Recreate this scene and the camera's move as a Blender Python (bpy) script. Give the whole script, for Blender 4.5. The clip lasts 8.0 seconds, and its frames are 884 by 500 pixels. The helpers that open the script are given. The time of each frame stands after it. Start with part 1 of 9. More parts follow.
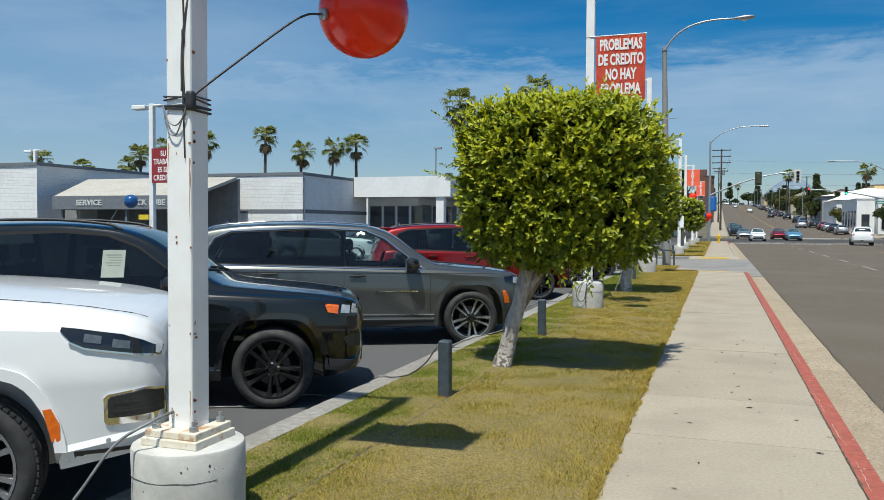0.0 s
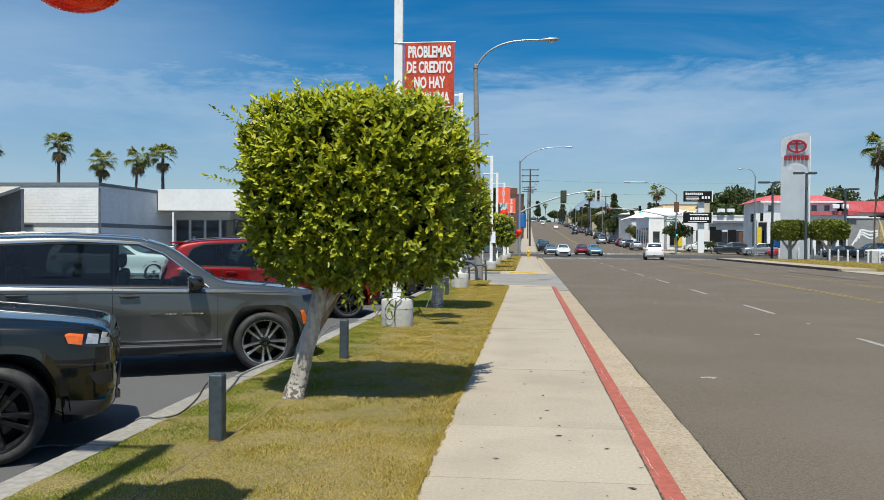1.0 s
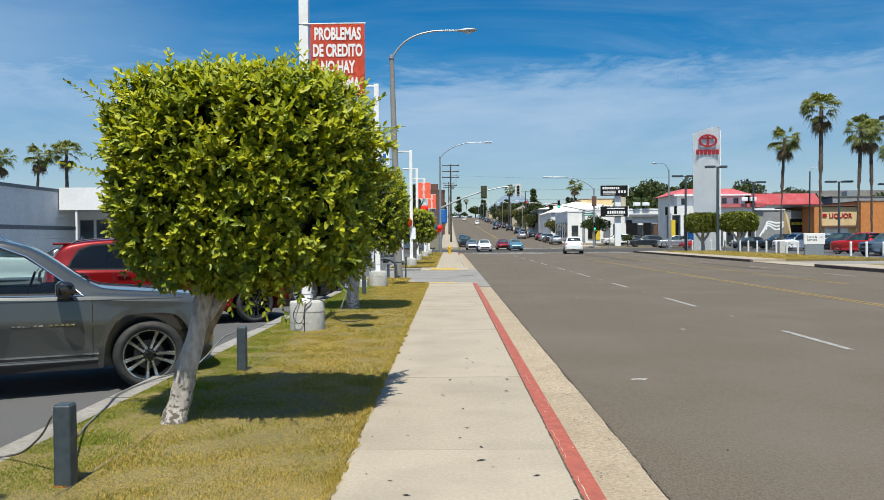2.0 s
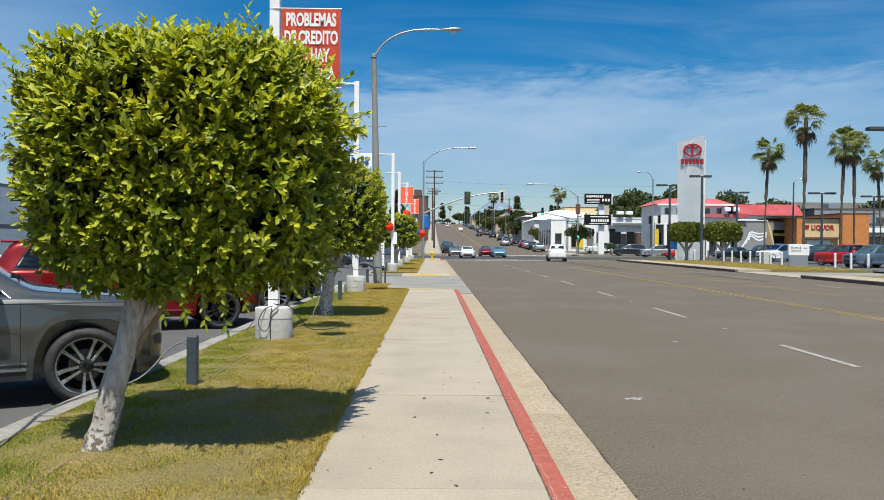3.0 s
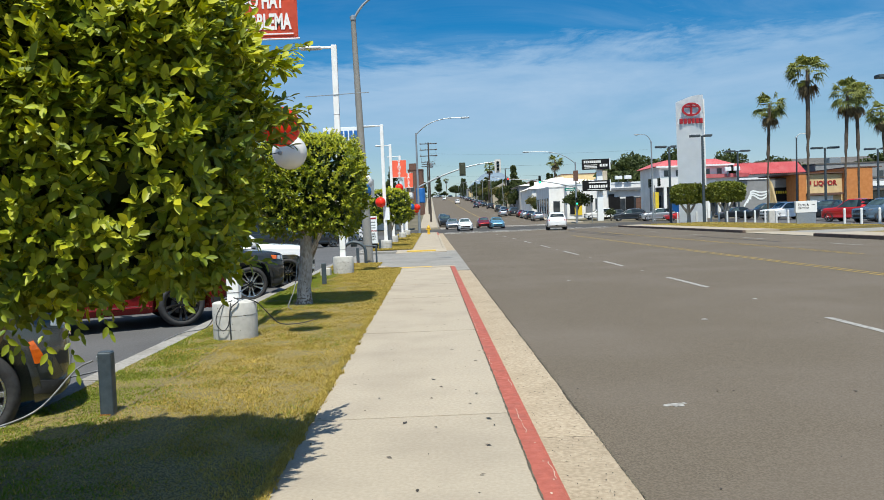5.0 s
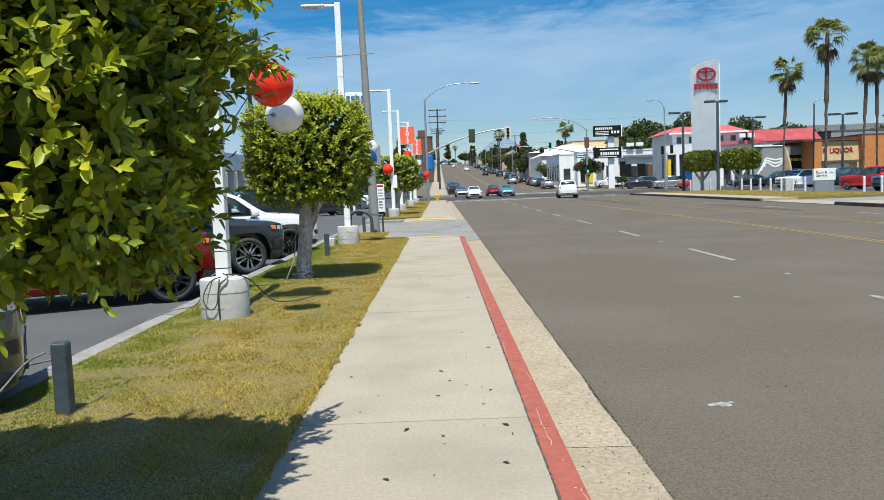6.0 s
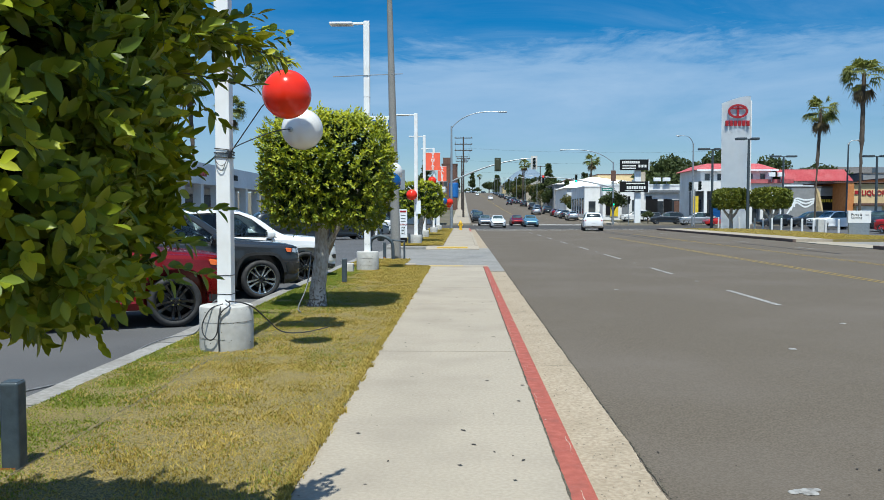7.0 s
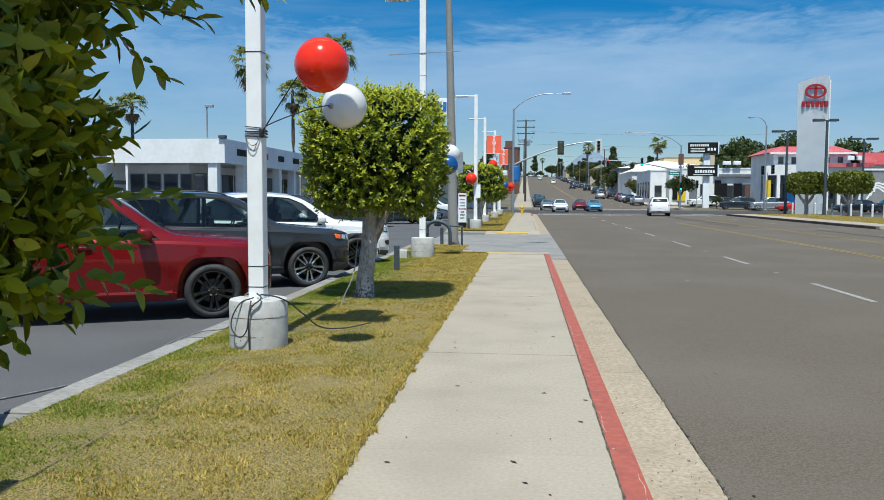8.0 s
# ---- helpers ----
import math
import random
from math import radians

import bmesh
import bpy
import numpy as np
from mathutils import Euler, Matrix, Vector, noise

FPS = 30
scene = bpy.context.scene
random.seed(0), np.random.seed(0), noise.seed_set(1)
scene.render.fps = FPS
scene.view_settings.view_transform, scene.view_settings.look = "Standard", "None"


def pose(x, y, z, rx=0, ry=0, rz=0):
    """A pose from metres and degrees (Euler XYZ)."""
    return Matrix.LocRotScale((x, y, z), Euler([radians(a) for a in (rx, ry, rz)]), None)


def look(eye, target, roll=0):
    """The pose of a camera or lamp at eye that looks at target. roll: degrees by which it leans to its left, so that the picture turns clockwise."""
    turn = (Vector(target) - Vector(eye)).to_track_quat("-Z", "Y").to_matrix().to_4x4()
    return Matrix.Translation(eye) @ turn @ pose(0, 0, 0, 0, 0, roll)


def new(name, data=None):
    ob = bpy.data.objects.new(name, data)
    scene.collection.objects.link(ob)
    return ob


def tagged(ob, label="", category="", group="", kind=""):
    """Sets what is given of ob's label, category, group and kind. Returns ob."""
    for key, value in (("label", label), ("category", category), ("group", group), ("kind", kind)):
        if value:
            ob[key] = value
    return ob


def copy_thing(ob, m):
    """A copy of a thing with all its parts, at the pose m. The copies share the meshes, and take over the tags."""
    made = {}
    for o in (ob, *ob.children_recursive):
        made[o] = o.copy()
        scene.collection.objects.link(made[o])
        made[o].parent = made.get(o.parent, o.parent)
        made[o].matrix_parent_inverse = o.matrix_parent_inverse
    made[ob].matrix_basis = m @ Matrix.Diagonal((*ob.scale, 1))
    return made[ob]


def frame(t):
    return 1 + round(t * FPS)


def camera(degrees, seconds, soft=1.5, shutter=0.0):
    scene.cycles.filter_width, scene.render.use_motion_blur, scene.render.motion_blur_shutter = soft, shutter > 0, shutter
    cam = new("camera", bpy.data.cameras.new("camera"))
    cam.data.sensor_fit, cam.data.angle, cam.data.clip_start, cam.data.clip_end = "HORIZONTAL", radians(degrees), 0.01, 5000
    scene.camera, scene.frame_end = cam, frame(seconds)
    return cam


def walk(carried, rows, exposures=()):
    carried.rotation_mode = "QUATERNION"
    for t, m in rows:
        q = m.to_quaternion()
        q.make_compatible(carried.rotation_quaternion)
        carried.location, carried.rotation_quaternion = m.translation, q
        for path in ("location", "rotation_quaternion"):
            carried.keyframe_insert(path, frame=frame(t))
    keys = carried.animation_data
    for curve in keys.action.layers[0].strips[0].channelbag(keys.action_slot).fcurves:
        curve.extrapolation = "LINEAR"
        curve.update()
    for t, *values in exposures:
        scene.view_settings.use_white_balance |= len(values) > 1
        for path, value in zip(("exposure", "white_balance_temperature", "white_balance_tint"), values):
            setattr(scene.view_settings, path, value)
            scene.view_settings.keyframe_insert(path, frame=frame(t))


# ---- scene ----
cam = camera(58.4, 8.0, 0.4)
PATH = [
    (0, (0.656, 0.448, 1.609), (-0.003, 2.336, 1.544), 0.3),
    (0.5, (0.6, 0.966, 1.613), (0.139, 2.91, 1.526), -1.1),
    (1, (0.678, 1.427, 1.576), (0.462, 3.415, 1.554), 0.4),
    (1.5, (0.678, 1.895, 1.58), (0.628, 3.895, 1.564), 1.0),
    (1.7, (0.697, 2.078, 1.579), (0.679, 4.078, 1.559), -0.5),
    (2.8, (0.793, 3.145, 1.519), (0.767, 5.145, 1.47), -0.2),
    (3, (0.801, 3.304, 1.518), (0.824, 5.304, 1.503), 0.4),
    (3.5, (0.864, 3.771, 1.536), (0.921, 5.77, 1.536), -2.0),
    (4, (0.912, 4.254, 1.527), (0.962, 6.253, 1.467), -0.7),
    (4.5, (0.942, 4.729, 1.528), (1.029, 6.726, 1.455), -1.6),
    (4.7, (0.969, 4.916, 1.525), (1.017, 6.914, 1.455), -2.1),
    (6, (0.995, 6.162, 1.534), (0.994, 8.155, 1.371), -2.2),
    (6.5, (1.03, 6.633, 1.55), (0.995, 8.629, 1.421), -0.9),
    (7, (0.938, 7.113, 1.527), (0.885, 9.11, 1.434), 0.0),
    (7.5, (0.967, 7.573, 1.514), (0.773, 9.563, 1.467), -0.9),
    (8, (0.995, 8.064, 1.544), (0.787, 10.049, 1.41), 0.2),
]
walk(cam, [(t, look(eye, target, roll)) for t, eye, target, roll in PATH],
     exposures=((0, 0.15, 6400, 5), (1.5, 0.33, 6580, 7), (3.0, 0.37, 6560, 7), (4.5, 0.39, 6520, 6), (6.0, 0.40, 6300, 5), (7.0, 0.28, 6020, 4), (8.0, 0.24, 6020, 4)))

# ---- world ----
SUN_TILT = 66.5          # degrees above the horizon; the shadows fall along +y
world = bpy.data.worlds.new("sky")
scene.world = world
world.use_nodes = True


def build_sky(nt):
    N, L = nt.nodes, nt.links
    bg = N["Background"]
    sky = N.new("ShaderNodeTexSky")
    sky.sky_type, sky.sun_disc = 'NISHITA', False
    sky.sun_elevation, sky.sun_rotation = radians(SUN_TILT), radians(180)
    sky.air_density, sky.dust_density, sky.ozone_density = 1.0, 0.0, 4.0
    hsv = N.new("ShaderNodeHueSaturation")
    hsv.inputs["Saturation"].default_value = SKY_SAT
    L.new(sky.outputs[0], hsv.inputs["Color"])
    # hazier and paler towards the horizon
    co_h = N.new("ShaderNodeTexCoord")
    sep_h = N.new("ShaderNodeSeparateXYZ")
    L.new(co_h.outputs["Generated"], sep_h.inputs[0])
    for key, near, far in (("Saturation", SKY_SAT * 0.74, SKY_SAT), ("Value", 0.84, 1.0)):
        mr = N.new("ShaderNodeMapRange")
        mr.interpolation_type = 'SMOOTHSTEP'
        mr.inputs[1].default_value, mr.inputs[2].default_value, mr.inputs[3].default_value, mr.inputs[4].default_value = 0.0, 0.26, near, far
        L.new(sep_h.outputs[2], mr.inputs[0])
        L.new(mr.outputs[0], hsv.inputs[key])
    # thin high cloud in drifting streaks, projected on a flat layer overhead
    co = N.new("ShaderNodeTexCoord")
    sep = N.new("ShaderNodeSeparateXYZ")
    L.new(co.outputs["Generated"], sep.inputs[0])

    def math_node(op, a, b=None, clamp=False):
        n = N.new("ShaderNodeMath")
        n.operation, n.use_clamp = op, clamp
        for i, v in enumerate((a, b)):
            if v is None:
                continue
            if isinstance(v, (int, float)):
                n.inputs[i].default_value = v
            else:
                L.new(v, n.inputs[i])
        return n.outputs[0]
    up = math_node('MAXIMUM', sep.outputs[2], 0.0)
    den = math_node('ADD', up, 0.09)
    cx = math_node('DIVIDE', sep.outputs[0], den)
    cy = math_node('DIVIDE', sep.outputs[1], den)
    com = N.new("ShaderNodeCombineXYZ")
    L.new(cx, com.inputs[0]), L.new(cy, com.inputs[1])

    def layer(scale, stretch, detail, lo, hi, dist, off=0.0):
        mp = N.new("ShaderNodeMapping")
        mp.inputs["Scale"].default_value = (stretch[0], stretch[1], 1)
        mp.inputs["Location"].default_value = (off, off * 0.7, 0)
        mp.inputs["Rotation"].default_value = (0, 0, radians(8))
        L.new(com.outputs[0], mp.inputs[0])
        no = N.new("ShaderNodeTexNoise")
        no.inputs["Scale"].default_value = scale
        no.inputs["Detail"].default_value = detail
        no.inputs["Roughness"].default_value = 0.62
        no.inputs["Distortion"].default_value = dist
        L.new(mp.outputs[0], no.inputs["Vector"])
        mr = N.new("ShaderNodeMapRange")
        mr.interpolation_type = 'SMOOTHSTEP'
        mr.inputs[1].default_value, mr.inputs[2].default_value = lo, hi
        L.new(no.outputs["Fac"], mr.inputs[0])
        return mr.outputs[0]
    broad = layer(0.42, (0.55, 1.0), 4, 0.40, 0.66, 0.4, 3.1)
    fine = layer(1.5, (0.5, 1.1), 9, 0.30, 0.75, 0.9, 1.3)
    veil = math_node('MULTIPLY', broad, math_node('ADD', math_node('MULTIPLY', fine, 0.7), 0.1))
    # a soft bank of thin cloud that rings the lower sky, with a ragged upper edge
    puff = N.new("ShaderNodeCombineXYZ")
    L.new(math_node('MULTIPLY', sep.outputs[0], 3.4), puff.inputs[0])
    L.new(math_node('MULTIPLY', sep.outputs[1], 3.4), puff.inputs[1])
    L.new(math_node('MULTIPLY', sep.outputs[2], 15.0), puff.inputs[2])

    def puffs(scale, detail, rough, dist):
        no = N.new("ShaderNodeTexNoise")
        no.inputs["Scale"].default_value, no.inputs["Detail"].default_value = scale, detail
        no.inputs["Roughness"].default_value, no.inputs["Distortion"].default_value = rough, dist
        L.new(puff.outputs[0], no.inputs["Vector"])
        return no.outputs["Fac"]
    edge = math_node('ADD', sep.outputs[2], math_node('ADD', math_node('MULTIPLY', math_node('SUBTRACT', puffs(0.9, 9.0, 0.68, 0.4), 0.5), 0.14), math_node('MULTIPLY', math_node('SUBTRACT', puffs(4.6, 6.0, 0.6, 0.6), 0.5), 0.07)))
    band = N.new("ShaderNodeMapRange")
    band.interpolation_type = 'SMOOTHSTEP'
    band.inputs[1].default_value, band.inputs[2].default_value = 0.226, 0.168
    L.new(edge, band.inputs[0])
    body = N.new("ShaderNodeMapRange")
    body.inputs[1].default_value, body.inputs[2].default_value, body.inputs[3].default_value, body.inputs[4].default_value = 0.32, 0.68, 0.38, 0.95
    L.new(puffs(0.75, 7.0, 0.6, 0.3), body.inputs[0])
    # thinner again towards the horizon
    thin = N.new("ShaderNodeMapRange")
    thin.interpolation_type = 'SMOOTHSTEP'
    thin.inputs[1].default_value, thin.inputs[2].default_value, thin.inputs[3].default_value = 0.05, 0.14, 0.58
    L.new(edge, thin.inputs[0])
    bank = math_node('MULTIPLY', math_node('MULTIPLY', band.outputs[0], body.outputs[0]), thin.outputs[0])
    cloud = math_node('MAXIMUM', math_node('MULTIPLY', veil, 0.6, True), bank)
    # the veil thickens away to the left of the street
    side = N.new("ShaderNodeMapRange")
    side.interpolation_type = 'SMOOTHSTEP'
    side.inputs[1].default_value, side.inputs[2].default_value, side.inputs[4].default_value = -0.12, -0.62, 0.72
    L.new(sep.outputs[0], side.inputs[0])
    low = N.new("ShaderNodeMapRange")
    low.interpolation_type = 'SMOOTHSTEP'
    low.inputs[1].default_value, low.inputs[2].default_value = 0.42, 0.20
    L.new(edge, low.inputs[0])
    cloud = math_node('MAXIMUM', cloud, math_node('MULTIPLY', math_node('MULTIPLY', side.outputs[0], low.outputs[0]), math_node('ADD', math_node('MULTIPLY', body.outputs[0], 0.5), 0.5)))
    mix = N.new("ShaderNodeMixRGB")
    L.new(cloud, mix.inputs[0])
    L.new(hsv.outputs[0], mix.inputs[1])
    mix.inputs[2].default_value = CLOUD
    # an unseen glow round the sun, high behind the walk, added as fill light
    dot = N.new("ShaderNodeVectorMath")
    dot.operation = 'DOT_PRODUCT'
    L.new(co.outputs["Generated"], dot.inputs[0])
    dot.inputs[1].default_value = (0, -math.cos(radians(SUN_TILT)), math.sin(radians(SUN_TILT)))
    halo = math_node('POWER', math_node('MAXIMUM', dot.outputs["Value"], 0.0), 2.5)
    glow = N.new("ShaderNodeMixRGB")
    glow.blend_type = 'ADD'
    L.new(halo, glow.inputs[0])
    L.new(mix.outputs[0], glow.inputs[1])
    glow.inputs[2].default_value = FILL_AUREOLE
    L.new(glow.outputs[0], bg.inputs[0])
    bg.inputs[1].default_value = SKY_STRENGTH


SKY_SAT, SKY_STRENGTH, CLOUD = 1.75, 0.076, (4.3, 5.9, 8.0, 1)
FILL_AUREOLE = (3.5, 3.85, 4.2, 1)
build_sky(world.node_tree)
sun = new("sun", bpy.data.lights.new("sun", 'SUN'))
sun.data.energy = 4.7
sun.data.color = (1.0, 0.95, 0.85)
sun.data.angle = radians(0.53)
sun.matrix_world = look((0, -math.cos(radians(SUN_TILT)), math.sin(radians(SUN_TILT))), (0, 0, 0))

# ---- tools ----
LOT = -0.13          # surface of the car lot
ROAD = -0.15         # surface of the street


def mat(name, c1, c2=None, scale=6.0, rough=0.6, metal=0.0, bump=0.0, bscale=80.0, spec=0.5, coat=0.0, dirt=None, dscale=0.6,
        damount=0.5, rnd=0.0, lo=0.35, hi=0.65, dlo=0.45, dhi=0.7, trans=0.0, emit=None, stretch=None, world_space=False):
    """Grain between c1 and c2 at one scale, stains of colour dirt at a larger one, fine relief."""
    m = bpy.data.materials.new(name)
    m.use_nodes = True
    N, L = m.node_tree.nodes, m.node_tree.links
    p = N["Principled BSDF"]
    c2 = c2 or tuple(v * 0.82 for v in c1)
    if world_space:
        co = N.new("ShaderNodeNewGeometry").outputs["Position"]
    else:
        co = N.new("ShaderNodeTexCoord").outputs["Object"]
    if stretch:
        mp = N.new("ShaderNodeMapping")
        mp.inputs["Scale"].default_value = stretch
        L.new(co, mp.inputs[0])
        co = mp.outputs[0]

    def noise_node(s, detail=6.0, a=0.35, b=0.65):
        no = N.new("ShaderNodeTexNoise")
        no.inputs["Scale"].default_value, no.inputs["Detail"].default_value = s, detail
        L.new(co, no.inputs["Vector"])
        mr = N.new("ShaderNodeMapRange")
        mr.inputs[1].default_value, mr.inputs[2].default_value = a, b
        L.new(no.outputs["Fac"], mr.inputs[0])
        return mr.outputs[0]
    mix = N.new("ShaderNodeMixRGB")
    mix.inputs[1].default_value, mix.inputs[2].default_value = (*c1, 1), (*c2, 1)
    grain = noise_node(scale, 8.0, lo, hi)
    L.new(grain, mix.inputs[0])
    col = mix.outputs[0]
    if dirt:
        f = noise_node(dscale, 5.0, dlo, dhi)
        mul = N.new("ShaderNodeMath")
        mul.operation = 'MULTIPLY'
        mul.inputs[1].default_value = damount
        L.new(f, mul.inputs[0])
        mx = N.new("ShaderNodeMixRGB")
        L.new(mul.outputs[0], mx.inputs[0])
        L.new(col, mx.inputs[1])
        mx.inputs[2].default_value = (*dirt, 1)
        col = mx.outputs[0]
    if rnd:
        oi = N.new("ShaderNodeObjectInfo")
        mr = N.new("ShaderNodeMapRange")
        mr.inputs[3].default_value, mr.inputs[4].default_value = 1 - rnd, 1 + rnd
        L.new(oi.outputs["Random"], mr.inputs[0])
        hs = N.new("ShaderNodeHueSaturation")
        L.new(mr.outputs[0], hs.inputs["Value"])
        L.new(col, hs.inputs["Color"])
        col = hs.outputs[0]
    L.new(col, p.inputs["Base Color"])
    rr = N.new("ShaderNodeMapRange")
    rr.inputs[3].default_value, rr.inputs[4].default_value = max(0.02, rough * 0.85), min(1.0, rough * 1.12)
    L.new(grain, rr.inputs[0])
    L.new(rr.outputs[0], p.inputs["Roughness"])
    p.inputs["Metallic"].default_value = metal
    p.inputs["Specular IOR Level"].default_value = spec
    p.inputs["Coat Weight"].default_value = coat
    p.inputs["Coat Roughness"].default_value = 0.03
    p.inputs["Transmission Weight"].default_value = trans
    if emit:
        p.inputs["Emission Color"].default_value = (*emit[:3], 1)
        p.inputs["Emission Strength"].default_value = emit[3]
    if bump:
        bn = N.new("ShaderNodeTexNoise")
        bn.inputs["Scale"].default_value, bn.inputs["Detail"].default_value = bscale, 8.0
        L.new(co, bn.inputs["Vector"])
        b = N.new("ShaderNodeBump")
        b.inputs["Strength"].default_value, b.inputs["Distance"].default_value = bump, 0.01
        L.new(bn.outputs["Fac"], b.inputs["Height"])
        L.new(b.outputs[0], p.inputs["Normal"])
    return m


def thing(name, at, label, category, group="", kind=""):
    e = new(name)
    e.empty_display_size = 0.1
    e.location = at
    return tagged(e, label, category, group, kind)


def part(name, bm, material, parent=None, label="", smooth=None):
    """Links a bmesh, in the coordinates of its thing's base, as one mesh."""
    if not isinstance(bm, bmesh.types.BMesh):
        me = bm
    else:
        me = bpy.data.meshes.new(name)
        bmesh.ops.recalc_face_normals(bm, faces=bm.faces[:])
        bm.to_mesh(me)
        bm.free()
        me.materials.append(material)
        if smooth is not None:
            me.shade_smooth()
            me.set_sharp_from_angle(angle=radians(smooth))
    ob = new(name, me)
    if parent is not None:
        ob.parent = parent
    if label:
        ob["label"] = label
    return ob


def quick_mesh(name, verts, faces, material, smooth=False):
    me = bpy.data.meshes.new(name)
    me.from_pydata(verts, [], faces)
    me.materials.append(material)
    if smooth:
        me.shade_smooth()
    return me


def add_box(bm, x0, x1, y0, y1, z0, z1, bevel=0.0, seg=2, m=None):
    b = bmesh.new()
    bmesh.ops.create_cube(b, size=1)
    for v in b.verts:
        v.co = Vector(((x0 + x1) / 2 + v.co.x * (x1 - x0), (y0 + y1) / 2 + v.co.y * (y1 - y0), (z0 + z1) / 2 + v.co.z * (z1 - z0)))
    if bevel:
        bmesh.ops.bevel(b, geom=b.edges[:], offset=bevel, segments=seg, affect='EDGES', profile=0.5)
    if m is not None:
        bmesh.ops.transform(b, matrix=m, verts=b.verts)
    merge(bm, b)
    return bm


def merge(bm, b):
    made = [bm.verts.new(v.co) for v in b.verts]
    b.verts.index_update()
    for f in b.faces:
        try:
            nf = bm.faces.new([made[v.index] for v in f.verts])
            nf.material_index = f.material_index
        except ValueError:
            pass
    b.free()


def box(x0, x1, y0, y1, z0, z1, bevel=0.0, seg=2):
    return add_box(bmesh.new(), x0, x1, y0, y1, z0, z1, bevel, seg)


def add_tube(bm, pts, radii, n=12, caps=True, squash=None):
    """A round tube along pts, with one radius or one for each point."""
    pts = [Vector(p) for p in pts]
    if isinstance(radii, (int, float)):
        radii = [radii] * len(pts)
    rings, prev = [], None
    for i, p in enumerate(pts):
        d = (pts[min(i + 1, len(pts) - 1)] - pts[max(i - 1, 0)]).normalized()
        if prev is None:
            ref = Vector((1, 0, 0)) if abs(d.x) < 0.9 else Vector((0, 1, 0))
            u = d.cross(ref).normalized()
        else:
            u = (prev - d * prev.dot(d)).normalized()
        prev = u
        w = d.cross(u)
        rings.append([bm.verts.new(p + (u * math.cos(a) + w * math.sin(a)) * radii[i]) for a in (2 * math.pi * k / n for k in range(n))])
    for a, b in zip(rings, rings[1:]):
        for k in range(n):
            bm.faces.new((a[k], a[(k + 1) % n], b[(k + 1) % n], b[k]))
    if caps:
        bm.faces.new(rings[0][::-1]), bm.faces.new(rings[-1])
    return bm


def tube(pts, radii, n=12, caps=True):
    return add_tube(bmesh.new(), pts, radii, n, caps)


def add_lathe(bm, prof, n=32, axis='Z', at=(0, 0, 0), closed=False):
    """Turns the profile of (radius, height) about an axis through at."""
    at = Vector(at)
    rings = []
    for r, h in prof:
        ring = []
        for k in range(n):
            a = 2 * math.pi * k / n
            c, s = r * math.cos(a), r * math.sin(a)
            co = (c, s, h) if axis == 'Z' else (c, h, s) if axis == 'Y' else (h, c, s)
            ring.append(bm.verts.new(at + Vector(co)))
        rings.append(ring)
    pairs = list(zip(rings, rings[1:])) + ([(rings[-1], rings[0])] if closed else [])
    for a, b in pairs:
        for k in range(n):
            bm.faces.new((a[k], a[(k + 1) % n], b[(k + 1) % n], b[k]))
    if not closed:
        for r in (rings[0], rings[-1]):
            bm.faces.new(r)
    return bm


def lathe(prof, n=32, axis='Z', at=(0, 0, 0), closed=False):
    return add_lathe(bmesh.new(), prof, n, axis, at, closed)


def bezier(p0, p1, p2, p3, n=12):
    out = []
    for i in range(n + 1):
        t = i / n
        out.append(Vector(p0) * (1 - t) ** 3 + Vector(p1) * 3 * t * (1 - t) ** 2 + Vector(p2) * 3 * t * t * (1 - t) + Vector(p3) * t ** 3)
    return out


def spline(pts, n=6):
    """A smooth line through the points."""
    pts = [Vector(p) for p in pts]
    q = [pts[0] * 2 - pts[1]] + pts + [pts[-1] * 2 - pts[-2]]
    out = []
    for i in range(1, len(q) - 2):
        for k in range(n):
            t = k / n
            a, b, c, d = q[i - 1:i + 3]
            out.append(0.5 * (b * 2 + (c - a) * t + (a * 2 - b * 5 + c * 4 - d) * t * t + (b * 3 - a - c * 3 + d) * t ** 3))
    return out + [pts[-1]]


def words(name, body, size, material, parent, m, depth=0.003, align='CENTER', width=1.0, bold=0.0, spacing=1.0):
    """Raised lettering as a mesh, in the xy plane of the pose m."""
    cu = bpy.data.curves.new(name, 'FONT')
    cu.body, cu.size, cu.extrude, cu.align_x, cu.align_y = body, size, depth, align, 'CENTER'
    cu.offset, cu.space_line, cu.resolution_u = bold, spacing, 3
    tmp = bpy.data.objects.new("tmp", cu)
    scene.collection.objects.link(tmp)
    me = bpy.data.meshes.new_from_object(tmp.evaluated_get(bpy.context.evaluated_depsgraph_get()))
    bpy.data.objects.remove(tmp)
    bpy.data.curves.remove(cu)
    me.transform(m @ Matrix.Diagonal((width, 1, 1, 1)))
    me.materials.clear()
    me.materials.append(material)
    me.name = name
    return part(name, me, material, parent)


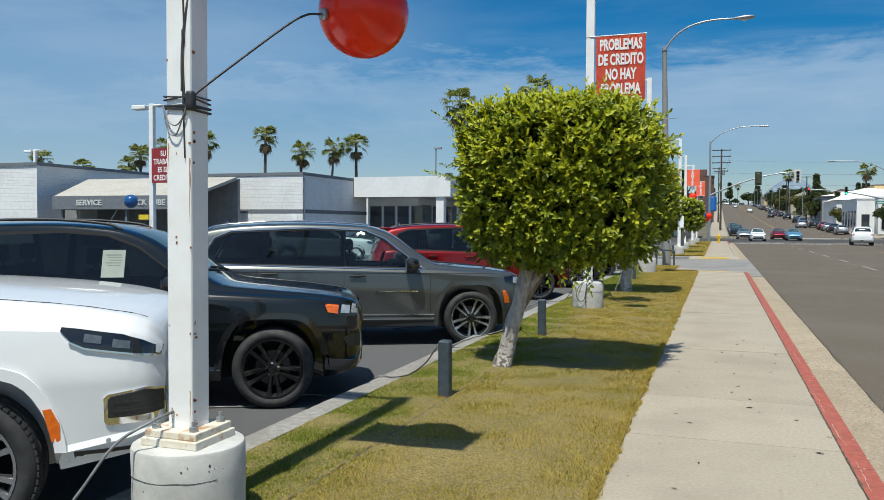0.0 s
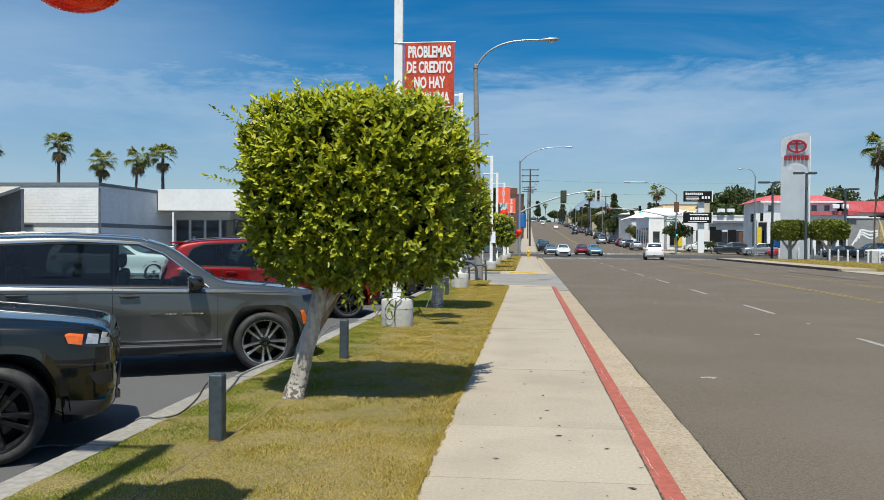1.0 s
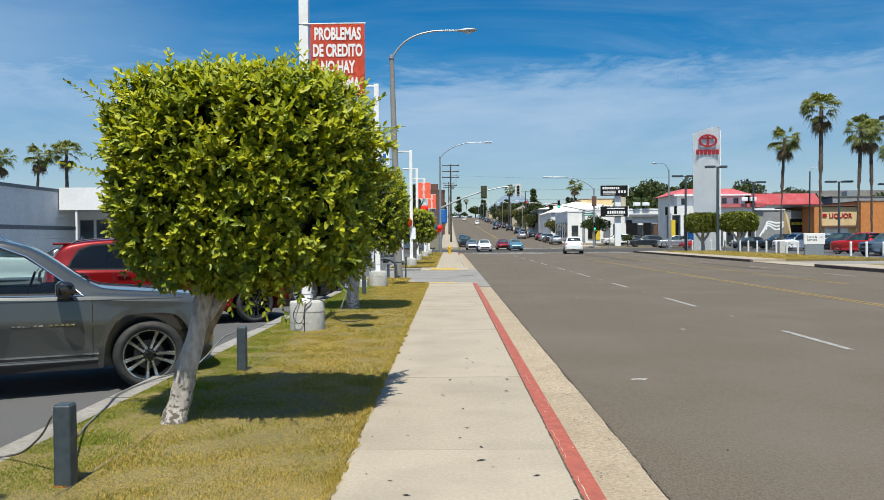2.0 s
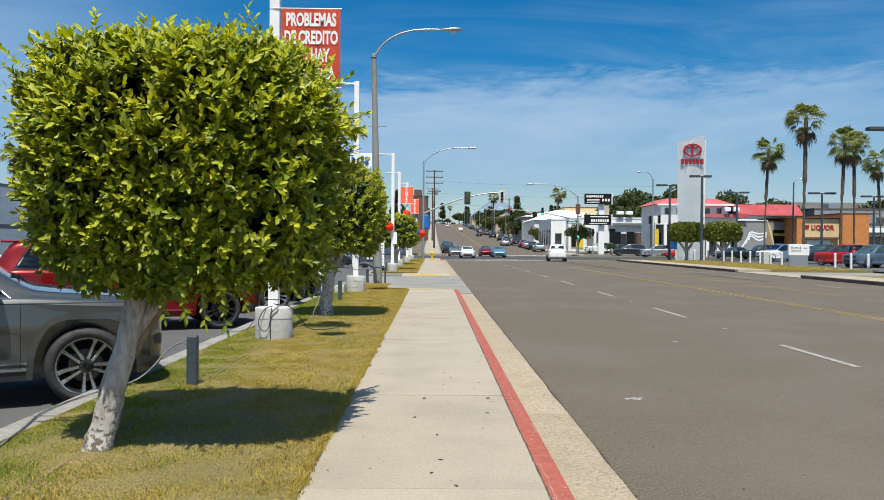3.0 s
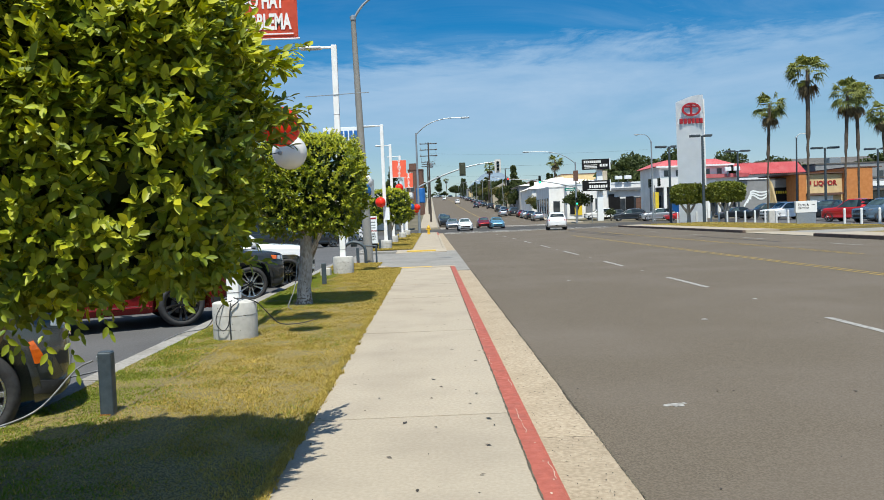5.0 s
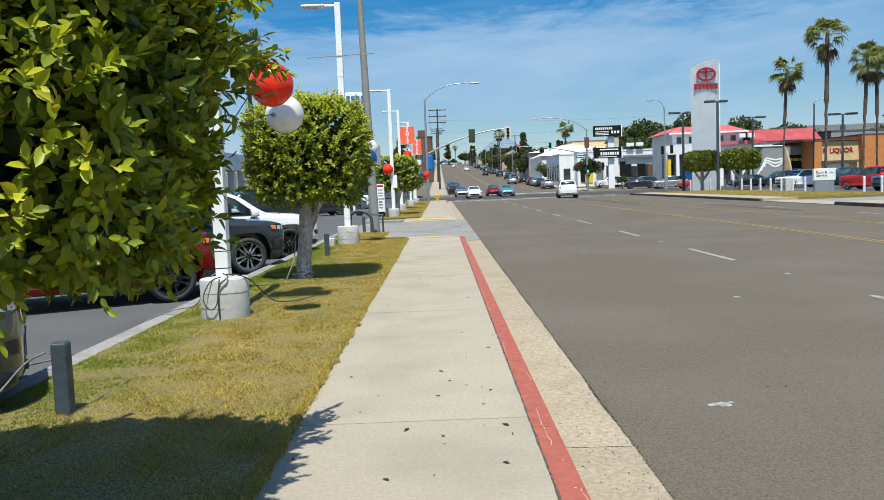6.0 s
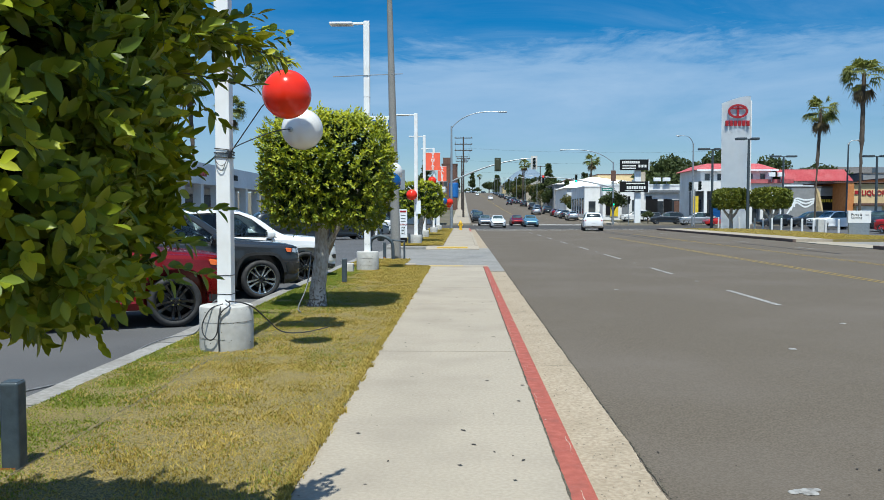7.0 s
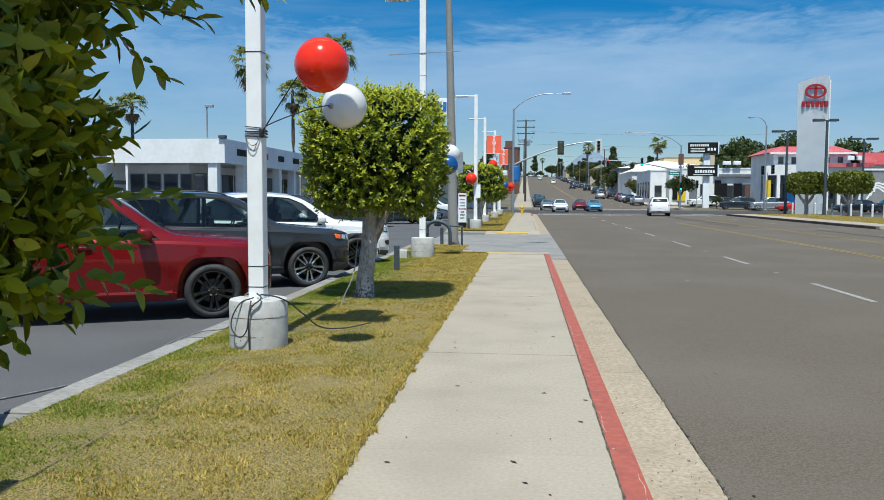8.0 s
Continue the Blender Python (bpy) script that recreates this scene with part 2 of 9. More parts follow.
def monotone(keys):
    """A smooth function through (s, value) keys with no overshoot."""
    xs, ys = np.array([k[0] for k in keys], float), np.array([k[1] for k in keys], float)
    h, d = np.diff(xs), np.diff(ys) / np.diff(xs)
    t = np.zeros(len(xs))
    for i in range(1, len(xs) - 1):
        if d[i - 1] * d[i] > 0:
            w1, w2 = 2 * h[i] + h[i - 1], h[i] + 2 * h[i - 1]
            t[i] = (w1 + w2) / (w1 / d[i - 1] + w2 / d[i])
    t[0], t[-1] = d[0], d[-1]

    def f(s):
        s = min(max(s, xs[0]), xs[-1])
        i = min(max(int(np.searchsorted(xs, s)) - 1, 0), len(h) - 1)
        u = (s - xs[i]) / h[i]
        return float(ys[i] * (2 * u ** 3 - 3 * u ** 2 + 1) + h[i] * t[i] * (u ** 3 - 2 * u ** 2 + u) + ys[i + 1] * (3 * u ** 2 - 2 * u ** 3) + h[i] * t[i + 1] * (u ** 3 - u ** 2))
    return f

# ---- materials ----
ASPHALT = mat("asphalt", (0.140, 0.115, 0.086), (0.096, 0.079, 0.059), 62, 0.9, lo=0.38, hi=0.62, bump=0.32, bscale=90, dirt=(0.146, 0.123, 0.100), dscale=0.35, damount=0.7, spec=0.3, world_space=True)
LOT_ASPHALT = mat("lot_asphalt", (0.121, 0.121, 0.124), (0.084, 0.084, 0.086), 120, 0.88, bump=0.35, bscale=180, dirt=(0.068, 0.068, 0.070), dscale=0.5, damount=0.5, spec=0.3, world_space=True)
EARTH = mat("earth", (0.16, 0.13, 0.09), (0.10, 0.09, 0.06), 0.3, 0.95, dirt=(0.09, 0.10, 0.045), dscale=0.02, damount=0.8, world_space=True)
CONCRETE = mat("pavement_concrete", (0.388, 0.336, 0.264), (0.340, 0.295, 0.232), 38, 0.85, bump=0.22, bscale=140, dirt=(0.262, 0.224, 0.178), dscale=1.1, damount=0.55, rnd=0.04, spec=0.25, world_space=True)
GUTTER = mat("gutter_concrete", (0.410, 0.340, 0.250), (0.300, 0.243, 0.175), 30, 0.9, bump=0.35, bscale=110, dirt=(0.265, 0.215, 0.150), dscale=2.2, damount=0.45, rnd=0.05, spec=0.2, world_space=True)
DRIVE = mat("driveway_concrete", (0.272, 0.260, 0.240), (0.216, 0.208, 0.192), 12, 0.9, bump=0.25, dirt=(0.152, 0.144, 0.132), dscale=0.7, damount=0.6, world_space=True)
LOT_KERB = mat("lot_kerb_concrete", (0.296, 0.284, 0.264), (0.232, 0.220, 0.200), 18, 0.9, bump=0.35, dirt=(0.160, 0.148, 0.128), dscale=1.5, damount=0.6, rnd=0.06, world_space=True)
RED_KERB = mat("red_kerb_paint", (0.375, 0.098, 0.066), (0.310, 0.080, 0.055), 14, 0.75, bump=0.3, bscale=90, dirt=(0.22, 0.075, 0.055), dscale=5.0, damount=0.6, dlo=0.50, dhi=0.70, world_space=True)
PAINT_X = mat("crosswalk_paint", (0.62, 0.61, 0.58), (0.36, 0.35, 0.33), 4, 0.8, world_space=True)
CROSS_ASPHALT = mat("dark_asphalt", (0.060, 0.056, 0.051), (0.040, 0.037, 0.034), 60, 0.9, bump=0.4, dirt=(0.12, 0.108, 0.095), dscale=0.4, damount=0.35, world_space=True)
SEAM = mat("seam", (0.12, 0.10, 0.08), (0.07, 0.06, 0.05), 12, 0.95, world_space=True)
JOINT = mat("joint_fill", (0.33, 0.29, 0.23), (0.16, 0.135, 0.11), 3, 0.95, world_space=True)
PAINT_W = mat("road_paint_white", (0.36, 0.35, 0.33), (0.20, 0.19, 0.175), 18, 0.8, bump=0.2, world_space=True)
PAINT_Y = mat("road_paint_yellow", (0.400, 0.272, 0.048), (0.264, 0.192, 0.072), 12, 0.8, bump=0.2, world_space=True)
SEALER = mat("crack_sealer", (0.030, 0.028, 0.027), (0.045, 0.042, 0.04), 10, 0.7, world_space=True)
TACTILE = mat("tactile_yellow", (0.62, 0.42, 0.06), (0.5, 0.34, 0.06), 20, 0.8, bump=0.3, world_space=True)
SOIL = mat("soil_thatch", (0.300, 0.225, 0.080), (0.095, 0.078, 0.027), 85, 0.95, bump=0.8, bscale=60, dirt=(0.085, 0.085, 0.026), dscale=0.8, damount=0.45, world_space=True, lo=0.44, hi=0.58)
WHITE_STEEL = mat("white_painted_steel", (0.85, 0.85, 0.84), (0.80, 0.80, 0.78), 5, 0.42, bump=0.03, bscale=30, dirt=(0.66, 0.61, 0.52), dscale=3.0, damount=0.35, spec=0.45)
PLATE = mat("rusting_plate_paint", (0.72, 0.68, 0.58), (0.62, 0.54, 0.40), 9, 0.7, bump=0.3, bscale=40, dirt=(0.36, 0.15, 0.04), dscale=11, damount=0.9, dlo=0.54, dhi=0.66)
RUST_PALE = mat("pale_rust_stain", (0.52, 0.33, 0.13), (0.42, 0.22, 0.07), 30, 0.8)
RUST = mat("rust", (0.42, 0.17, 0.035), (0.16, 0.055, 0.02), 40, 0.85, bump=0.4)
POLE_CONC = mat("footing_concrete", (0.56, 0.55, 0.52), (0.49, 0.48, 0.45), 14, 0.88, bump=0.14, bscale=50, dirt=(0.34, 0.33, 0.30), dscale=4.2, damount=0.5, spec=0.3)
LAMP_CONC = mat("spun_concrete", (0.30, 0.29, 0.27), (0.21, 0.205, 0.19), 60, 0.9, bump=0.3, dirt=(0.17, 0.165, 0.15), dscale=1.0)
GALV = mat("galvanised_steel", (0.42, 0.44, 0.45), (0.34, 0.36, 0.37), 9, 0.45, 0.7, bump=0.03)
DARK_STEEL = mat("dark_steel", (0.060, 0.082, 0.098), (0.040, 0.056, 0.068), 14, 0.55, 0.1, bump=0.1, dirt=(0.07, 0.07, 0.065), dscale=4.0, damount=0.3)
CABLE = mat("cable_rubber", (0.035, 0.036, 0.038), (0.022, 0.022, 0.024), 25, 0.6, dirt=(0.11, 0.11, 0.105), dscale=5, damount=0.5)
CABLE_GREY = mat("cable_grey", (0.24, 0.245, 0.25), (0.14, 0.143, 0.147), 12, 0.55, dirt=(0.05, 0.05, 0.05), dscale=3, damount=0.7)
TAPE = mat("black_tape", (0.020, 0.020, 0.022), (0.034, 0.034, 0.036), 30, 0.5, bump=0.3)
BALL_RED = mat("red_vinyl", (0.84, 0.034, 0.010), (0.78, 0.028, 0.009), 3, 0.16, spec=0.35, dirt=(0.45, 0.03, 0.02), dscale=6, damount=0.3)
BALL_WHITE = mat("white_vinyl", (0.78, 0.77, 0.75), (0.70, 0.69, 0.66), 3, 0.25, coat=0.3, dirt=(0.55, 0.52, 0.46), dscale=5, damount=0.35)
BALL_BLUE = mat("blue_vinyl", (0.012, 0.085, 0.27), (0.010, 0.07, 0.22), 3, 0.22, coat=0.3)
BANNER_RED = mat("red_banner_vinyl", (0.95, 0.150, 0.075), (0.92, 0.135, 0.066), 4, 0.5, bump=0.05, bscale=8, dirt=(0.5, 0.08, 0.04), dscale=1.5, damount=0.3)
# red banner vinyl with the shade of its turned-away face in the colour
BANNER_SHADED = mat("crimson_banner_vinyl", (0.30, 0.030, 0.032), (0.26, 0.025, 0.028), 4, 0.5, bump=0.05, bscale=8, dirt=(0.18, 0.02, 0.02), dscale=1.5, damount=0.3)
BANNER_WHITE = mat("white_lettering", (0.82, 0.81, 0.78), (0.76, 0.75, 0.72), 6, 0.55)
BARK = mat("grey_bark", (0.48, 0.455, 0.42), (0.25, 0.215, 0.18), 20, 0.95, bump=1.0, bscale=34, dirt=(0.55, 0.53, 0.50), dscale=2.6, damount=0.85, stretch=(1.6, 1.6, 0.6))
BARK_BROWN = mat("brown_bark", (0.30, 0.235, 0.155), (0.17, 0.13, 0.085), 14, 0.95, bump=0.8, bscale=30, stretch=(2, 2, 0.5))


def flaking(m, colour, below):
    """Loose dark bark flakes over the foot of a trunk, thinning out upwards."""
    N, L = m.node_tree.nodes, m.node_tree.links
    p = N["Principled BSDF"]
    src = p.inputs["Base Color"].links[0].from_socket
    co, sep, no, hm, sub, mr, mx = (N.new(k) for k in ("ShaderNodeTexCoord", "ShaderNodeSeparateXYZ", "ShaderNodeTexNoise", "ShaderNodeMapRange", "ShaderNodeMath", "ShaderNodeMapRange", "ShaderNodeMixRGB"))
    no.inputs["Scale"].default_value, no.inputs["Detail"].default_value = 26.0, 4.0
    L.new(co.outputs["Object"], no.inputs["Vector"]), L.new(co.outputs["Object"], sep.inputs[0])
    hm.inputs[1].default_value, hm.inputs[2].default_value, hm.inputs[3].default_value, hm.inputs[4].default_value = 0.0, below, -0.02, 0.26
    L.new(sep.outputs["Z"], hm.inputs[0])
    sub.operation = 'SUBTRACT'
    L.new(no.outputs["Fac"], sub.inputs[0]), L.new(hm.outputs[0], sub.inputs[1])
    mr.inputs[1].default_value, mr.inputs[2].default_value = 0.44, 0.52
    L.new(sub.outputs[0], mr.inputs[0]), L.new(mr.outputs[0], mx.inputs[0]), L.new(src, mx.inputs[1])
    mx.inputs[2].default_value = (*colour, 1)
    L.new(mx.outputs[0], p.inputs["Base Color"])


flaking(BARK, (0.15, 0.125, 0.105), 0.60)
BARK_DARK = mat("palm_bark", (0.115, 0.09, 0.066), (0.065, 0.052, 0.04), 3, 0.95, bump=0.8, bscale=12)
TYRE = mat("tyre_rubber", (0.030, 0.030, 0.031), (0.022, 0.022, 0.023), 20, 0.75, bump=0.15, bscale=120, dirt=(0.06, 0.057, 0.053), dscale=6, damount=0.35)
RIM_BLACK = mat("black_alloy", (0.012, 0.012, 0.013), (0.018, 0.018, 0.02), 20, 0.22, 0.4, coat=0.6)
RIM_SILVER = mat("machined_alloy", (0.55, 0.56, 0.57), (0.48, 0.49, 0.50), 20, 0.25, 0.95)
RIM_DARK = mat("grey_alloy", (0.10, 0.105, 0.11), (0.075, 0.08, 0.085), 20, 0.3, 0.8)
RIM_BARREL = mat("dark_wheel_barrel", (0.008, 0.008, 0.009), (0.012, 0.012, 0.013), 20, 0.6, 0.0, spec=0.2)
BRAKE = mat("brake_steel", (0.10, 0.10, 0.10), (0.07, 0.07, 0.07), 30, 0.4, 0.9)
PLASTIC = mat("black_plastic", (0.020, 0.020, 0.021), (0.028, 0.028, 0.029), 60, 0.55, bump=0.1, bscale=300)
GLOSS_BLACK = mat("gloss_black", (0.008, 0.008, 0.009), (0.012, 0.012, 0.013), 10, 0.12, coat=0.8)
CHROME = mat("chrome", (0.72, 0.73, 0.74), (0.66, 0.67, 0.68), 8, 0.10, 1.0)
LAMP_GLASS = mat("headlamp_glass", (0.15, 0.16, 0.175), (0.11, 0.12, 0.13), 25, 0.08, 0.35, coat=1.0, lo=0.42, hi=0.58)
AMBER = mat("amber_lens", (0.85, 0.17, 0.012), (0.7, 0.12, 0.01), 30, 0.2, coat=0.8)
TAIL_RED = mat("red_lens", (0.45, 0.012, 0.010), (0.3, 0.01, 0.01), 30, 0.2, coat=0.8)
TINT = mat("privacy_glass", (0.010, 0.016, 0.019), (0.016, 0.024, 0.028), 1.3, 0.04, spec=0.5)
# opaque pane; teal blotches paint in reflections and light through the cabin
GLASS_FRONT = mat("tinted_glass", (0.065, 0.100, 0.105), (0.022, 0.036, 0.039), 1.5, 0.04, spec=0.5)
PANE = mat("window_pane", (0.030, 0.036, 0.042), (0.045, 0.052, 0.06), 0.8, 0.06, spec=0.9)
# sheet lies outside the pane; the tinted glass's dimming is in its colour
PAPER_DIMMED = mat("paper_label", (0.33, 0.37, 0.31), (0.29, 0.33, 0.28), 10, 0.5)
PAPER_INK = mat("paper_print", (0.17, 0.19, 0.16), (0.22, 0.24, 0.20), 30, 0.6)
STUCCO_W = mat("white_stucco", (0.81, 0.81, 0.80), (0.76, 0.755, 0.74), 3, 0.9, bump=0.25, bscale=40, dirt=(0.58, 0.565, 0.53), dscale=0.4, damount=0.45)
GREY_TRIM = mat("grey_trim_paint", (0.17, 0.185, 0.205), (0.14, 0.155, 0.17), 4, 0.7)
GREY_STUCCO = mat("grey_stucco", (0.28, 0.285, 0.29), (0.24, 0.245, 0.25), 2, 0.9, dirt=(0.2, 0.2, 0.2), dscale=0.4)
ROOF_LIGHT = mat("light_roof_shingle", (0.46, 0.44, 0.39), (0.38, 0.36, 0.32), 5, 0.9, bump=0.5, bscale=18, dirt=(0.3, 0.29, 0.26), dscale=0.5)
ROOF_RED = mat("red_roof_tile", (0.50, 0.10, 0.11), (0.40, 0.075, 0.085), 3, 0.8, bump=0.4, bscale=6, dirt=(0.55, 0.22, 0.22), dscale=0.6)
ROOF_DARK = mat("dark_roof", (0.11, 0.105, 0.10), (0.08, 0.075, 0.07), 3, 0.9, dirt=(0.16, 0.14, 0.12), dscale=0.3)
ORANGE = mat("orange_stucco", (0.56, 0.22, 0.065), (0.50, 0.19, 0.055), 2, 0.9, dirt=(0.45, 0.17, 0.06), dscale=0.5)
YELLOW_ST = mat("cream_stucco", (0.66, 0.50, 0.27), (0.6, 0.45, 0.24), 2, 0.9, dirt=(0.5, 0.38, 0.2), dscale=0.5)
BEIGE = mat("beige_stucco", (0.46, 0.40, 0.31), (0.40, 0.35, 0.27), 2, 0.9, dirt=(0.34, 0.29, 0.22), dscale=0.4)
BROWN = mat("brown_brick", (0.16, 0.085, 0.06), (0.12, 0.065, 0.05), 4, 0.9, dirt=(0.1, 0.055, 0.04), dscale=0.5)
SIGN_WHITE = mat("sign_white_panel", (0.84, 0.87, 0.88), (0.80, 0.83, 0.84), 1.2, 0.35, dirt=(0.76, 0.79, 0.80), dscale=0.3, damount=0.4)
SIGN_BLACK = mat("sign_black_panel", (0.008, 0.008, 0.009), (0.012, 0.012, 0.013), 3, 0.6, spec=0.2)
SIGN_BLUE = mat("sign_blue_panel", (0.02, 0.15, 0.45), (0.018, 0.13, 0.40), 3, 0.5)
SIGN_GREEN = mat("sign_green_panel", (0.01, 0.20, 0.16), (0.01, 0.17, 0.135), 3, 0.5)
SIGN_YELLOW = mat("sign_yellow_panel", (0.75, 0.55, 0.03), (0.65, 0.47, 0.03), 3, 0.5)
RED_LETTER = mat("red_letter", (0.36, 0.012, 0.018), (0.30, 0.01, 0.015), 3, 0.4)
GREY_LETTER = mat("grey_bars", (0.20, 0.21, 0.22), (0.16, 0.17, 0.18), 3, 0.6)
HYDRANT = mat("hydrant_yellow", (0.70, 0.42, 0.02), (0.6, 0.36, 0.02), 10, 0.5)
SIGNAL_CASE = mat("signal_case", (0.055, 0.06, 0.03), (0.04, 0.045, 0.025), 5, 0.5)
SIGNAL_BACK = mat("signal_backplate", (0.60, 0.60, 0.57), (0.5, 0.5, 0.48), 5, 0.6)
GREEN_LIT = mat("signal_green_lit", (0.02, 0.5, 0.25), (0.02, 0.45, 0.22), 5, 0.3, emit=(0.05, 1.0, 0.45, 2.0))
RED_LIT = mat("signal_red_lit", (0.5, 0.02, 0.02), (0.45, 0.02, 0.02), 5, 0.3, emit=(1.0, 0.06, 0.04, 1.5))
LENS_DARK = mat("signal_lens_unlit", (0.02, 0.03, 0.025), (0.03, 0.04, 0.03), 5, 0.2)
TIMBER = mat("creosote_timber", (0.075, 0.060, 0.050), (0.05, 0.04, 0.033), 6, 0.9, bump=0.4, stretch=(1, 1, 0.1))
# blue-grey with the haze of distance mixed into the hill's colour
HILL = mat("far_hill", (0.21, 0.27, 0.335), (0.185, 0.245, 0.31), 0.004, 1.0, spec=0.0)
PICKET_W = mat("white_post_paint", (0.78, 0.78, 0.76), (0.7, 0.7, 0.68), 6, 0.5)


def leaf_mat(name, young, old, rough=0.42, back=0.35):
    """Leaves: colour differs from leaf to leaf, light shines through thin blades."""
    m = bpy.data.materials.new(name)
    m.use_nodes = True
    N, L = m.node_tree.nodes, m.node_tree.links
    p = N["Principled BSDF"]
    at = N.new("ShaderNodeNewGeometry")
    ramp = N.new("ShaderNodeValToRGB")
    ramp.color_ramp.elements[0].color, ramp.color_ramp.elements[1].color = (*old, 1), (*young, 1)
    mid = ramp.color_ramp.elements.new(0.6)
    mid.color = (*[0.55 * a + 0.45 * b for a, b in zip(old, young)], 1)
    tx = N.new("ShaderNodeTexNoise")
    tx.inputs["Scale"].default_value = 2.2
    co = N.new("ShaderNodeTexCoord")
    L.new(co.outputs["Object"], tx.inputs["Vector"])
    add = N.new("ShaderNodeMath")
    add.operation = 'MULTIPLY_ADD'
    add.inputs[1].default_value = 0.62
    L.new(at.outputs["Random Per Island"], add.inputs[0])
    mr = N.new("ShaderNodeMapRange")
    mr.inputs[1].default_value, mr.inputs[2].default_value, mr.inputs[3].default_value, mr.inputs[4].default_value = 0.3, 0.7, 0.0, 0.38
    L.new(tx.outputs["Fac"], mr.inputs[0])
    L.new(mr.outputs[0], add.inputs[2])
    L.new(add.outputs[0], ramp.inputs[0])
    L.new(ramp.outputs[0], p.inputs["Base Color"])
    p.inputs["Roughness"].default_value = rough
    p.inputs["Specular IOR Level"].default_value = 0.42 if rough < 0.4 else 0.28
    tr = N.new("ShaderNodeBsdfTranslucent")
    hs = N.new("ShaderNodeHueSaturation")
    hs.inputs["Value"].default_value, hs.inputs["Saturation"].default_value, hs.inputs["Hue"].default_value = 1.6, 1.1, 0.485
    L.new(ramp.outputs[0], hs.inputs["Color"])
    L.new(hs.outputs[0], tr.inputs["Color"])
    mx = N.new("ShaderNodeMixShader")
    mx.inputs[0].default_value = back
    L.new(p.outputs[0], mx.inputs[1]), L.new(tr.outputs[0], mx.inputs[2])
    L.new(mx.outputs[0], N["Material Output"].inputs[0])
    return m


FICUS = leaf_mat("ficus_leaf", (0.335, 0.350, 0.017), (0.060, 0.106, 0.008), 0.42, 0.10)
# very dark leaves that paint the shade inside the crowns
FICUS_INNER_SHADE = leaf_mat("old_ficus_leaf", (0.040, 0.068, 0.008), (0.016, 0.034, 0.004), 0.5, 0.04)
TWIG = mat("green_twig", (0.10, 0.085, 0.04), (0.07, 0.06, 0.03), 30, 0.8)
# pale young leaves, also dealt to the sunward side to paint it lit
FICUS_YOUNG_SUNLIT = leaf_mat("young_ficus_leaf", (0.52, 0.49, 0.030), (0.27, 0.33, 0.022), 0.50, 0.24)
HEDGE = leaf_mat("hedge_leaf", (0.250, 0.260, 0.035), (0.065, 0.095, 0.015), 0.6, 0.2)
PALM = leaf_mat("palm_frond", (0.30, 0.31, 0.08), (0.06, 0.09, 0.03), 0.55, 0.3)
PALM_DEAD = leaf_mat("dry_palm_frond", (0.22, 0.17, 0.09), (0.12, 0.09, 0.05), 0.8, 0.2)
OLIVE = leaf_mat("olive_leaf", (0.20, 0.18, 0.045), (0.070, 0.075, 0.022), 0.7, 0.2)
WOODS = leaf_mat("tree_leaf", (0.085, 0.105, 0.028), (0.028, 0.045, 0.014), 0.7, 0.2)
GRASS = leaf_mat("grass_blade", (0.600, 0.450, 0.122), (0.260, 0.212, 0.043), 0.8, 0.25)
GRASS_GREEN = leaf_mat("green_grass_blade", (0.285, 0.325, 0.042), (0.110, 0.165, 0.020), 0.75, 0.3)

# ---- ground, street and pavements ----
def rise(y):
    """Height of the street: level to past the crossing, then up a long hill."""
    if y < 118:
        return ROAD
    t = min((y - 118) / 500.0, 1.0)
    up = 17.2 * (t * t * (3 - 2 * t) * 0.35 + t * 0.65)
    return ROAD + up - (0 if y < 618 else (y - 618) * 0.012)


def strip(name, x0, x1, ys, material, lift, parent=None, nx=2, kind="structure", label=""):
    xs = np.linspace(x0, x1, nx)
    v = [(float(x), float(y), rise(y) + lift) for y in ys for x in xs]
    f = [(j * nx + i, j * nx + i + 1, (j + 1) * nx + i + 1, (j + 1) * nx + i) for j in range(len(ys) - 1) for i in range(nx - 1)]
    ob = part(name, quick_mesh(name, v, f, material), material, parent, label)
    return ob


YS = [-400, -100, -30] + list(range(-20, 640, 6)) + [700, 800, 1000, 1400, 2000, 3200]
gv, gf = [], []
GX = [-3000, -1200, -500, -250, -120, -60, -30, -10, 0, 10, 20, 30, 60, 120, 250, 500, 1200, 3000]
for y in YS:
    for x in GX:
        side = max(0.0, (x - 60) / 400.0) * 7 * min(1, max(0, (y - 120) / 200))
        gv.append((x, y, rise(y) - 0.012 + side))
for j in range(len(YS) - 1):
    for i in range(len(GX) - 1):
        a = j * len(GX) + i
        gf.append((a, a + 1, a + len(GX) + 1, a + len(GX)))
ground = part("ground", quick_mesh("ground", gv, gf, EARTH), EARTH)
tagged(ground, "bare earth and paving that runs to the horizon", "ground", kind="structure")
road = strip("road", 2.12, 20.1, [y for y in YS if -40 <= y <= 1400], ASPHALT, 0.0, nx=8)
tagged(road, "worn brown-grey asphalt street with lane markings", "road", kind="structure")
cross = strip("cross_street", -260, 260, [89, 92, 95, 98, 101, 104, 107, 110, 113, 116], CROSS_ASPHALT, 0.003, nx=30)
tagged(cross, "asphalt side street that crosses the main street", "road", kind="structure")
lot = strip("parking_lot", -90, -2.6, [-20, 0, 15, 30, 45, 60, 75, 88], LOT_ASPHALT, LOT - ROAD, nx=6)
tagged(lot, "grey asphalt of the car dealer's parking lot", "parking lot", kind="structure")
lot_r = strip("opposite_lot", 29.0, 140, [20, 40, 60, 88], LOT_ASPHALT, 0.10, nx=4)
tagged(lot_r, "asphalt car lot across the street", "parking lot", kind="structure")


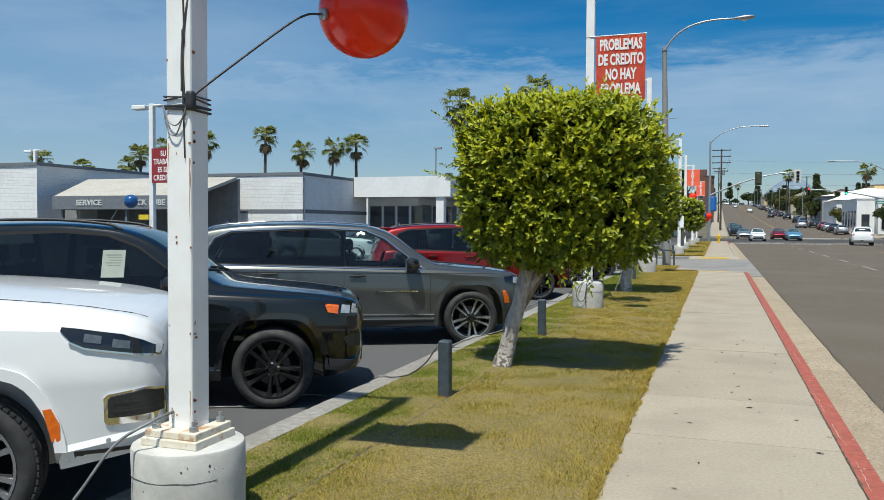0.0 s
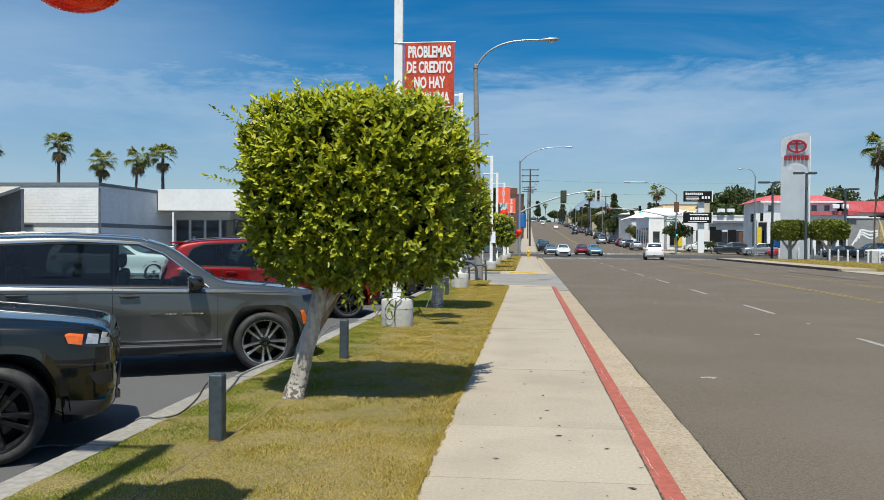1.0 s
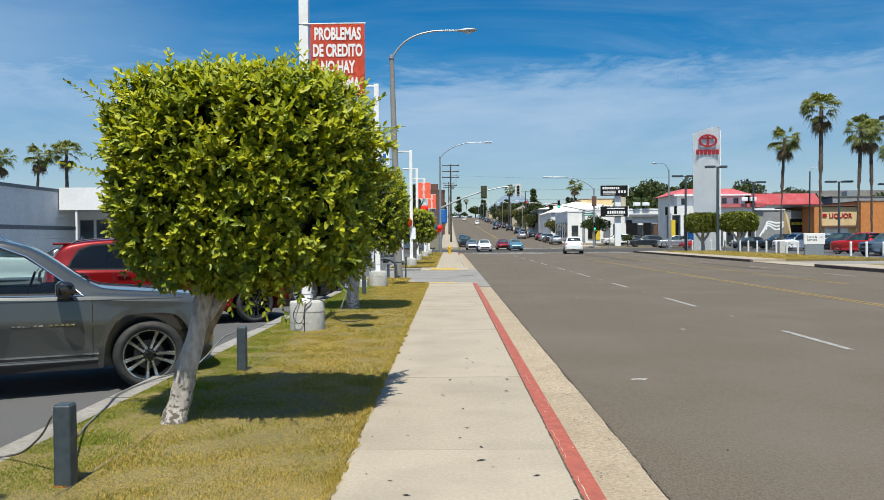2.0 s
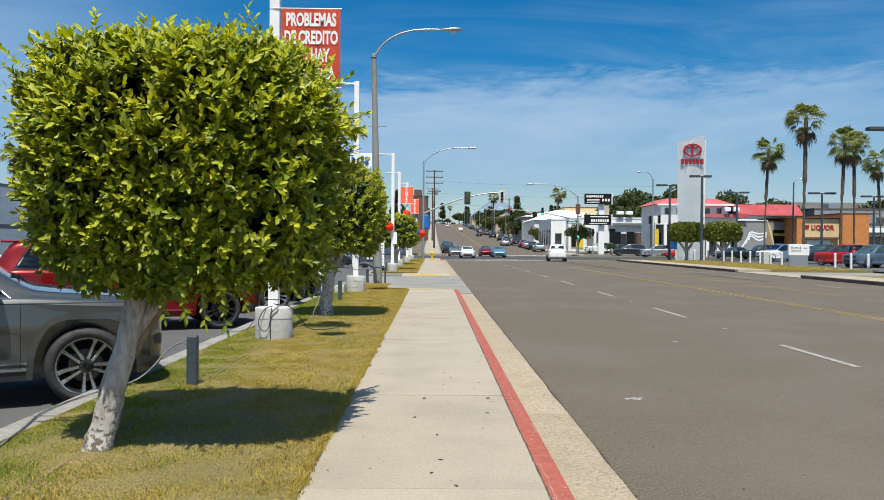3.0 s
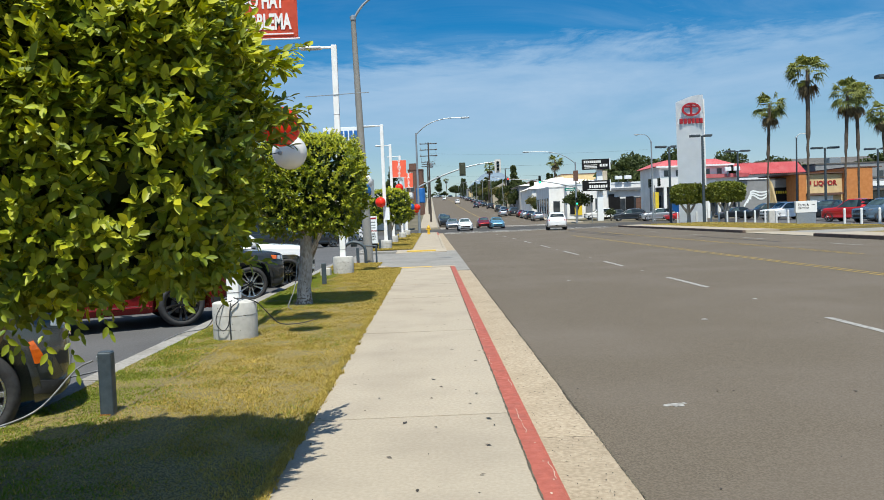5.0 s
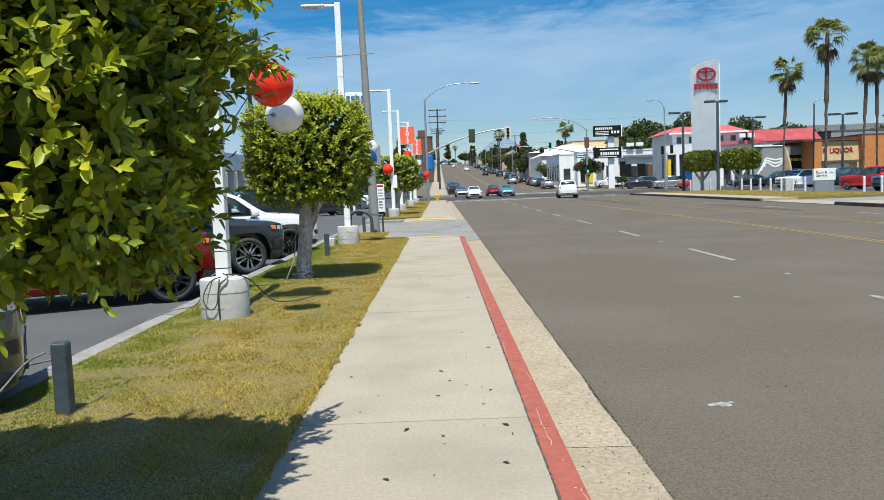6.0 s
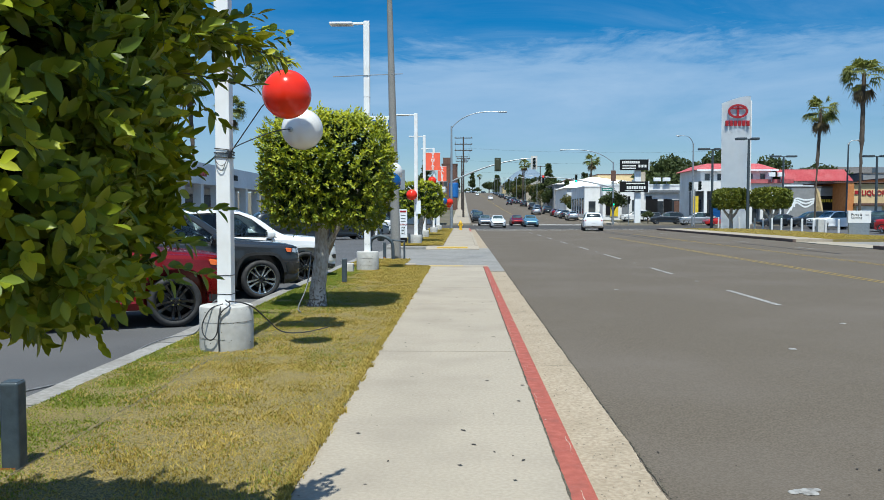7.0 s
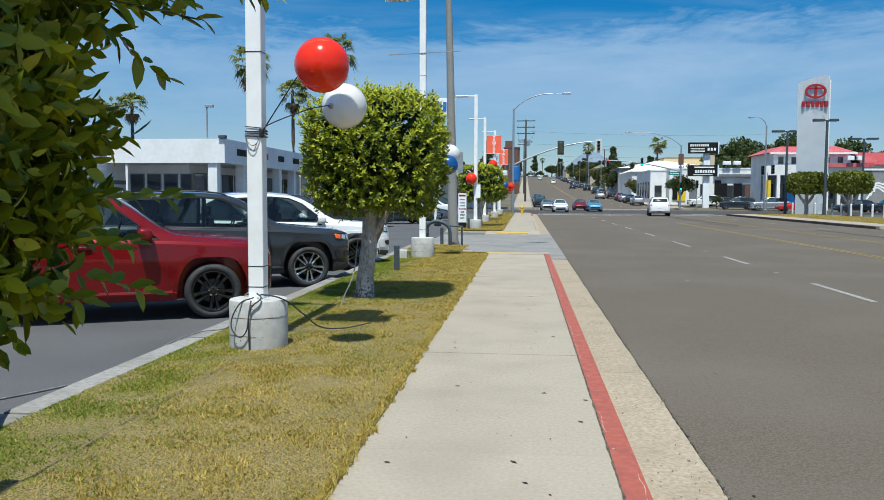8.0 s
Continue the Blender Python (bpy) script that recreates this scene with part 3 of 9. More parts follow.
def setting(name, label, category):
    return thing(name, (0, 0, 0), label, category, kind="structure")


# pavement slabs, each with a rounded edge and an open joint
pavement = setting("pavement", "sandy concrete pavement cast in broad slabs", "pavement")


def slab_mesh(name, w, d, h, material, bevel=0.008):
    bm = box(-w / 2, w / 2, -d / 2, d / 2, -h, 0, 0)
    top = [e for e in bm.edges if all(abs(v.co.z) < 1e-6 for v in e.verts)]
    bmesh.ops.bevel(bm, geom=top, offset=bevel, segments=2, affect='EDGES')
    me = bpy.data.meshes.new(name)
    bm.to_mesh(me), bm.free()
    me.materials.append(material)
    return me


SLAB = slab_mesh("slab", 1.515, 1.5196, 0.14, CONCRETE, 0.0012)
JOINT0 = 6.68
for k in range(-8, 15):
    y = JOINT0 + 1.52 * (k + 0.5)
    if y + 0.76 > 29.7:
        break
    s = part("slab", SLAB, CONCRETE, pavement)
    s.location = (0.7575, y, 0.002 * math.sin(k * 2.3))
    s.rotation_euler = (0.0008 * math.sin(k * 1.7), 0.0006 * math.cos(k), 0)
last = slab_mesh("slab_end", 1.515, 0.10, 0.14, CONCRETE)
s = part("slab", last, CONCRETE, pavement)
s.location = (0.7575, 29.62, 0)
part("joint_bed", box(-0.01, 1.53, -8, 29.7, -0.15, -0.006), JOINT, pavement)
# beyond the driveway
for k in range(22):
    y = 44.3 + 1.98 * (k + 0.5)
    s = part("slab", slab_mesh("far_slab", 1.515, 1.97, 0.14, CONCRETE) if k == 0 else bpy.data.meshes["far_slab"], CONCRETE, pavement)
    s.location = (0.7575, y, 0)
part("joint_bed", box(-0.01, 1.53, 44.3, 87.9, -0.15, -0.016), SEAM, pavement)

JOINT_DIRT = mat("joint_dirt", (0.13, 0.11, 0.075), (0.05, 0.043, 0.03), 30, 0.95, bump=0.4, bscale=60, world_space=True)
CHIP = mat("bare_kerb_chip", (0.52, 0.42, 0.34), (0.44, 0.35, 0.28), 30, 0.9, world_space=True)
# red kerb and its gutter pan, in lengths
kerb = setting("kerb", "kerb with worn red no-parking paint", "kerb")


def kerb_piece(name, y0, y1, material, x0=1.519, x1=1.675, z1=0.004, parent=None):
    bm = box(x0, x1, y0 + 0.003, y1 - 0.003, -0.30, z1)
    edge = [e for e in bm.edges if all(v.co.z > -0.1 for v in e.verts) and all(abs(v.co.x - x1) < 1e-6 for v in e.verts)]
    bmesh.ops.bevel(bm, geom=edge, offset=0.03, segments=4, affect='EDGES')
    return part("kerb_stone", bm, material, parent or kerb, smooth=40)


GJ = [-8.0] + [6.27 + 4.74 * k for k in range(-2, 5)] + [29.75]
for a, b in zip(GJ, GJ[1:]):
    kerb_piece("kerb_stone", a, b, RED_KERB)
for a in range(0, 9):
    kerb_piece("kerb_stone", 44.3 + a * 4.85, 44.3 + (a + 1) * 4.85, RED_KERB if a > 5 else CONCRETE)
# the ragged dirt-filled gap behind the kerb, and hairlines where the paint has split
def ragged_strip(x, wid, y0, y1, z, seed, step=0.03, wave=0.004):
    bm = bmesh.new()
    prev = None
    for k in range(int((y1 - y0) / step) + 1):
        y = y0 + step * k
        o = wave * noise.noise((y * 2.0, seed, 0)) + wave * noise.noise((y * 9.0, seed, 5))
        w = wid * max(0.12, 0.75 + 1.1 * noise.noise((y * 6.0, seed + 3, 0)) + 0.9 * noise.noise((y * 21.0, seed, 7)))
        row = [bm.verts.new((x + o - w / 2, y, z)), bm.verts.new((x + o + w / 2, y, z + 0.0004))]
        if prev:
            bm.faces.new((prev[0], prev[1], row[1], row[0]))
        prev = row
    return bm


part("dirt_gap", ragged_strip(1.517, 0.014, 2.0, 29.6, 0.0066, 1.0), JOINT_DIRT, kerb, "dark dirt in the gap behind the kerb")
rs = random.Random(15)
y = 3.0
while y < 28:
    l = rs.uniform(0.15, 0.9)
    part("paint_crack", ragged_strip(rs.choice((1.545, 1.55, 1.56, 1.585, 1.64)), 0.0045, y, y + l, 0.0052, rs.uniform(0, 50), 0.015, 0.012), CHIP, kerb, "pale split in the red paint")
    y += l + rs.uniform(0.05, 1.1)
for k in range(70):
    cx, cy, r = rs.uniform(1.53, 1.66), 3 + 25 * rs.random() ** 1.4, rs.uniform(0.003, 0.011)
    bm = bmesh.new()
    bm.faces.new([bm.verts.new((cx + r * rs.uniform(0.4, 1.0) * math.cos(a), cy + r * rs.uniform(0.5, 1.6) * math.sin(a), 0.0054)) for a in np.linspace(0, 6.28, 7)[:-1]])
    part("paint_chip", bm, CHIP, kerb)
part("road_edge_gap", ragged_strip(2.155, 0.016, 2.0, 29.6, -0.1415, 9.0, 0.03, 0.006), JOINT_DIRT, kerb)
gutter = setting("gutter", "pebbly concrete gutter beside the kerb", "gutter")
for a, b in zip(GJ, GJ[1:]):
    bm = bmesh.new()
    ys = np.linspace(a + 0.004, b - 0.004, 120)
    prev = None
    for y in ys:
        jag = 0.020 * noise.noise((y * 1.3, 0.3, 0)) + 0.009 * noise.noise((y * 13.0, 4, 0))
        row = [bm.verts.new(c) for c in ((1.672, y, -0.128), (1.80, y, -0.140), (2.145 + jag, y, -0.1435), (2.15 + jag, y, -0.22))]
        if prev:
            for i in range(3):
                bm.faces.new((prev[i], prev[i + 1], row[i + 1], row[i]))
        prev = row
    part("gutter_pan", bm, GUTTER, gutter, smooth=30)
part("gutter_bed", box(1.66, 2.13, -8, 90, -0.3, -0.152), SEAM, gutter)
part("gutter_pan", box(1.672, 2.14, 44.3, 88, -0.25, -0.142), GUTTER, gutter)

# driveway between two ramps
drive = setting("driveway", "concrete driveway apron with sloping ramps", "driveway")


def ramp(y0, y1, z0, z1, material):
    bm = bmesh.new()
    v = [bm.verts.new(c) for c in ((-0.75, y0, z0), (1.675, y0, z0), (1.675, y1, z1), (-0.75, y1, z1), (-0.75, y0, -0.3), (1.675, y0, -0.3), (1.675, y1, -0.3), (-0.75, y1, -0.3))]
    for f in ((0, 1, 2, 3), (0, 4, 5, 1), (1, 5, 6, 2), (2, 6, 7, 3), (3, 7, 4, 0)):
        bm.faces.new([v[i] for i in f])
    return bm


part("ramp", ramp(29.68, 30.9, 0.0, -0.035, CONCRETE), CONCRETE, drive, "pale sloping concrete ramp")
part("ramp", ramp(44.25, 42.9, 0.0, -0.09, CONCRETE), CONCRETE, drive)
part("apron", box(-2.6, 2.13, 30.9, 42.9, -0.30, -0.118), DRIVE, drive)
part("apron_side", box(-2.6, -0.752, 42.9, 44.42, -0.30, -0.02), DRIVE, drive)
part("apron_edge", box(1.66, 2.13, 29.7, 44.3, -0.3, -0.120), DRIVE, drive)
part("tactile_strip", box(-0.25, 1.15, 43.15, 44.0, -0.09, -0.026), TACTILE, drive, "yellow tactile strip")
part("tactile_strip", box(-0.25, 0.95, 30.0, 30.28, -0.06, -0.008), TACTILE, drive, "worn yellow stripe")
part("wheel_stop", box(-0.75, -0.42, 29.9, 30.2, -0.2, 0.07, 0.03), CONCRETE, drive)

# kerb of the lot
lot_kerb = setting("lot_kerb", "low concrete kerb between the lawn and the car lot", "kerb")
for k in range(-4, 12):
    a = 1.0 + 3.05 * k
    b = min(a + 3.05, 33.6)
    bm = box(-2.68, -2.42, a + 0.004, b - 0.004, -0.28, 0.012, 0)
    edge = [e for e in bm.edges if all(v.co.z > -0.1 for v in e.verts)]
    bmesh.ops.bevel(bm, geom=edge, offset=0.018, segments=2, affect='EDGES')
    part("kerb_stone", bm, LOT_KERB, lot_kerb, smooth=40)
lk = box(-2.68, -2.42, 44.4, 87, -0.28, 0.012, 0.015)
part("kerb_stone", lk, LOT_KERB, lot_kerb)

# lawn beds under the grass
lawn = setting("lawn_bed", "dry thatch and soil under the lawn strip", "lawn")


def bed(x0, x1, y0, y1, back=None, step=0.12, h=0.012):
    bm = bmesh.new()
    nx, ny = int((x1 - x0) / step) + 1, int((y1 - y0) / step) + 1
    rows = []
    for j in range(ny + 1):
        row = []
        for i in range(nx + 1):
            x, y = x0 + (x1 - x0) * i / nx, y0 + (y1 - y0) * j / ny
            row.append(bm.verts.new((x, y, h + 0.016 * noise.noise((x * 2.2, y * 2.2, 0)) + 0.008 * noise.noise((x * 9, y * 9, 3)))))
        rows.append(row)
    for a, b in zip(rows, rows[1:]):
        for i in range(nx):
            bm.faces.new((a[i], a[i + 1], b[i + 1], b[i]))
    return part("bed", bm, SOIL, lawn, smooth=60)


bed(-2.43, 0.004, -8, 29.6)
bed(-2.43, -0.76, 29.6, 33.2, step=0.2)
bed(-2.43, 0.004, 44.4, 87, step=0.5)

# far kerb, verge and pavement across the street
WORN_KERB = mat("worn_red_kerb", (0.13, 0.085, 0.07), (0.085, 0.06, 0.05), 3, 0.9, dirt=(0.20, 0.17, 0.14), dscale=0.8, damount=0.6, world_space=True)
far_kerb = setting("far_kerb", "kerb with faded dark red paint across the street", "kerb")
far_pave = setting("far_pavement", "pale pavement and verge across the street", "pavement")
for a, b, z in ((-40, 30, 0.02), (30, 44.6, 0.02), (44.6, 53.6, -0.125), (53.6, 70, 0.02), (70, 86, 0.02)):
    if z > 0:
        part("kerb_stone", box(20.1, 20.3, a + 0.01, b - 0.01, -0.3, z, 0.02), WORN_KERB, far_kerb)
    part("slab", box(20.3, 22.4, a, b, -0.3, z - 0.004), CONCRETE, far_pave)
    part("verge", box(22.4, 29.0, a, b, -0.3, z - 0.01), SOIL if z > 0 else DRIVE, far_pave)
for a, b in ((122, 160), (160, 200), (200, 240), (240, 300), (300, 360), (360, 440), (440, 540)):
    for x0, x1, o in ((20.1, 20.3, far_kerb), (1.95, 2.12, far_kerb), (20.3, 23.5, far_pave), (-0.8, 1.95, far_pave)):
        w = 0.02 if x1 - x0 < 0.3 else 0.0
        bm = bmesh.new()
        v = [bm.verts.new((x, y, rise(y) + 0.15 + w)) for y in np.linspace(a, b, 6) for x in (x0, x1)]
        u = [bm.verts.new((x, y, rise(y) - 0.2)) for y in np.linspace(a, b, 6) for x in (x0, x1)]
        for i in range(5):
            k = i * 2
            bm.faces.new((v[k], v[k + 1], v[k + 3], v[k + 2]))
            bm.faces.new((v[k], v[k + 2], u[k + 2], u[k])), bm.faces.new((v[k + 1], v[k + 3], u[k + 3], u[k + 1]))
        bm.faces.new((v[0], v[1], u[1], u[0]))
        part("kerb_stone" if w else "slab", bm, LOT_KERB if w else CONCRETE, o)

# markings
marks = setting("road_marking", "worn white and yellow painted lines on the street", "road marking")


def mark(x0, x1, y0, y1, material, lift=0.005, name="line"):
    n = max(2, int((y1 - y0) / 6) + 1)
    bm = bmesh.new()
    prev = None
    for y in np.linspace(y0, y1, n):
        row = [bm.verts.new((x, y, rise(y) + lift)) for x in (x0, x1)]
        if prev:
            bm.faces.new((prev[0], prev[1], row[1], row[0]))
        prev = row
    return part(name, bm, material, marks)


for y0, y1 in ((6.8, 9.4), (14.2, 16.6), (21.6, 24.4), (29.0, 31.5), (36.2, 39.4), (43.6, 46.6), (51, 54), (58.3, 61.3), (65.6, 68.6), (73, 76)):
    mark(6.64, 6.76, y0, y1, PAINT_W)
for y in range(130, 560, 14):
    mark(6.64, 6.78, y, y + 3, PAINT_W), mark(15.5, 15.64, y, y + 3, PAINT_W)
for x in (11.0, 11.22):
    mark(x, x + 0.07, -20, 62, PAINT_Y)
for x in (14.4, 14.62):
    mark(x, x + 0.06, 30, 70, PAINT_Y), mark(x - 3.4, x - 3.3, 122, 540, PAINT_Y)
for y in range(26, 84, 9):
    mark(17.3, 17.42, y, y + 2.6, PAINT_W)
for y0, y1 in ((86.4, 87.0), (90.4, 91.0), (116.3, 117.0), (120.0, 120.7)):
    mark(2.3, 20.0, y0, y1, PAINT_X)
mark(11.0, 20.0, 121.0, 121.4, PAINT_X), mark(2.3, 11.0, 84.6, 85.1, PAINT_X)


# sealed cracks, ironwork and litter on the street
for x, y0, y1 in ((13.2, 56, 84), (13.9, 58, 86), (16.4, 40, 52)):
    mark(x, x + 0.14, y0, y1, SEALER, 0.006, "sealed_crack")
rs = random.Random(4)
for x, y in ((5.0, 16.9), (6.7, 19.2), (4.3, 24.5), (6.7, 26.7), (6.7, 33.8), (6.7, 41.4), (6.7, 48.8), (6.7, 56.2), (6.7, 63.6)):
    bm = lathe([(0.05, 0.003), (0.048, 0.008), (0.035, 0.012), (0.005, 0.012)], 10)
    o = part("road_stud", bm, PAINT_W, marks)
    o.location = (x, y, ROAD)
for i in range(16):
    r = rs.uniform(0.012, 0.035)
    bm = lathe([(r, 0.003), (r * 0.9, 0.008), (r * 0.2, 0.009)], 7)
    o = part("mortar_splash", bm, PAINT_W, marks)
    o.location = (3.0 + rs.gauss(0, 0.042), 11.86 + rs.gauss(0, 0.022), ROAD)
GRIT = mat("dark_grit", (0.05, 0.042, 0.034), (0.025, 0.02, 0.016), 20, 0.95)
litter = tagged(new("leaf_litter"), "small dry leaves and grit on the pavement", "litter", kind="stuff")
bm = bmesh.new()
for i in range(3600):
    if i < 190:
        x, y, z = rs.uniform(0.05, 1.48), rs.uniform(4, 29), 0.004
    elif i < 2300:
        x, y, z = rs.uniform(1.70, 2.16) if rs.random() < 0.6 else rs.gauss(2.16, 0.02), 3 + 27 * rs.random() ** 1.5, -0.137
    else:
        x, y, z = rs.uniform(2.3, 10), 3 + 28 * rs.random() ** 1.3, ROAD + 0.003
    a, l = rs.uniform(0, 6.28), rs.uniform(0.004, 0.016) if i < 190 or i > 3530 else rs.uniform(0.003, 0.011)
    if i < 150 or i > 3380:
        l *= rs.uniform(1.2, 2.6)
    c, s_ = math.cos(a) * l, math.sin(a) * l
    v = [bm.verts.new(q) for q in ((x - c, y - s_, z), (x + s_ * 0.4, y - c * 0.4, z + 0.003), (x + c, y + s_, z + 0.002), (x - s_ * 0.4, y + c * 0.4, z + 0.003))]
    bm.faces.new(v)
me = bpy.data.meshes.new("leaf_litter")
bm.to_mesh(me), bm.free()
me.materials.append(GRIT)
litter_mesh = part("grit", me, None, litter)
litter_mesh["kind"] = "stuff"

# ---- vehicles ----
def paint(name, c, metal=0.35, rough=0.28, coat=0.9):
    return mat(name, c, tuple(v * 0.93 for v in c), 240, rough, metal, coat=coat, spec=0.15, bump=0.0, dirt=tuple(v * 0.85 + 0.004 for v in c), dscale=1.2, damount=0.25)


WHITE_CAR = paint("white_car_paint", (0.78, 0.785, 0.79), 0.0, 0.3)
BLACK_CAR = paint("black_car_paint", (0.005, 0.007, 0.008), 0.0, 0.2, 1.0)
GREY_CAR = paint("granite_car_paint", (0.100, 0.107, 0.106), 0.55, 0.30, 1.0)
SLATE_CAR = paint("slate_car_paint", (0.036, 0.041, 0.048), 0.2, 0.3, 0.7)
RED_CAR = paint("dark_red_car_paint", (0.19, 0.005, 0.006), 0.25, 0.28, 0.65)
BRIGHT_RED = paint("red_car_paint", (0.48, 0.02, 0.02), 0.1, 0.3)
SILVER_CAR = paint("silver_car_paint", (0.45, 0.46, 0.47), 0.7, 0.32)
BLUE_CAR = paint("light_blue_car_paint", (0.17, 0.36, 0.50), 0.4, 0.3)
BLUEGREY_CAR = paint("blue_grey_car_paint", (0.13, 0.19, 0.25), 0.5, 0.3)
DARK_CAR = paint("dark_car_paint", (0.025, 0.03, 0.036), 0.3, 0.3)

SUV = dict(L=4.82, fa=0.93, ra=3.845, wr=0.378, arch=0.455,
           top=[(0, 0.80), (0.05, 0.945), (0.14, 1.005), (0.5, 1.065), (1.0, 1.115), (1.40, 1.160), (1.55, 1.235), (2.15, 1.625), (2.45, 1.705), (3.0, 1.74), (3.8, 1.715), (4.35, 1.64), (4.50, 1.55), (4.70, 1.20), (4.79, 1.0), (4.82, 0.80)],
           belt=[(0, 0.74), (0.06, 0.90), (0.3, 0.985), (1.0, 1.045), (1.5, 1.075), (4.3, 1.145), (4.70, 1.05), (4.82, 0.74)],
           plan=[(0, 0.56), (0.05, 0.69), (0.15, 0.79), (0.35, 0.885), (0.7, 0.95), (1.2, 0.965), (3.8, 0.965), (4.45, 0.94), (4.72, 0.86), (4.82, 0.72)],
           edge=[(0, 0.60), (0.1, 0.70), (0.3, 0.76), (1.3, 0.80), (1.6, 0.78), (2.2, 0.70), (3.0, 0.69), (4.2, 0.675), (4.5, 0.69), (4.70, 0.74), (4.82, 0.62)],
           foot=[(0, 0.50), (0.04, 0.36), (0.2, 0.29), (0.6, 0.25), (4.2, 0.27), (4.6, 0.34), (4.82, 0.48)])
SEDAN = dict(L=4.75, fa=0.93, ra=3.70, wr=0.335, arch=0.40,
             top=[(0, 0.62), (0.06, 0.72), (0.3, 0.80), (0.9, 0.90), (1.35, 0.95), (1.5, 1.0), (2.15, 1.36), (2.6, 1.44), (3.2, 1.44), (3.6, 1.36), (4.15, 1.10), (4.5, 1.06), (4.70, 1.0), (4.75, 0.75)],
             belt=[(0, 0.58), (0.1, 0.70), (0.5, 0.80), (1.4, 0.90), (3.9, 0.98), (4.6, 0.92), (4.75, 0.7)],
             plan=[(0, 0.60), (0.08, 0.74), (0.3, 0.84), (0.8, 0.895), (3.6, 0.90), (4.4, 0.86), (4.68, 0.78), (4.75, 0.64)],
             edge=[(0, 0.55), (0.3, 0.72), (1.3, 0.78), (1.6, 0.70), (2.3, 0.57), (3.3, 0.56), (3.9, 0.66), (4.5, 0.74), (4.75, 0.58)],
             foot=[(0, 0.36), (0.1, 0.22), (4.4, 0.24), (4.75, 0.4)])


def shorter_nose(spec, cut):
    out = dict(spec)

    def f(s):
        return s * (0.3 - cut) / 0.3 if s < 0.3 else s - cut
    for key in ("top", "belt", "foot", "plan", "edge"):
        out[key] = [(f(s), v) for s, v in spec[key]]
    for key in ("L", "fa", "ra"):
        out[key] = f(spec[key])
    out["map"] = f
    return out


def stretched(spec, cut, add, sz=1.0, sw=1.0, sl=1.0, **changes):
    out = dict(spec)

    base = spec.get("map", lambda s: s)

    def f(s):
        return (s if s <= cut else s + add) * sl
    for key in ("top", "belt", "foot"):
        out[key] = [(f(s), v * sz) for s, v in spec[key]]
    for key in ("plan", "edge"):
        out[key] = [(f(s), v * sw) for s, v in spec[key]]
    for key in ("L", "fa", "ra"):
        out[key] = f(spec[key])
    out["map"], out["sz"] = (lambda s: f(base(s))), sz
    out.update(changes)
    return out


SUV_STUB = shorter_nose(SUV, 0.15)
SUV = shorter_nose(SUV, 0.08)


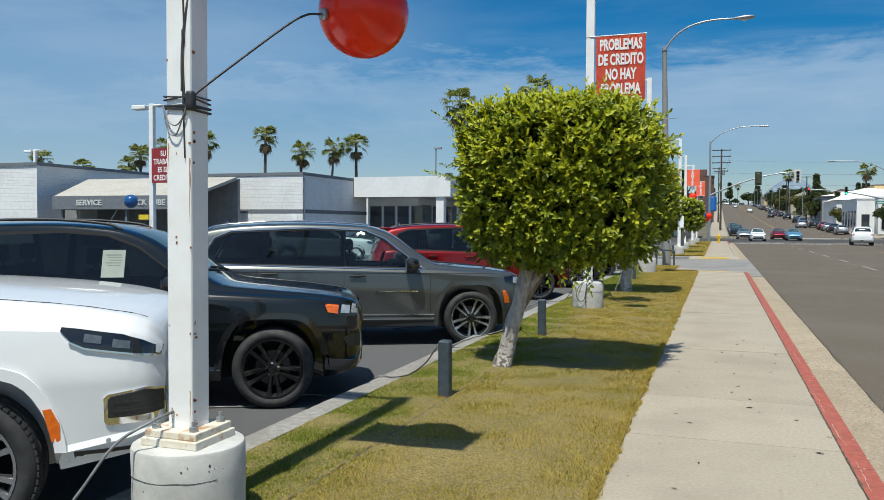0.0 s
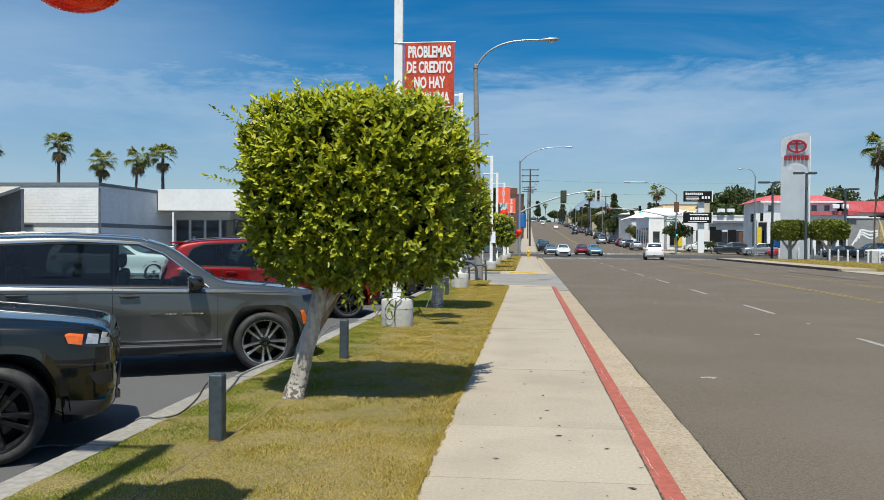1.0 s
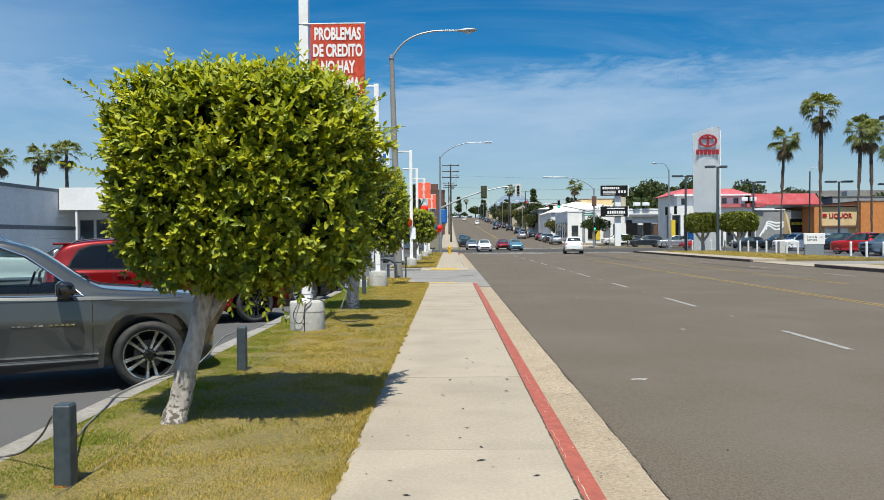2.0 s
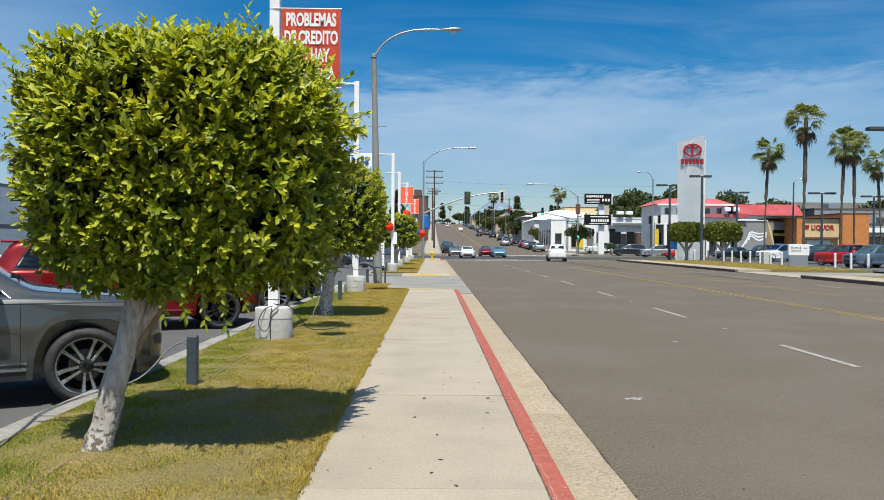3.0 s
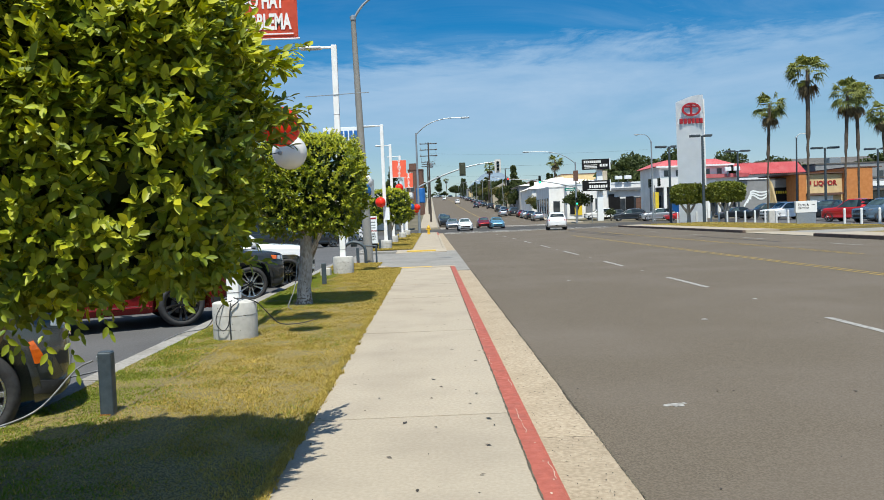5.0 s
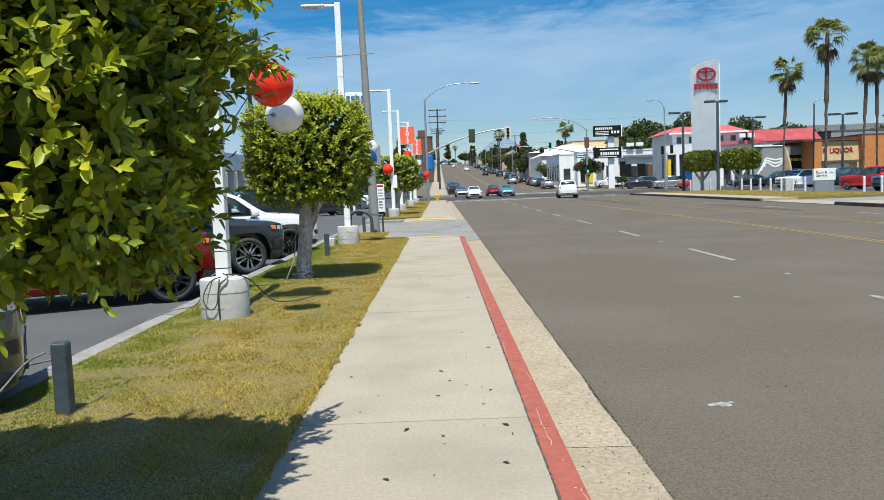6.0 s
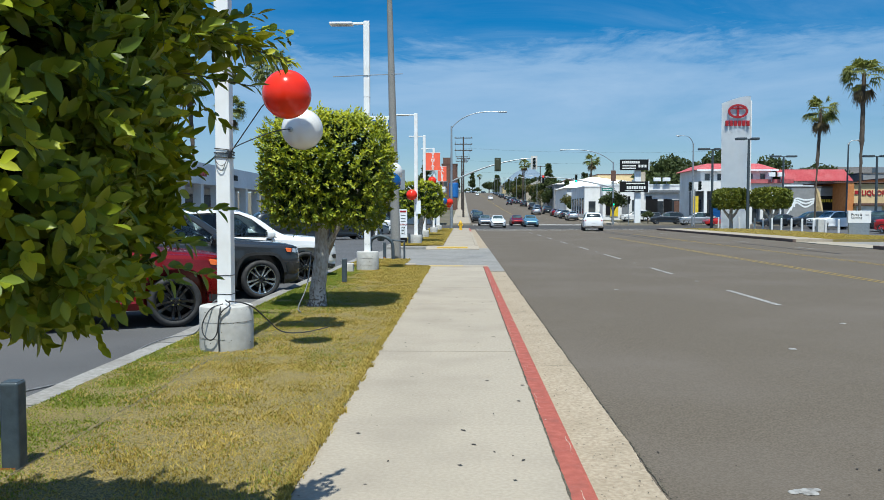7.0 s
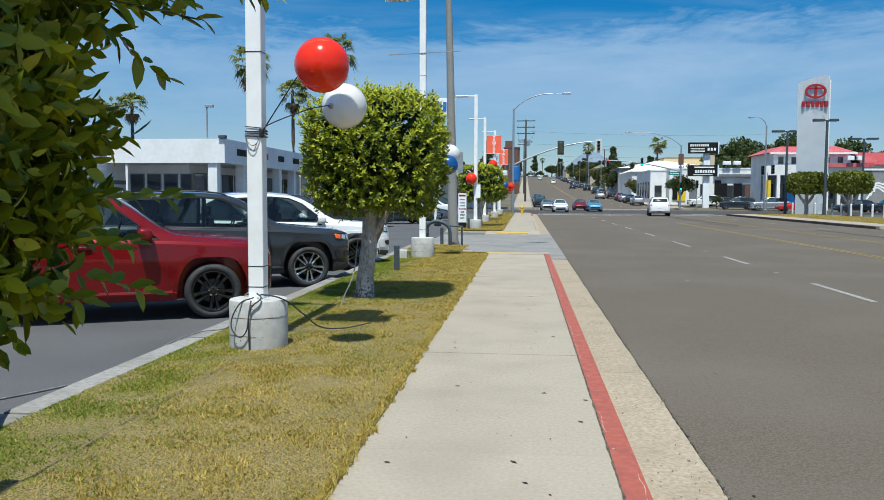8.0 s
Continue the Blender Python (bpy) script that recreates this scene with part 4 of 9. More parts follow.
class Shell:
    """The skin of a car: half sections along its length, s metres behind the nose."""

    def __init__(self, spec, fine=True):
        self.spec = spec
        self.f = {k: monotone(spec[k]) for k in ("top", "belt", "plan", "edge", "foot")}
        self.fine = fine
        self.cache = {}

    def half(self, s):
        """Points of the half section from the keel out, round the side and up to the roof's middle."""
        key = round(s, 4)
        if key in self.cache:
            return self.cache[key]
        top, belt, w, e, zb = (self.f[k](s) for k in ("top", "belt", "plan", "edge", "foot"))
        belt = min(belt, top - 0.03)
        e = min(e, w - 0.05)
        k = min(0.065, (top - belt) * 0.34)
        mid = zb + (belt - zb) * 0.55
        # the last value marks a crease
        p = [(0, zb, 1), (w * 0.80, zb, 1), (w * 0.945, zb + 0.025, 1), (w * 0.985, zb + 0.12, 1), (w * 0.968, zb + 0.155, 1), (w * 0.985, mid - 0.08, 0), (w, mid + 0.07, 1), (w * 0.984, belt - 0.11, 0), (w * 0.976, belt - 0.045, 1),
             (w * 0.950, belt - 0.004, 0), (w * 0.925, belt + 0.012, 1), (e + (w * 0.925 - e) * 0.48, belt + (top - k - belt) * 0.54, 0), (e + 0.012, top - k, 0), (e - 0.035, top - k * 0.36, 0), (e - 0.14, top - k * 0.06, 0), (e * 0.45, top + 0.012, 0), (0, top + 0.016, 1)]
        q, self.belt_at = [], 9
        if not self.fine:
            q = [(y, z) for y, z, _ in p]
        else:
            for i in range(len(p) - 1):
                if i == 9:
                    self.belt_at = len(q)
                b, c = np.array(p[i][:2]), np.array(p[i + 1][:2])
                m0 = (c - b) * 0.6 if p[i][2] else (c - np.array(p[i - 1][:2])) * 0.36
                m1 = (c - b) * 0.6 if p[i + 1][2] else (np.array(p[min(i + 2, len(p) - 1)][:2]) - b) * 0.36
                for t in (0, 1 / 3, 2 / 3):
                    h = (2 * t ** 3 - 3 * t ** 2 + 1) * b + (t ** 3 - 2 * t ** 2 + t) * m0 + (3 * t ** 2 - 2 * t ** 3) * c + (t ** 3 - t ** 2) * m1
                    q.append((float(h[0]), float(h[1])))
            q.append(p[-1][:2])
        self.cache[key] = q
        return q

    def side(self, s, z):
        """Half width of the skin at s and height z."""
        q = self.half(s)
        best = 0.0
        for (y0, z0), (y1, z1) in zip(q, q[1:]):
            if (z0 - z) * (z1 - z) <= 0 and abs(z1 - z0) > 1e-7:
                best = max(best, y0 + (y1 - y0) * (z - z0) / (z1 - z0))
        return best

    def over(self, s, y):
        q = self.half(s)
        best = q[-1][1]
        y = abs(y)
        for (y0, z0), (y1, z1) in zip(q[self.belt_at:], q[self.belt_at + 1:]):
            if (y0 - y) * (y1 - y) <= 0 and abs(y1 - y0) > 1e-7:
                best = max(z0 + (z1 - z0) * (y - y0) / (y1 - y0), 0)
        return best

    def front(self, y, z, rear=False):
        L = self.spec["L"]
        for i in range(61):
            s = 0.6 * i / 60
            if self.side(L - s if rear else s, z) >= abs(y):
                return L - s if rear else s
        return L - 0.6 if rear else 0.6

    def body(self):
        L = self.spec["L"]
        n = 64 if self.fine else 26
        ss = sorted(set([0, 0.012, 0.03, 0.06, 0.10, 0.16, 0.24] + [L * i / n for i in range(1, n)] + [L - 0.10, L - 0.05, L - 0.02, L])) if self.fine else sorted(set([0, 0.04, 0.12, L - 0.1, L - 0.03, L] + [L * i / n for i in range(1, n)]))
        bm = bmesh.new()
        rings = []
        for s in ss:
            q = self.half(s)
            ring = [bm.verts.new((-s, -y, z)) for y, z in q] + [bm.verts.new((-s, y, z)) for y, z in q[-2:0:-1]]
            rings.append(ring)
        for a, b in zip(rings, rings[1:]):
            for i in range(len(a)):
                j = (i + 1) % len(a)
                bm.faces.new((a[i], a[j], b[j], b[i]))
        bm.faces.new(rings[0]), bm.faces.new(rings[-1][::-1])
        return bm


def patch(poly, place, off=0.004, inset=0.012, step=0.09):
    """A panel that follows the skin: poly in two coordinates, place(a, b, off) gives the point."""
    bm = bmesh.new()
    bm.faces.new([bm.verts.new((a, b, 0)) for a, b in poly])
    for axis in (0, 1):
        lo, hi = min(p[axis] for p in poly), max(p[axis] for p in poly)
        c = math.ceil(lo / step) * step
        while c < hi:
            no = (1, 0, 0) if axis == 0 else (0, 1, 0)
            co = (c, 0, 0) if axis == 0 else (0, c, 0)
            bmesh.ops.bisect_plane(bm, geom=bm.verts[:] + bm.edges[:] + bm.faces[:], plane_co=co, plane_no=no)
            c += step
    rim = [e for e in bm.edges if e.is_boundary]
    ret = bmesh.ops.extrude_edge_only(bm, edges=rim)
    low = {v for v in ret["geom"] if isinstance(v, bmesh.types.BMVert)}
    for v in bm.verts:
        v.co = place(v.co.x, v.co.y, -inset if v in low else off)
    return bm


def arch_line(r, n=9):
    """The outline of a wheel arch about the hub: flat-topped with rounded shoulders, on a reach of r."""
    knots = [(-1.06, -0.55), (-1.04, 0.0), (-0.93, 0.52), (-0.62, 0.93), (0.0, 1.0), (0.62, 0.93), (0.93, 0.52), (1.04, 0.0), (1.06, -0.55)]
    return [(v.x * r, v.y * r) for v in spline([(a, b, 0) for a, b in knots], n // 2)]


def prism(bm, outline, y0, y1, index):
    """A closed prism across the car: outline in (s, z)."""
    a, b = [[bm.verts.new((-s, y, z)) for s, z in outline] for y in (y0, y1)]
    fs = [bm.faces.new(a), bm.faces.new(b)]
    for i in range(len(a)):
        j = (i + 1) % len(a)
        fs.append(bm.faces.new((a[i], a[j], b[j], b[i])))
    for f in fs:
        f.material_index = index


def cut_body(bm, spec, half, cabin):
    """The body with its wheel housings (second material) and the hollow cabin behind the side windows (third) cut out."""
    bmesh.ops.recalc_face_normals(bm, faces=bm.faces[:])
    me = bpy.data.meshes.new("body")
    bm.to_mesh(me), bm.free()
    cuts = []
    wheels = bmesh.new()
    for s in (spec["fa"], spec["ra"]):
        for sgn in (-1, 1):
            line = [(s + u, max(spec["wr"] + 0.02 + v, 0.02)) for u, v in arch_line(spec["arch"])]
            prism(wheels, line, *sorted((sgn * (half - 0.34), sgn * (half + 0.3))), 1)
    cuts.append(wheels)
    for line, y in cabin:
        c = bmesh.new()
        prism(c, line, -y, y, 2)
        cuts.append(c)
    objs = []
    for c in cuts:
        bmesh.ops.recalc_face_normals(c, faces=c.faces[:])
        cm = bpy.data.meshes.new("cut")
        c.to_mesh(cm), c.free()
        for k in range(3):
            cm.materials.append(PLASTIC)
        objs.append(bpy.data.objects.new("tmp_cut", cm))
    for k in range(3):
        me.materials.append(PLASTIC)
    a = bpy.data.objects.new("tmp_body", me)
    for o in (a, *objs):
        scene.collection.objects.link(o)
    for o in objs:
        md = a.modifiers.new("cut", 'BOOLEAN')
        md.operation, md.object, md.solver = 'DIFFERENCE', o, 'EXACT'
    out = bpy.data.meshes.new_from_object(a.evaluated_get(bpy.context.evaluated_depsgraph_get()))
    for o in (a, *objs):
        bpy.data.objects.remove(o)
    return out


def wheel_meshes(spec, style, far=False):
    r, w = spec["wr"], 0.25
    n = 18 if far else 48
    rr = r * 0.735
    tyre = lathe([(rr, -w / 2 + 0.015), (rr + 0.012, -w / 2 + 0.002), (r * 0.83, -w / 2 - 0.008), (r * 0.90, -w / 2 - 0.006), (r * 0.955, -w / 2 + 0.018), (r * 0.985, -w / 2 + 0.032), (r, -w / 2 + 0.052), (r, -w * 0.18), (r - 0.009, -w * 0.16), (r - 0.009, -w * 0.12), (r, -w * 0.10),
                  (r, w * 0.10), (r - 0.009, w * 0.12), (r - 0.009, w * 0.16), (r, w * 0.18), (r, w / 2 - 0.05), (r * 0.965, w / 2 - 0.022), (r * 0.90, w / 2 + 0.004), (rr + 0.02, w / 2), (rr, w / 2 - 0.015)], n, 'Y', closed=True)
    if style == "multi":
        # tread blocks on the shoulder
        for i in range(64):
            a = 2 * math.pi * i / 64
            m = Matrix.Rotation(a, 4, 'Y')
            add_box(tyre, r * 0.975, r + 0.001, -w / 2 + 0.016, -w / 2 + 0.075, -0.013, 0.013, 0, m=m)
    rim = lathe([(rr + 0.003, -w / 2 + 0.014), (rr - 0.010, -w / 2 + 0.010), (rr - 0.022, -w / 2 + 0.026), (rr - 0.035, -w / 2 + 0.06), (rr - 0.04, w / 2 - 0.05), (rr + 0.003, w / 2 - 0.03)], n, 'Y')
    # the lathe closes its ends: drop the outer disc so that the spokes stand in an open barrel
    bmesh.ops.delete(rim, geom=[f for f in rim.faces if len(f.verts) > 4][:1], context='FACES')
    lip = lathe([(rr - 0.016, -w / 2 + 0.020), (rr - 0.013, -w / 2 + 0.006), (rr + 0.002, -w / 2 + 0.004), (rr + 0.004, -w / 2 + 0.016)], n, 'Y', closed=True)
    # pairs of spokes: (pairs, angle between the two at the hub and at the rim, widths there)
    k, near, wide, w0, w1 = {"star": (5, 0.40, 0.19, 0.017, 0.025), "split": (5, 0.36, 0.20, 0.016, 0.022), "multi": (7, 0.16, 0.15, 0.014, 0.019)}[style]
    outer = -w / 2 + 0.012
    spokes = bmesh.new()
    for i in range(k):
        a = 2 * math.pi * i / k + 0.3
        for sgn in (-1, 1):
            p0 = Vector((0.058 * math.cos(a + sgn * near), 0, 0.058 * math.sin(a + sgn * near)))
            p1 = Vector(((rr - 0.012) * math.cos(a + sgn * wide), 0, (rr - 0.012) * math.sin(a + sgn * wide)))
            d = (p1 - p0).normalized()
            side = Vector((-d.z, 0, d.x))
            b = bmesh.new()
            prev = None
            for u, dep, hw in ((0.0, 0.006, w0), (0.45, 0.014, w0 * 1.05), (0.85, 0.008, w1 * 0.95), (1.0, 0.0, w1 * 1.15)):
                c = p0.lerp(p1, u)
                ring = [b.verts.new(c + side * x + Vector((0, outer + y, 0))) for x, y in ((-hw * 1.25, dep + 0.045), (-hw, dep + 0.008), (-hw * 0.72, dep), (hw * 0.72, dep), (hw, dep + 0.008), (hw * 1.25, dep + 0.045))]
                if prev:
                    for q in range(6):
                        b.faces.new((prev[q], prev[(q + 1) % 6], ring[(q + 1) % 6], ring[q]))
                else:
                    b.faces.new(ring)
                prev = ring
            b.faces.new(prev)
            merge(spokes, b)
    hub = lathe([(0.0, outer - 0.004), (0.030, outer - 0.006), (0.036, outer + 0.002), (0.070, outer + 0.006), (0.080, outer + 0.05), (0.0, outer + 0.06)], 20, 'Y')
    disc = lathe([(0.165, outer + 0.075), (0.165, outer + 0.09)], 24, 'Y')
    nut = lathe([(0.012, outer - 0.010), (0.012, outer + 0.008), (0.006, outer + 0.012)], 6, 'Y')
    return tyre, rim, spokes, hub, disc, lip, nut


def window_glass(name, tint):
    """A thin tinted pane: clear but for its tint, with the sky mirrored in it."""
    m = bpy.data.materials.new(name)
    m.use_nodes = True
    N, L = m.node_tree.nodes, m.node_tree.links
    N.remove(N["Principled BSDF"])
    clear, gloss, mx, fr = (N.new(k) for k in ("ShaderNodeBsdfTransparent", "ShaderNodeBsdfGlossy", "ShaderNodeMixShader", "ShaderNodeFresnel"))
    clear.inputs["Color"].default_value = (*tint, 1)
    gloss.inputs["Roughness"].default_value = 0.02
    fr.inputs["IOR"].default_value = 1.55
    L.new(fr.outputs[0], mx.inputs[0]), L.new(clear.outputs[0], mx.inputs[1]), L.new(gloss.outputs[0], mx.inputs[2])
    L.new(mx.outputs[0], N["Material Output"].inputs[0])
    return m


GLASS_CLEAR = window_glass("clear_car_glass", (0.70, 0.80, 0.78))
GLASS_TINTED = window_glass("privacy_car_glass", (0.13, 0.165, 0.175))
REFLECTOR = mat("lamp_reflector", (0.62, 0.64, 0.66), (0.40, 0.42, 0.44), 40, 0.18, 0.3, coat=1.0)
CABIN = mat("cabin_lining", (0.045, 0.046, 0.048), (0.03, 0.031, 0.033), 12, 0.8)
SEAT = mat("seat_leather", (0.040, 0.040, 0.042), (0.028, 0.028, 0.03), 20, 0.55, bump=0.1)


def cabin_fittings(car_ob, f, sz):
    """Seats, dashboard and steering wheel seen through the side windows."""
    for s, lift in ((2.62, 0.0), (3.50, 0.02)):
        for y in (-0.36, 0.36):
            s0 = f(s)
            seat = part("seat", add_box(bmesh.new(), -s0 - 0.09, -s0 + 0.05, y - 0.24, y + 0.24, 0.72 * sz + 0.005, 1.30 * sz + lift, 0.05, 3, Matrix.Translation((0, 0, 0))), SEAT, car_ob, smooth=50)
            hr = add_box(bmesh.new(), -s0 - 0.10, -s0 + 0.01, y - 0.13, y + 0.13, 1.335 * sz + lift, 1.50 * sz + lift, 0.04, 3)
            for d in (-0.06, 0.06):
                add_tube(hr, [(-s0 - 0.04, y + d, 1.27 * sz), (-s0 - 0.045, y + d, 1.37 * sz)], 0.008, 6)
            part("headrest", hr, SEAT, seat, smooth=50)
    part("dashboard", box(-f(2.05), -f(1.80), -0.69, 0.69, 0.90 * sz, 1.17 * sz, 0.05, 3), CABIN, car_ob, smooth=50)
    c = Vector((-f(2.16), 0.37, 1.13 * sz))
    ring = [c + Vector((0.06 * math.sin(t), 0.185 * math.cos(t), 0.175 * math.sin(t))) for t in np.linspace(0, 2 * math.pi, 25)]
    part("steering_wheel", tube(ring, 0.015, 8), SEAT, car_ob, smooth=60)


def car(name, label, spec, body_mat, at, turn=0.0, style="star", rim=RIM_BLACK, face=RIM_BLACK, trim=CHROME, clad=PLASTIC, group="", fine=True, windows=None, rails=True, badge=False,
        category="car", jeep=True):
    sh = Shell(spec, fine)
    L, half = spec["L"], max(v for _, v in spec["plan"])
    f, sz = spec.get("map", lambda s: s), spec.get("sz", 1.0)
    car_ob = thing(name, at, label, category, group)
    car_ob.rotation_euler = (0, 0, radians(turn))

    def on(sgn):
        return lambda s, z, off: Vector((-s, sgn * (sh.side(s, z) + off), z))

    def ahead(y, z, off):
        s = sh.front(y, z)
        return Vector((-s + off, y, z))

    def behind(y, z, off):
        s = sh.front(y, z, True)
        return Vector((-s - off, y, z))

    def above(s, y, off):
        return Vector((-s - off * 0.3, y, sh.over(s, y) + off))

    def sc(poly):
        return [(f(s), z * sz) for s, z in poly]
    sedan = spec["top"][-4][1] < 1.2 and L > 4 and sz == 1.0 and spec["wr"] < 0.35
    if sedan:
        sur = [(1.50, 0.93), (4.10, 1.0), (3.62, 1.30), (3.1, 1.375), (2.55, 1.375), (2.2, 1.30)]
        wins = [[(1.66, 0.95), (2.62, 0.965), (2.62, 1.35), (2.26, 1.285)], [(2.72, 0.97), (3.70, 1.0), (3.45, 1.28), (3.05, 1.345), (2.72, 1.35)]]
        seams, handles = [1.45, 2.68, 3.6], [(2.5, 0.86), (3.45, 0.88)]
        wsh, rear_g = [(1.54, 0.66), (2.20, 0.53)], [(3.62, 0.52), (4.10, 0.60)]
        light, tail = [(0.03, 0.60), (0.03, 0.68), (0.42, 0.79), (0.46, 0.74), (0.2, 0.62)], [(4.42, 0.80), (4.40, 0.93), (4.71, 0.95), (4.72, 0.82)]
    else:
        sur = [(1.60, 1.085), (4.42, 1.165), (4.20, 1.53), (3.98, 1.622), (2.85, 1.672), (2.45, 1.640), (2.16, 1.52)]
        wins = [[(1.66, 1.095), (2.748, 1.122), (2.752, 1.66), (2.45, 1.628), (2.17, 1.51)], [(2.752, 1.122), (3.598, 1.148), (3.577, 1.635), (2.756, 1.662)], [(3.602, 1.148), (4.36, 1.172), (4.18, 1.52), (3.97, 1.61), (3.581, 1.634)]]
        seams, handles = [1.52, 2.75, 3.60], [(2.56, 1.00), (3.42, 1.03)]
        wsh, rear_g = [(1.53, 0.70), (2.20, 0.58)], [(4.46, 0.60), (4.66, 0.66)]
        light, tail = [(0.02, 0.850), (0.015, 0.94), (0.30, 0.99), (0.44, 0.975), (0.42, 0.90), (0.22, 0.855)], [(4.52, 0.90), (4.46, 1.06), (4.76, 1.08), (4.77, 0.92)]
    bm = sh.body()
    if fine:
        mid_s, mid_z = 3.02, 1.36
        inner = [(mid_s + (a - mid_s) * 0.978, mid_z + (z - mid_z) * 0.90) for a, z in sur]
        hole = [(mid_s + (a - mid_s) * 0.990, mid_z + (z - mid_z) * 0.955) for a, z in sur]
        me = cut_body(bm, spec, half, ((sc(hole), half + 0.3), (sc([(1.78, 0.72), (4.25, 0.72), (4.28, 1.20), (1.78, 1.15)]), 0.70)))
        me.materials.clear()
        me.materials.append(body_mat), me.materials.append(PLASTIC), me.materials.append(CABIN)
        me.shade_smooth(), me.set_sharp_from_angle(angle=radians(20))
        body = part("body", me, None, car_ob)
        cabin_fittings(car_ob, f, sz)
    else:
        body = part("body", bm, body_mat, car_ob, smooth=35)
    for sgn in (-1, 1):
        pl = on(sgn)
        if fine:
            for a, b, c, d in zip(sur, sur[1:] + sur[:1], inner[1:] + inner[:1], inner):
                part("window_frame", patch(sc([a, b, c, d]), pl, 0.004, 0.014), SIGN_BLACK, body, smooth=40)
            for q in ([(2.715, 1.12), (2.785, 1.125), (2.79, 1.664), (2.725, 1.656)], [(3.57, 1.147), (3.625, 1.15), (3.605, 1.636), (3.55, 1.64)]):
                part("pillar", patch(sc(q), pl, -0.006, 0.03), SIGN_BLACK, body, smooth=40)
            for i, w in enumerate(wins):
                part("window", patch(sc(w), pl, 0.001, 0.002), (windows or (GLASS_CLEAR, GLASS_TINTED, GLASS_TINTED))[i], body, smooth=40)
        else:
            part("window_surround", patch(sc(sur), pl, 0.002), GLOSS_BLACK, body, smooth=40)
            for i, w in enumerate(wins):
                part("window", patch(sc(w), pl, 0.006), (GLASS_FRONT, TINT, TINT)[i], body, smooth=40)
        lamp = None if not spec.get("plain_light", True) else part("headlight", patch(sc(light), pl, 0.006, 0.02, 0.05), GLOSS_BLACK if fine else LAMP_GLASS, car_ob, "dark wraparound headlight with bright reflectors" if fine else "clear wraparound headlight", 40)
        if fine and spec.get("plain_light", True):
            for a, b in ((0.075, 0.165), (0.185, 0.30)):
                part("reflector", patch(sc([(a, 0.873 + 0.03 * a), (a - 0.012, 0.955), (b - 0.02, 0.968), (b, 0.882 + 0.05 * a)]), pl, 0.013, 0.006, 0.04), REFLECTOR, lamp, smooth=40)
        part("tail_light", patch(sc(tail), pl, 0.006, 0.02, 0.08), TAIL_RED, car_ob, "red tail light", 40)
        if fine:
            if trim is not None:
                for a, b in zip(sur, sur[1:] + sur[:1]):
                    if trim is CHROME or (a, b) == (sur[0], sur[1]):
                        d = Vector((b[0] - a[0], b[1] - a[1], 0)).normalized()
                        nx, nz = -d.y * 0.006, d.x * 0.006
                        part("trim", patch(sc([(a[0] - nx, a[1] - nz), (b[0] - nx, b[1] - nz), (b[0] + nx, b[1] + nz), (a[0] + nx, a[1] + nz)]), pl, 0.009, 0.004), trim, body)
            fa, ra = spec["fa"], spec["ra"]
            for s in seams:
                z0, z1 = 0.40, 1.06 if s < 2 else 1.11
                if s > 3.2:
                    z0 = 0.86
                x = f(s)
                part("door_gap", patch([(x - 0.004, z0 * sz), (x + 0.004, z0 * sz), (x + 0.004, z1 * sz), (x - 0.004, z1 * sz)], pl, 0.0015, 0.004), SEAM_CAR, body)
            for a, b in ((f(seams[0]), f(seams[2]) - 0.22),):
                part("door_gap", patch([(a, 0.395 * sz), (b, 0.395 * sz), (b, 0.403 * sz), (a, 0.403 * sz)], pl, 0.0015, 0.004), SEAM_CAR, body)
            if body_mat is GREY_CAR:
                a, b = f(0.55), f(4.25)
                part("belt_groove", patch([(a, 1.018 * sz), (b, 1.055 * sz), (b, 1.063 * sz), (a, 1.026 * sz)], pl, 0.003, 0.004), SEAM_CAR, body)
            for s, z in handles:
                s, z = f(s), z * sz
                y = sh.side(s, z)
                h = add_box(bmesh.new(), -s - 0.115, -s + 0.115, sgn * (y + 0.028) - 0.013, sgn * (y + 0.028) + 0.013, z - 0.016, z + 0.016, 0.010, 3)
                add_box(h, -s - 0.11, -s - 0.08, sgn * y - 0.02, sgn * (y + 0.03), z - 0.012, z + 0.012)
                add_box(h, -s + 0.08, -s + 0.11, sgn * y - 0.02, sgn * (y + 0.03), z - 0.012, z + 0.012)
                part("door_handle", h, body_mat if trim is None else trim if body_mat is not GREY_CAR else PLASTIC, body, smooth=40)
                part("handle_recess", patch([(s + 0.09 * math.cos(t), z + 0.03 * math.sin(t)) for t in np.linspace(0, 2 * math.pi, 13)[:-1]], pl, 0.002, 0.004), PLASTIC, body)
            # sill and lower cladding
            a, b = fa + spec["arch"] + 0.03, ra - spec["arch"] - 0.03
            part("sill", patch([(a, 0.27 * sz), (b, 0.285 * sz), (b, 0.385 * sz), (a, 0.375 * sz)], pl, 0.008, 0.01), clad, body, smooth=40)
            if trim is CHROME:
                part("sill_trim", patch([(a, 0.435 * sz), (b, 0.445 * sz), (b, 0.462 * sz), (a, 0.452 * sz)], pl, 0.010, 0.004), CHROME, body)
            for c in (fa, ra):
                zc = spec["wr"] + 0.02
                rims = [[(c + u, zc + v) for u, v in arch_line(r) if v > -0.16] for r in (spec["arch"] + 0.052, spec["arch"] - 0.006)]
                poly = rims[0] + rims[1][::-1]
                part("wheel_arch_lip", patch(poly, pl, 0.016, 0.03, 0.5), clad if clad is not PLASTIC or body_mat is SLATE_CAR else body_mat, body, smooth=40)
